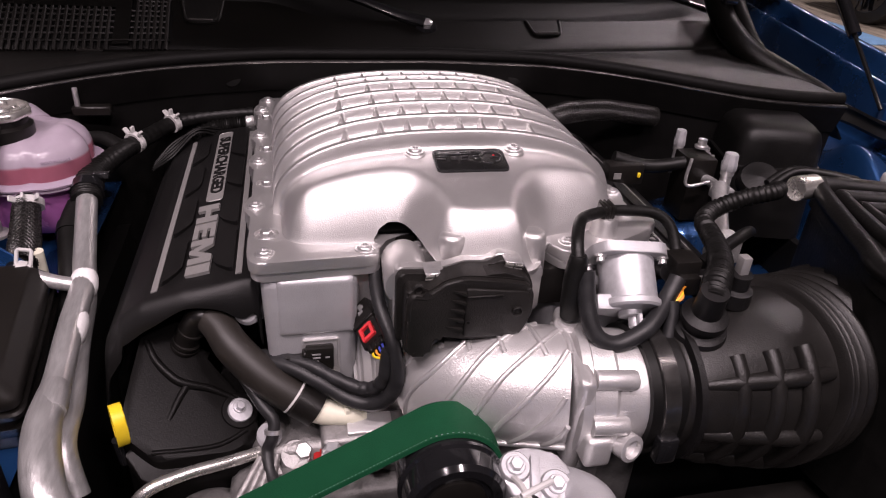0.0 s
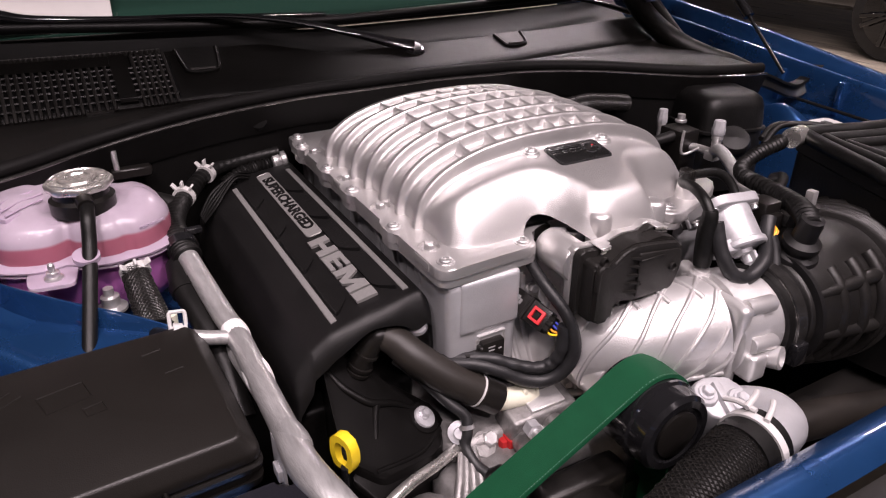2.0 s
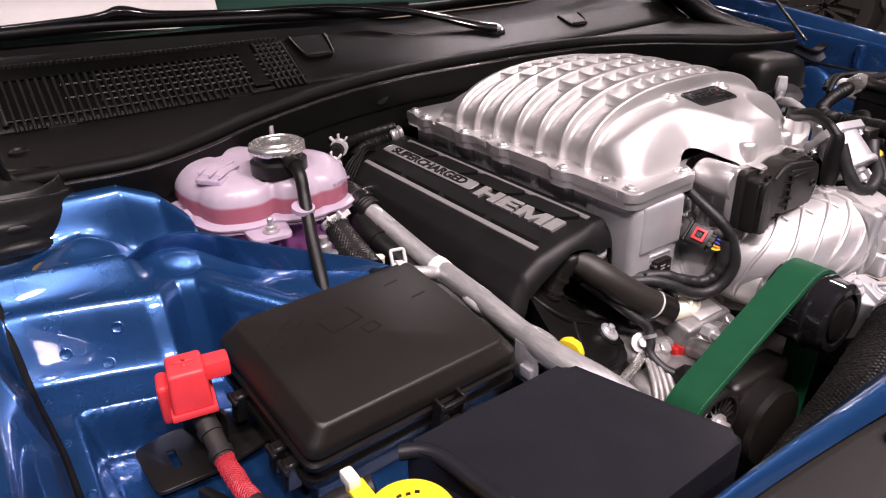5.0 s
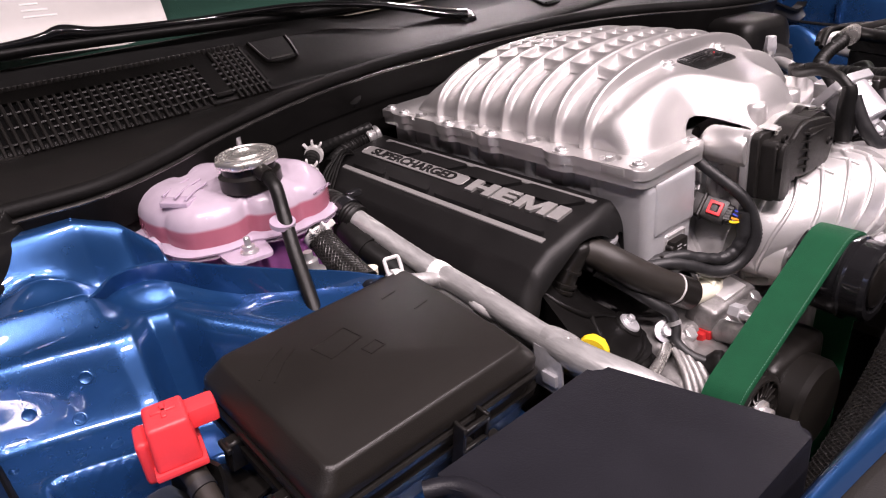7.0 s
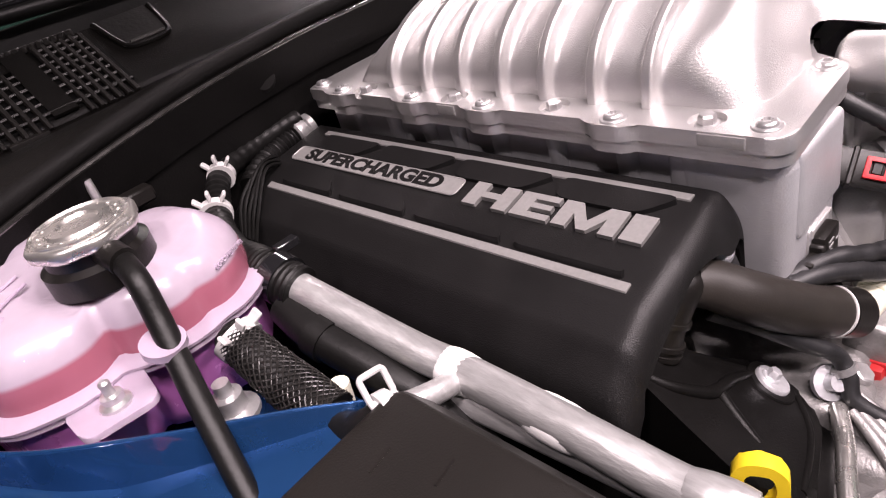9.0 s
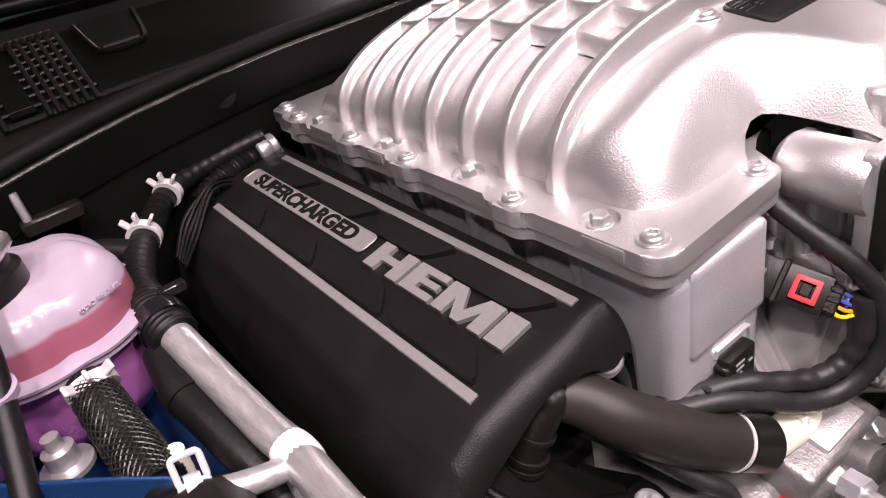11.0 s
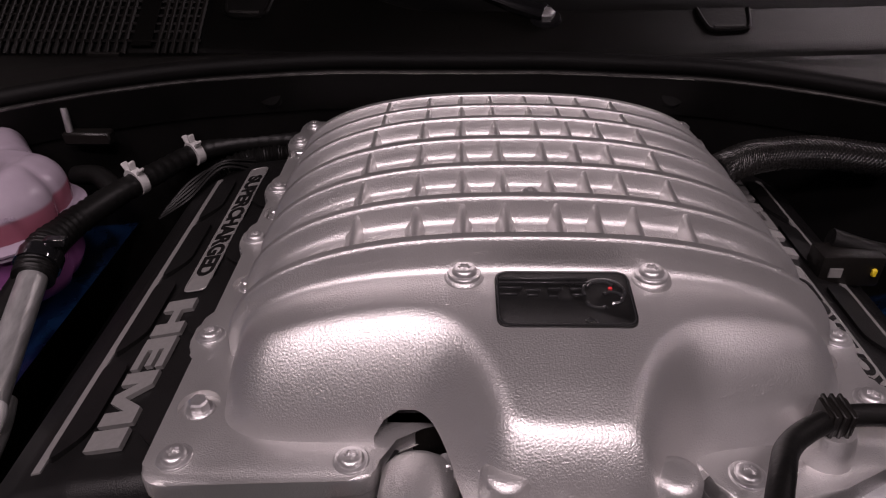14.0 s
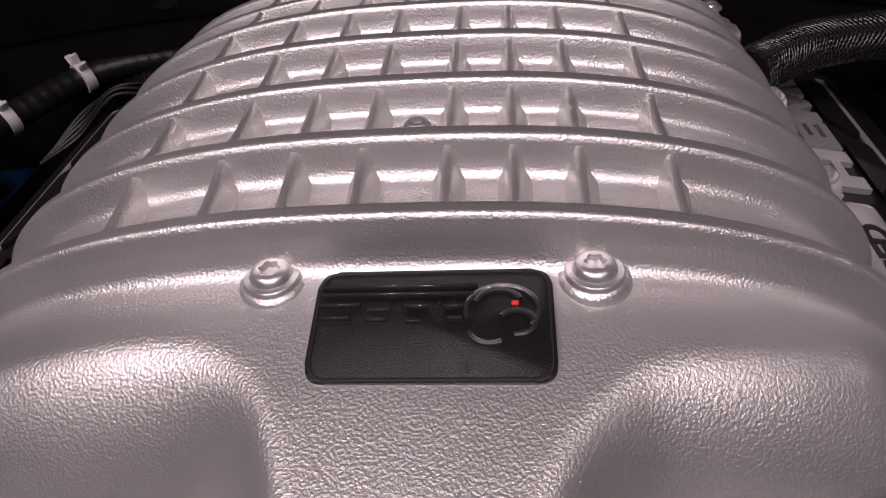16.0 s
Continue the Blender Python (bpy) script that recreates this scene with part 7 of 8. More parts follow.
CM = Matrix.Translation((-0.60, 0.765, 1.060)) @ Matrix.Rotation(radians(62), 4, "X") @ Matrix.Rotation(radians(-4), 4, "Z")
part("card", box(-0.25, 0.232, -0.10, 0.16, -0.002, 0.002, 0.0005, 1, CM), PAPER, card)
for k in range(9):
    part("print_bar", box(0.045, 0.088 - 0.010 * (k % 3), -0.045 + 0.009 * k, -0.0425 + 0.009 * k, 0.002, 0.0026, 0, 1, CM), WHITE, card, "white printed line")
part("title_bar", box(0.045, 0.095, 0.042, 0.0455, 0.002, 0.0026, 0, 1, CM), RED, card, "red printed line")
part("logo_bar", box(-0.030, 0.012, -0.086, -0.0825, 0.002, 0.0026, 0, 1, CM), WHITE, card, "white printed line")
part("logo_mark", box(0.014, 0.021, -0.087, -0.080, 0.002, 0.0026, 0, 1, CM), RED, card, "small red mark")
part("logo_bar", box(0.045, 0.070, -0.086, -0.081, 0.002, 0.0026, 0, 1, CM), WHITE, card, "white printed line")


# left inner fender: one pressed sheet
def flange_y(x):
    return float(np.interp(x, [-0.658, -0.636, -0.591, -0.551, -0.502, -0.462, -0.40], [0.230, 0.253, 0.249, 0.201, 0.168, 0.142, 0.10]))


def left_fender_z(x, y):
    yb = float(np.interp(x, [-0.80, -0.76, -0.705, -0.660, -0.645, -0.625, -0.608, -0.588, -0.54, -0.48, -0.40], [0.232, 0.226, 0.209, 0.193, 0.191, 0.212, 0.205, 0.175, 0.125, 0.095, 0.08]))
    zb = float(np.interp(x, [-0.80, -0.65, -0.60, -0.54, -0.40], [0.797, 0.797, 0.795, 0.778, 0.765]))
    left = 1 - smooth01(-0.665, -0.640, x)
    yr = float(np.interp(x, [-0.80, -0.755, -0.707, -0.658, -0.60], [0.258, 0.251, 0.243, 0.234, 0.226]))
    z = 0.690 + 0.047 * (1 - (1 - smooth01(yb - 0.112, yb - 0.097, y)) * smooth01(-0.746, -0.730, x))
    z += (zb - 0.737) * smooth01(yb - 0.054, yb - 0.003, y)
    z += (0.819 - zb) * left * smooth01(yb - 0.004, yr + 0.004, y) + 0.008 * (1 - left) * smooth01(yb, yb + 0.05, y)
    z += 0.0030 * left * math.exp(-((y - yr) / 0.008) ** 2)
    z -= 0.004 * left * smooth01(yr + 0.002, yr + 0.012, y)
    z += 0.016 * math.exp(-((x + 0.688) / 0.032) ** 2 - ((y - 0.282) / 0.020) ** 2)
    z -= 0.012 * math.exp(-((x + 0.650) / 0.030) ** 2 - ((y - 0.296) / 0.016) ** 2)
    ry = float(np.interp(x, [-0.72, -0.64, -0.604, -0.585, -0.56], [0.325, 0.325, 0.310, 0.270, 0.23]))
    rz = float(np.interp(x, [-0.72, -0.64, -0.604, -0.585, -0.56], [0.862, 0.860, 0.847, 0.832, 0.80]))
    behind = smooth01(flange_y(x) + 0.002, flange_y(x) + 0.012, y) if x > -0.655 else 1.0
    up = smooth01(ry - 0.034, ry - 0.002, y) * behind
    z += (rz - z) * up
    z -= 0.5 * max(0.0, y - ry - 0.010)
    z += (0.730 - z) * smooth01(-0.585, -0.560, x) * behind * smooth01(0.0, 0.012, y - flange_y(x))
    step = smooth01(-0.648, -0.630, x) * (1 - smooth01(-0.50, -0.46, x))
    z -= 0.050 * step * smooth01(yb - 0.12, yb - 0.10, y) * (1 - smooth01(yb - 0.038, yb - 0.018, y))
    seam = float(np.interp(y, [-0.05, 0.07, 0.22, 0.40], [-0.758, -0.762, -0.776, -0.788]))
    wall = 1 - smooth01(seam - 0.030, seam + 0.002, x)
    z = z + (max(z, 0.838) - z) * wall
    z += 0.016 * smooth01(0.036, 0.10, seam - x)
    z -= 0.016 * math.exp(-((x + 0.595) / 0.035) ** 2 - ((y - flange_y(x) + 0.022) / 0.014) ** 2)
    return z


def left_fender(u, v):
    x, y = -0.95 + 0.55 * u, -0.45 + 0.90 * v
    return Vector((x, y, left_fender_z(x, y)))


fl = tagged(part("inner_fender_left", grid(230, 330, left_fender), BLUE, angle=60), "metallic blue pressed inner fender and strut tower", "inner fender", kind="structure")
for x, y in ((-0.689, 0.179), (-0.736, 0.186), (-0.705, 0.168), (-0.716, 0.130), (-0.690, 0.124)):
    z = left_fender_z(x, y)
    nrm = Vector((left_fender_z(x - 0.002, y) - left_fender_z(x + 0.002, y), left_fender_z(x, y - 0.002) - left_fender_z(x, y + 0.002), 0.004)).normalized()
    d = thing("panel_dimple", (x, y, z), "round blue-painted dimple in the inner fender", "dimple", "panel dimples")
    part("dimple", lathe([(0.0060, -0.003), (0.0058, 0.0003), (0.0050, 0.0006), (0.0042, 0.0001), (0.0, 0.0001)], (x, y, z), nrm, 18), BLUE, d)
seal = thing("seam_sealer", (-0.77, 0.1, 0.74), "dark bead of seam sealer along the fender rail", "sealer")
SEAM = [(y, float(np.interp(y, [-0.05, 0.07, 0.22, 0.40], [-0.758, -0.762, -0.776, -0.788])) + 0.001) for y in np.linspace(-0.25, 0.25, 22)]
part("bead", tube([(x, y, left_fender_z(x, y) + 0.0005) for y, x in SEAM], 0.0032, 8, 3), SEALM, seal)
for k, (y, x) in enumerate(SEAM[2::3]):
    part("sealer_blob", lathe([(0.0, 0.0030), (0.0028, 0.0022), (0.0040, 0.0), (0.0040, -0.002)], (x + 0.006 + 0.003 * (k % 2), y, left_fender_z(x + 0.006 + 0.003 * (k % 2), y)), (0.4, 0, 1), 12), BLUE, seal)
for x, y in ((-0.735, 0.150), (-0.722, 0.146), (-0.708, 0.138), (-0.700, 0.130), (-0.694, 0.140), (-0.686, 0.131), (-0.728, 0.104), (-0.716, 0.099), (-0.690, 0.086), (-0.655, 0.290), (-0.640, 0.330), (-0.690, 0.300), (-0.625, 0.345), (-0.665, 0.206), (-0.672, 0.200)):
    d = thing("weld_spot", (x, y, left_fender_z(x, y)), "small blue-painted spot weld on the inner fender", "spot weld", "spot welds")
    part("spot", lathe([(0.0, 0.0014), (0.0012, 0.0011), (0.0020, 0.0), (0.0020, -0.001)], (x, y, left_fender_z(x, y)), (0, 0, 1), 10), BLUE, d)
slot = thing("tower_slot", (-0.724, 0.262, 0.81), "oval slot with worn brass-coloured edge", "slot")
part("slot", lathe([(0.016, -0.004), (0.016, 0.0008), (0.013, 0.0012), (0.012, -0.002), (0.0, -0.002)], (-0.724, 0.262, left_fender_z(-0.724, 0.262)), (0, 0, 1), 24), OLDBRASS, slot)
flg = thing("tower_flange", (-0.55, 0.24, 0.78), "raised blue sheet metal flange by the reservoir", "body panel")
FLP = [(-0.664, 0.228, 0.8165), (-0.650, 0.238, 0.819), (-0.630, 0.253, 0.8215), (-0.591, 0.248, 0.820), (-0.551, 0.203, 0.815), (-0.502, 0.168, 0.802), (-0.455, 0.138, 0.790), (-0.41, 0.112, 0.772)]
flc = curve_points(FLP, 8)
part("lip", tube(FLP, 0.0014, 8, 8), BLUE, flg, "rolled bright edge")
part("flange", grid(len(flc) - 1, 4, lambda u, v: flc[min(round(u * (len(flc) - 1)), len(flc) - 1)] + V(-0.002 * v, v * (0.008 - 0.018 * smooth01(0.35, 0.75, u)), -0.028 * v * smooth01(0, 0.18, u)), thick=0.0018), BLUE, flg, angle=60)
boot = thing("hood_strut_boot", (-0.76, 0.42, 0.80), "black rubber boot at the hood strut foot", "boot", "hood strut feet")


def boot_point(u, v):
    """A squat rubber form with folds, drawn in towards the strut."""
    a = 2 * math.pi * u
    r = (0.066 + 0.008 * math.cos(2 * a + 0.6) + 0.004 * math.cos(3 * a)) * (1 - 0.42 * v ** 1.6)
    z = 0.806 + 0.072 * (1 - (1 - v) ** 2.2) + 0.0045 * math.sin(3 * a + 9 * v) * math.sin(math.pi * v) + 0.003 * math.sin(22 * v + 2 * math.cos(a))
    return Vector((-0.750 + r * math.cos(a) + 0.012 * v, 0.368 + 1.25 * r * math.sin(a) - 0.006 * v, z))


part("boot", grid(72, 36, boot_point), RUBBER, boot, angle=80)
part("boot_crown", lathe([(0.040, -0.010), (0.036, -0.001), (0.028, 0.003), (0.014, 0.005), (0.009, 0.010), (0.0, 0.011)], (-0.738, 0.362, 0.874), (0.05, -0.1, 1), 24), RUBBER, boot, angle=70)
part("boot_foot", plate(rounded([(-0.830, 0.345), (-0.785, 0.278), (-0.728, 0.274), (-0.690, 0.305), (-0.680, 0.392), (-0.75, 0.44)], 0.02, 4), 0.798, 0.812, 0.005, 3), RUBBER, boot, angle=50)
for z, q in ((0.824, 0.056), (0.842, 0.050)):
    part("fold", tube([(-0.746 + q * math.cos(a), 0.366 + 1.25 * q * math.sin(a), z + 0.005 * math.sin(3 * a)) for a in np.linspace(-2.6, 0.9, 11)], [0.003, 0.0065, 0.008, 0.0065, 0.007, 0.003], 12, 4), RUBBER, boot, angle=80)
strutl = thing("hood_strut", (-0.765, 0.44, 0.86), "black gas hood strut", "strut", "hood struts")
part("rod", tube([(-0.734, 0.358, 0.875), (-0.758, 0.318, 1.02)], 0.0045, 12, 3), GLOSS, strutl)
part("cylinder", tube([(-0.758, 0.318, 1.02), (-0.79, 0.25, 1.30)], 0.010, 16, 3), GLOSS, strutl)


# right inner fender and outer rail
def right_fender(u, v):
    x = 0.46 + 0.50 * u
    y = -0.50 + 1.60 * v
    zi = 0.832 + 0.105 * max(y, -0.1)
    zo = 0.833 + 0.155 * y - 0.05 * max(0.0, y - 0.45)
    bow = 0.03 * max(0.0, y - 0.5) - 0.10 * max(0.0, 0.12 - y) ** 1.3
    q = x - bow
    z = 0.735 + 0.045 * smooth01(0.05, 0.16, y) + 0.010 * math.sin(6 * x + 5 * y)
    z += 0.05 * math.exp(-((x - 0.635) / 0.06) ** 2 - ((y - 0.262) / 0.06) ** 2)
    z -= 0.14 * (1 - smooth01(0.59, 0.64, x))
    z += (zi - z) * smooth01(0.748, 0.772, q)
    z -= 0.010 * math.exp(-((q - 0.787) / 0.006) ** 2)
    z += (zo - z) * smooth01(0.792, 0.814, q)
    z -= 0.6 * max(0.0, q - 0.822) ** 1.1 + 4.0 * max(0.0, q - 0.838)
    return Vector((x, y, z))


tagged(part("inner_fender_right", grid(200, 150, right_fender), BLUE, angle=60), "metallic blue right inner fender and fender rail", "inner fender", kind="structure")
strutr = thing("hood_strut", (0.718, 0.33, 0.85), "black gas hood strut", "strut", "hood struts")
part("rod", tube([(0.713, 0.325, 0.853), (0.713, 0.426, 0.943)], 0.0034, 12, 3), GLOSS, strutr)
part("cylinder", tube([(0.713, 0.424, 0.941), (0.715, 0.66, 1.15)], 0.010, 16, 3), GLOSS, strutr)
brk = thing("strut_bracket", (0.70, 0.31, 0.83), "black bracket under the hood strut", "bracket")
BRP = curve_points([(0.600, 0.338, 0.876), (0.655, 0.326, 0.860), (0.712, 0.318, 0.838), (0.742, 0.315, 0.833), (0.772, 0.313, 0.846), (0.800, 0.312, 0.866)], 6)
part("bracket", grid(len(BRP) - 1, 5, lambda u, v: BRP[round(u * (len(BRP) - 1))] + V(0, -0.010 * v + 0.006 * math.sin(v * 3.1), -0.026 * v), thick=0.005), RUBBER, brk, angle=60)
part("flange", grid(len(BRP) - 1, 2, lambda u, v: BRP[round(u * (len(BRP) - 1))] + V(0, 0.02 * (v - 0.5), 0.001), thick=0.004), RUBBER, brk, angle=60)
# wall web and cable along the fender
for y in (0.36, 0.235):
    w = thing("fender_web", (0.76, y, 0.80), "pressed blue web in the fender wall", "body panel", "fender webs")
    part("web", box(0.752, 0.778, y - 0.006, y + 0.006, 0.790, 0.850, 0.003, 2), BLUE, w)
cabr = thing("release_cable", (0.72, 0.2, 0.80), "thin black cable along the fender", "cable")
part("cable", tube([(0.735, 0.300, 0.808), (0.742, 0.24, 0.803), (0.742, 0.18, 0.800), (0.730, 0.09, 0.800)], 0.0032, 8, 8), RUBBER, cabr)
pil = thing("cowl_end_cap", (0.56, 0.45, 0.90), "moulded black rubber cowl end by the hood hinge", "trim")
part("ridge", tube([(0.628, 0.330, 0.868), (0.615, 0.368, 0.876), (0.585, 0.410, 0.886), (0.556, 0.455, 0.905), (0.543, 0.505, 0.932), (0.545, 0.555, 0.962), (0.552, 0.610, 1.00)], [0.010, 0.014, 0.018, 0.020, 0.020, 0.020, 0.018], 16, 8), COWL, pil)
part("fold", tube([(0.575, 0.440, 0.900), (0.568, 0.490, 0.935), (0.572, 0.540, 0.965), (0.585, 0.60, 1.0)], [0.006, 0.010, 0.012, 0.012], 12, 7), RUBBER, pil)
part("skirt", grid(20, 4, lambda u, v: Vector((0.622 - 0.075 * u + 0.05 * v, 0.335 + 0.24 * u, 0.864 + 0.095 * u * u - 0.06 * v)), thick=0.004), RUBBER, pil, angle=60)
hinge = thing("hinge_assembly", (0.56, 0.58, 0.98), "black hood hinge with bolts", "hinge")
part("arm", box(0.535, 0.560, 0.52, 0.60, 0.965, 0.985, 0.004, 2), GLOSS, hinge)
part("bolt", lathe([(0.009, 0), (0.009, 0.004), (0.006, 0.005), (0.006, 0.010)], (0.548, 0.535, 0.985), (0, 0, 1), 6), STEEL, hinge)

front = tagged(part("front_crossmember", grid(60, 10, lambda u, v: Vector((-0.75 + 1.5 * u, -0.268 - 0.006 * (2 * u - 1) ** 2 - v * (0.016 + 0.025 * smooth01(0.22, 0.5, u)), 0.752 + 0.012 * math.sin(v * math.pi)))), BLUE, angle=60), "blue painted front crossmember edge", "crossmember", kind="structure")
tagged(part("crossmember_wall", grid(40, 4, lambda u, v: Vector((-0.75 + 1.5 * u, -0.2685 - 0.006 * (2 * u - 1) ** 2 + 0.012 * v, 0.752 - 0.13 * v))), BLUE, angle=60), "blue front crossmember wall", "crossmember", kind="structure")
tagged(part("radiator_shroud_panel", grid(40, 14, lambda u, v: Vector((-0.75 + 1.5 * u, -0.272 - 0.006 * (2 * u - 1) ** 2 - (0.005 + 0.036 * smooth01(0.22, 0.5, u)) - 0.40 * v, 0.755 - 0.010 * (1 - smooth01(0, 0.04, v)) - 0.02 * v)), thick=0.003), GREYP, angle=60), "dark grey grained plastic radiator panel", "panel", kind="structure")
clipt = thing("panel_clip", (-0.24, -0.325, 0.755), "round grey push clip in the radiator panel", "clip")
part("clip", lathe([(0.0145, -0.002), (0.0145, 0.002), (0.013, 0.004), (0.0115, 0.0015), (0.008, 0.001), (0.0, 0.001)], (-0.240, -0.322, 0.754), (0, 0, 1), 28), GREYP, clipt)

shroud = thing("fan_shroud", (0.22, -0.2, 0.6), "black moulded radiator fan shroud", "fan shroud")
part("panel", box(0.02, 0.62, -0.262, -0.245, 0.45, 0.70, 0.006, 2), GREYP, shroud)
for k in range(6):
    part("rib", box(0.10 + 0.07 * k, 0.108 + 0.07 * k, -0.245, -0.232, 0.46, 0.69, 0.003, 2), GREYP, shroud)
part("lower_tray", box(0.06, 0.40, -0.245, -0.11, 0.585, 0.60, 0.006, 2), GREYP, shroud)
low = thing("lower_hose", (0.2, -0.18, 0.62), "dark lower coolant hose beneath the intake", "hose")
part("hose", tube([(0.07, -0.15, 0.640), (0.13, -0.175, 0.645), (0.21, -0.185, 0.635), (0.30, -0.20, 0.62)], 0.021, 20, 8), HOSE, low)

# ---- right-hand side of the bay ----
air = thing("air_box", (0.5, -0.1, 0.70), "black air cleaner box with ridged lid", "air box")
AO = rounded([(0.403, 0.070), (0.335, -0.115), (0.36, -0.24), (0.66, -0.24), (0.66, -0.02), (0.56, 0.02)], 0.02, 4)
part("body", plate(AO, 0.62, 0.835, 0.004), RUBBER, air)
part("lid", plate([(0.5 + (x - 0.5) * 1.015, -0.1 + (y + 0.1) * 1.02) for x, y in AO], 0.837, 0.858, 0.006, 3), RUBBER, air)
for d, r in ((0.0, 0.0095), (0.028, 0.008), (0.052, 0.007)):
    part("rim", tube([(0.62, 0.012 - d, 0.862), (0.50, 0.030 - d, 0.862), (0.415, 0.056 - d * 1.1, 0.862), (0.392 + d * 0.3, 0.045 - d, 0.862), (0.352 + d, -0.070 - d * 0.3, 0.860), (0.340 + d, -0.115, 0.858), (0.362 + d, -0.235 + d * 0.5, 0.855)], r, 12, 8), RUBBER, air, angle=80)
for k in range(7):
    part("side_rib", tube([(0.398 - 0.0085 * k, 0.045 - 0.026 * k, 0.838), (0.396 - 0.0085 * k, 0.042 - 0.026 * k, 0.74)], 0.0035, 8, 3), RUBBER, air)
ecu = thing("brake_booster_cover", (0.44, 0.28, 0.75), "black plastic box against the firewall", "box")
BX = Matrix.Translation((0.500, 0.289, 0.700)) @ Matrix.Rotation(radians(-14), 4, "Z")
part("box", ring_loft([(0.064, 0.066, 0.0, 0.024), (0.060, 0.062, 0.120, 0.024), (0.058, 0.060, 0.140, 0.024), (0.054, 0.056, 0.152, 0.022), (0.046, 0.048, 0.159, 0.020), (0.034, 0.036, 0.161, 0.018)], BX), RUBBER, ecu, angle=60)
part("seam", ring_loft([(0.062, 0.064, 0.100, 0.024), (0.0645, 0.0665, 0.101, 0.024), (0.0645, 0.0665, 0.105, 0.024), (0.061, 0.063, 0.106, 0.024)], BX), RUBBER, ecu)
part("round_cap", lathe([(0.024, 0.0), (0.026, 0.004), (0.026, 0.016), (0.022, 0.022), (0.0, 0.024)], (0.428, 0.190, 0.800), (-0.35, -0.5, 0.8), 32), RUBBER, ecu, "round black cap")


def service_port(x, y, z, r):
    s = thing("service_port", (x, y, z - 0.05), "aluminium air conditioning service port with cap", "service port", "service ports")
    part("cap", lathe([(r * 0.94, 0), (r, 0.001), (r, 0.009), (r * 0.92, 0.011), (r * 0.86, 0.020), (r * 0.80, 0.0215), (0.0, 0.022)], (x, y, z - 0.022), (0, 0, 1), 8), ZINC, s)
    part("neck", lathe([(r * 0.7, -0.026), (r * 0.7, -0.006), (r * 0.85, -0.006), (r * 0.85, 0.0)], (x, y, z - 0.022), (0, 0, 1), 18), PIPE, s)
    part("base", box(x - r * 1.3, x + r * 1.3, y - 0.009, y + 0.009, z - 0.060, z - 0.046, 0.003, 2), PIPE, s)


service_port(0.360, 0.163, 0.858, 0.0098)
service_port(0.348, 0.262, 0.852, 0.0080)
acl = thing("refrigerant_line", (0.3, 0.1, 0.8), "bent aluminium air conditioning line", "pipe", "refrigerant lines")
part("pipe", tube([(0.360, 0.163, 0.81), (0.335, 0.135, 0.825), (0.315, 0.10, 0.822), (0.295, 0.055, 0.805), (0.29, 0.03, 0.79)], 0.0085, 16, 8), PIPE, acl)
part("pipe", tube([(0.348, 0.262, 0.80), (0.358, 0.235, 0.800), (0.368, 0.205, 0.802), (0.362, 0.170, 0.806)], 0.0065, 14, 8), PIPE, acl)
part("clamp_block", box(0.275, 0.305, 0.03, 0.055, 0.785, 0.815, 0.003, 2), PIPE, acl)
brkt = thing("wiring_bracket", (0.32, 0.19, 0.83), "small steel bracket with screw", "bracket")
part("plate", box(0.385, 0.405, 0.258, 0.262, 0.790, 0.815, 0.001, 1), STEEL, brkt)
part("screw", lathe([(0.007, 0), (0.007, 0.003), (0.0045, 0.004), (0.0045, 0.010)], (0.397, 0.269, 0.812), (0, 0, 1), 12), STEEL, brkt)
rh = thing("air_hose", (0.17, -0.1, 0.84), "corrugated black breather hose into the duct", "hose")
part("hose", tube([(0.166, -0.124, 0.850), (0.180, -0.105, 0.856), (0.203, -0.074, 0.852), (0.225, -0.035, 0.846), (0.240, 0.005, 0.842)], [0.0115, 0.0115, 0.0108, 0.0100, 0.0096], 18, 24, ripple=(22, 0.0008)), RUBBER, rh)
part("hose_tail", tube([(0.240, 0.005, 0.842), (0.248, 0.028, 0.842), (0.268, 0.043, 0.846), (0.300, 0.047, 0.855), (0.335, 0.046, 0.862), (0.352, 0.060, 0.858)], [0.0096, 0.0092, 0.009, 0.009, 0.009, 0.009], 16, 20, ripple=(30, 0.0007)), RUBBER, rh)
part("foil_band", tube([(0.366, 0.052, 0.862), (0.392, 0.056, 0.862)], 0.0135, 16, 3), CHROME, rh, "silver foil tape")
bh = thing("brake_hose", (0.3, 0.3, 0.83), "braided black hose crossing to the firewall", "hose")
part("hose", tube([(0.165, 0.300, 0.852), (0.21, 0.335, 0.852), (0.28, 0.355, 0.848), (0.36, 0.36, 0.835)], 0.014, 18, 8), RUBBER, bh)
part("weave", braid([(0.165, 0.300, 0.852), (0.21, 0.335, 0.852), (0.28, 0.355, 0.848), (0.36, 0.36, 0.835)], 0.0144, 16, 4.0, 0.0009), BRAID, bh, "woven plastic strands", kind="stuff")
for pts, r in (([(0.30, 0.02, 0.83), (0.26, -0.02, 0.85), (0.20, -0.05, 0.84)], 0.006), ([(0.19, 0.03, 0.79), (0.22, -0.02, 0.80), (0.22, -0.06, 0.82)], 0.007), ([(0.362, 0.092, 0.850), (0.395, 0.100, 0.862), (0.430, 0.086, 0.862), (0.455, 0.066, 0.862)], 0.0045), ([(0.358, 0.084, 0.846), (0.392, 0.090, 0.864), (0.425, 0.076, 0.866), (0.450, 0.058, 0.864)], 0.0045), ([(0.25, 0.25, 0.82), (0.30, 0.24, 0.81), (0.36, 0.23, 0.82)], 0.009)):
    h = thing("side_hose", pts[0], "thin black hose in the bay", "hose", "side hoses")
    part("hose", tube(pts, r, 12, 8), RUBBER, h)
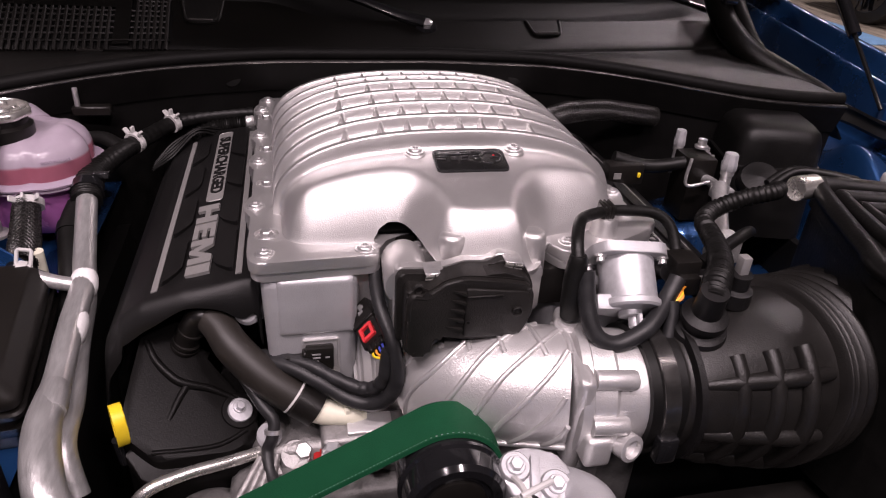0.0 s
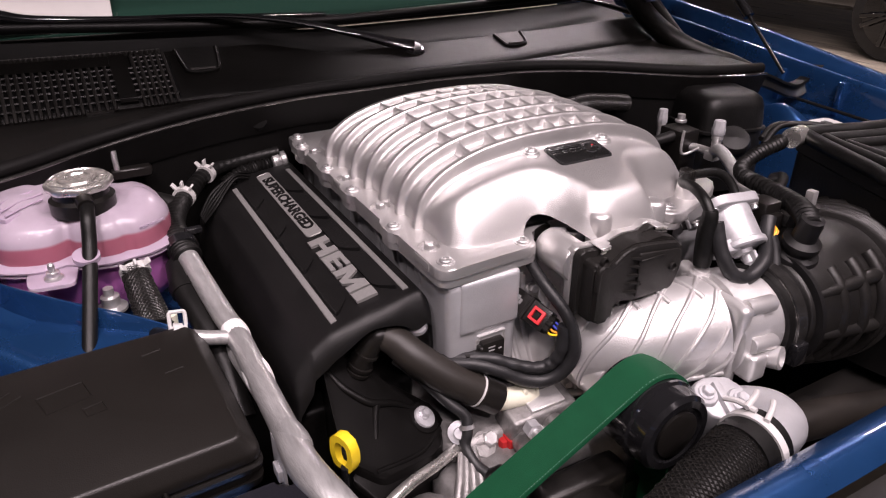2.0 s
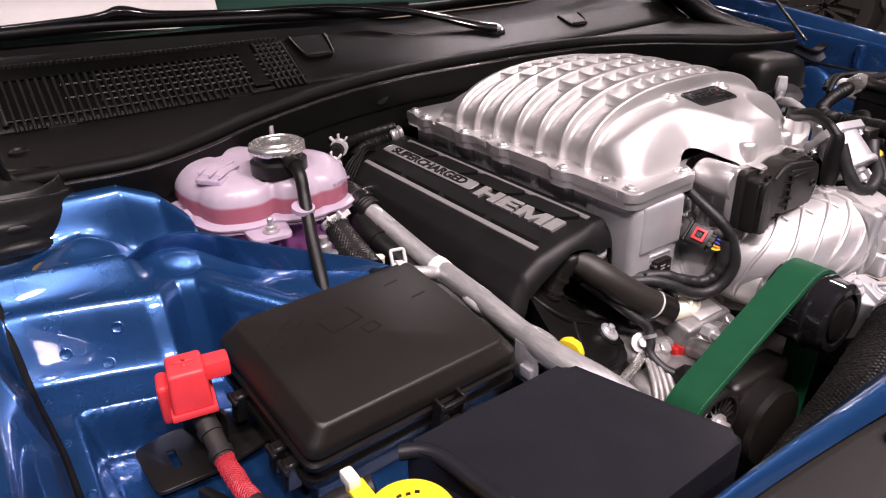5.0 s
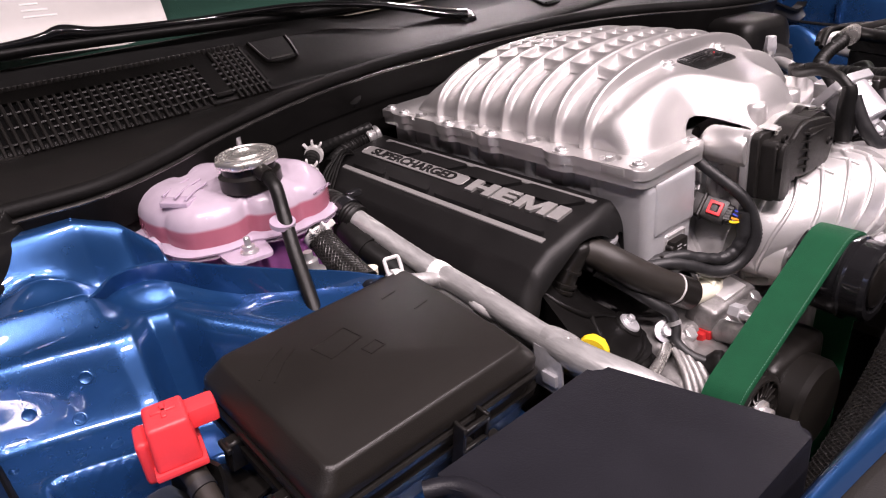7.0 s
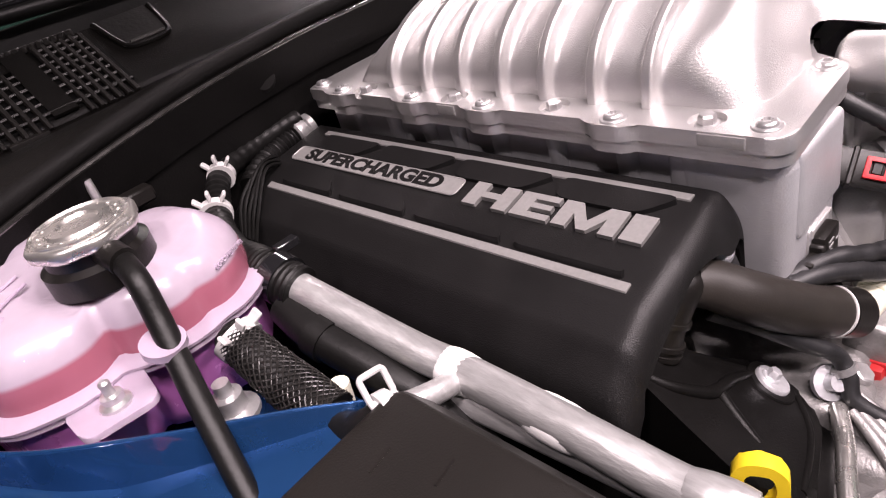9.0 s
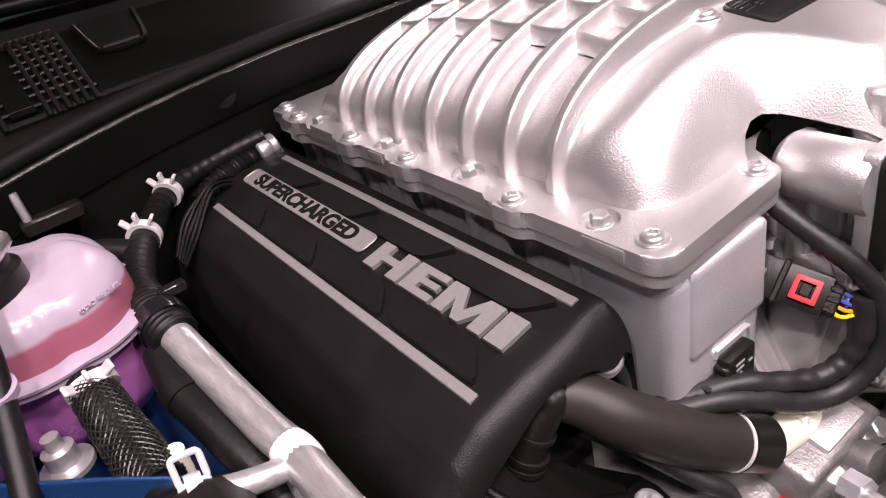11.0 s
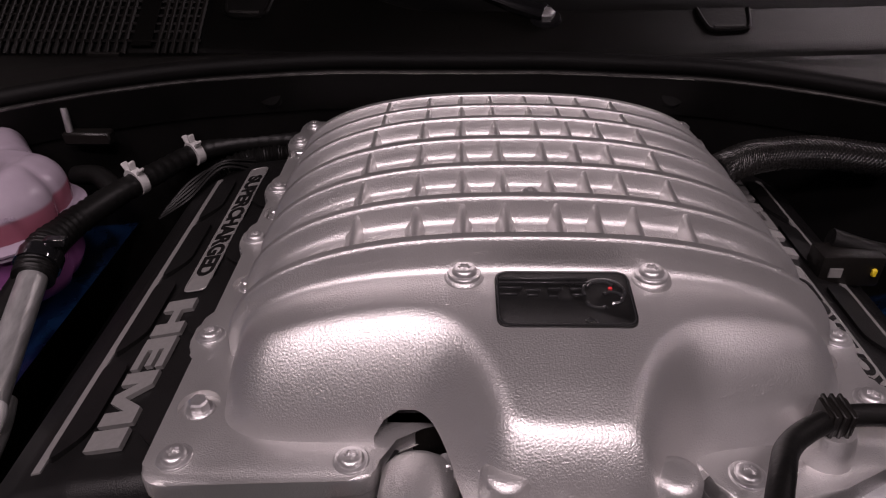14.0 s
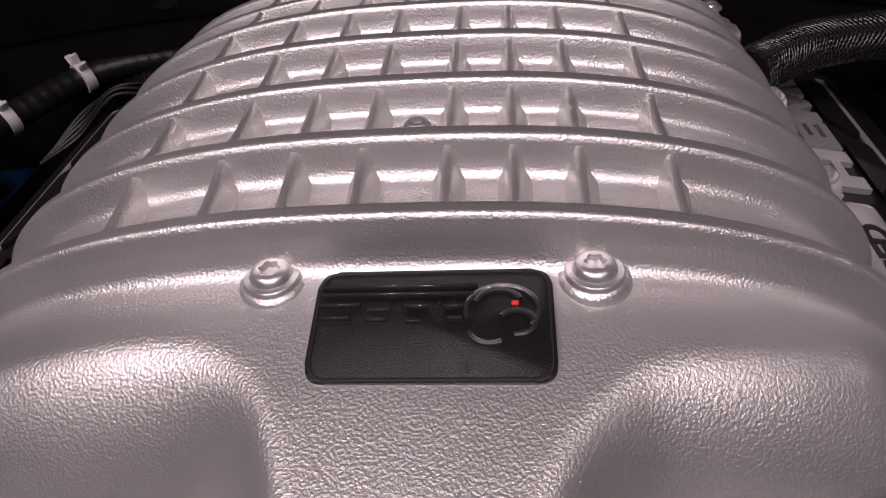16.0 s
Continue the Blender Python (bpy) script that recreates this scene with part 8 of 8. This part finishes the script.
res2 = thing("washer_bottle", (0.66, 0.15, 0.77), "white plastic bottle beside the strut tower", "bottle")
part("bottle", box(-0.026, 0.026, -0.062, 0.062, 0.768, 0.806, 0.012, 3, Matrix.Translation((0.655, 0.150, 0)) @ Matrix.Rotation(radians(-8), 4, "Z")), WHITE, res2)
part("bottle_foot", box(0.655, 0.705, 0.075, 0.125, 0.770, 0.800, 0.012, 3), WHITE, res2)
part("clip", box(0.640, 0.652, 0.170, 0.186, 0.804, 0.809, 0.001, 1), SATIN, res2)
sen2 = thing("cam_sensor", (0.235, 0.2, 0.83), "black sensor with a pale label", "sensor")
part("body", box(0.235, 0.285, 0.225, 0.25, 0.79, 0.818, 0.004, 2), SATIN, sen2)
part("label", box(0.242, 0.252, 0.2238, 0.2252, 0.800, 0.808, 0, 1), DECAL, sen2)
part("yellow_lock", box(0.275, 0.279, 0.2225, 0.228, 0.801, 0.808, 0.001, 1), YELLOW, sen2)

block2 = thing("brake_valve_block", (0.375, 0.25, 0.80), "black valve block with a steel bracket between the service ports", "valve block")
part("body", box(0.342, 0.380, 0.212, 0.258, 0.740, 0.828, 0.004, 2), SATIN, block2)
part("bracket", tube([(0.334, 0.203, 0.835), (0.330, 0.200, 0.805), (0.338, 0.196, 0.800), (0.366, 0.196, 0.806)], 0.0022, 8, 3), STEEL, block2, "bent steel bracket")
part("bolt", lathe([(0.009, 0), (0.009, 0.003), (0.006, 0.004), (0.006, 0.012)], (0.372, 0.246, 0.832), (0, 0, 1), 16), STEEL, block2, "steel bolt")
tagged(part("strut_tower_right", lathe([(0.080, 0.42), (0.074, 0.67), (0.062, 0.720), (0.042, 0.736), (0.0, 0.740)], (0.375, 0.255, 0), (0, 0, 1), 48), BLUE), "metallic blue right strut tower in shade", "strut tower", kind="structure")
# floor of the bay, added so that no daylight comes up
tagged(part("bay_floor", box(-0.85, 0.85, -0.6, 0.6, 0.30, 0.33, 0.0), RUBBER), "dark panel added to block light from under the bay", "undertray", kind="structure")
# added walls that keep the bright showroom floor from showing through gaps
tagged(part("left_bay_wall", box(-0.42, -0.40, -0.27, 0.45, 0.33, 0.66, 0.004), RUBBER), "dark wall added to close bright gaps in the bay", "wall", kind="structure")
tagged(part("right_bay_wall", box(0.530, 0.545, 0.06, 0.45, 0.33, 0.70, 0.004), RUBBER), "dark wall added to close bright gaps in the bay", "wall", kind="structure")
hood = tagged(part("hood", grid(20, 12, lambda u, v: Vector((-0.82 + 1.64 * u, 0.60 - 0.78 * v - 0.05 * math.sin(u * math.pi), 1.16 + 0.86 * v)), thick=0.02), HOODM), "raised hood seen only as reflection", "hood", kind="structure")

# ---- showroom ----
tagged(part("floor", grid(40, 40, lambda u, v: Vector((-9 + 20 * u, -9 + 20 * v, 0.0))), FLOORM), "pale glossy showroom floor", "floor", kind="structure")
tagged(part("ceiling", box(-9, 11, -9, 11, 5.0, 5.1, 0), CEILM), "dark showroom ceiling", "ceiling", kind="structure")
for n, b in (("wall_north", (-9, 11, 11, 11.1)), ("wall_south", (-9, 11, -9.1, -9)), ("wall_east", (11, 11.1, -9, 11)), ("wall_west", (-9.1, -9, -9, 11))):
    tagged(part(n, box(b[0], b[1], b[2], b[3], 0, 5, 0), WALLM), "plain grey showroom wall", "wall", kind="structure")
car = thing("parked_car", (5.9, 3.8, 0), "dark parked car beyond, with black alloy wheels", "car")
part("body", box(5.05, 6.9, 1.5, 6.1, 0.30, 1.4, 0.15, 3), GLOSS, car)
for y in (2.5, 5.15):
    w = part("wheel", lathe([(0.24, 0), (0.34, 0.01), (0.35, 0.04), (0.35, 0.2)], (5.0, y, 0.35), (1, 0, 0), 40), TYRE, car, "black tyre")
    part("rim", lathe([(0.235, 0), (0.25, 0.0), (0.25, 0.02), (0.22, 0.03), (0.21, 0.12)], (4.995, y, 0.35), (1, 0, 0), 40), GLOSS, w, "gloss black alloy rim")
    for k in range(5):
        for da in (-0.16, 0.16):
            part("spoke", box(0.03, 0.235, -0.017, 0.017, -0.05, -0.02, 0.006, 1, Matrix.Translation((4.975, y, 0.35)) @ Matrix.Rotation(radians(90), 4, "Y") @ Matrix.Rotation(2 * math.pi * k / 5 + da, 4, "Z")), GLOSS, w)
    part("hub", lathe([(0.06, 0), (0.06, 0.03), (0.045, 0.04)], (5.03, y, 0.35), (-1, 0, 0), 24), GLOSS, w)
mat_t = thing("floor_mat", (3.4, 3.6, 0), "light blue floor marking", "floor mat")
part("mat", box(4.1, 4.7, 4.3, 5.6, 0.001, 0.012, 0.002, 1), BLUETAPE, mat_t)
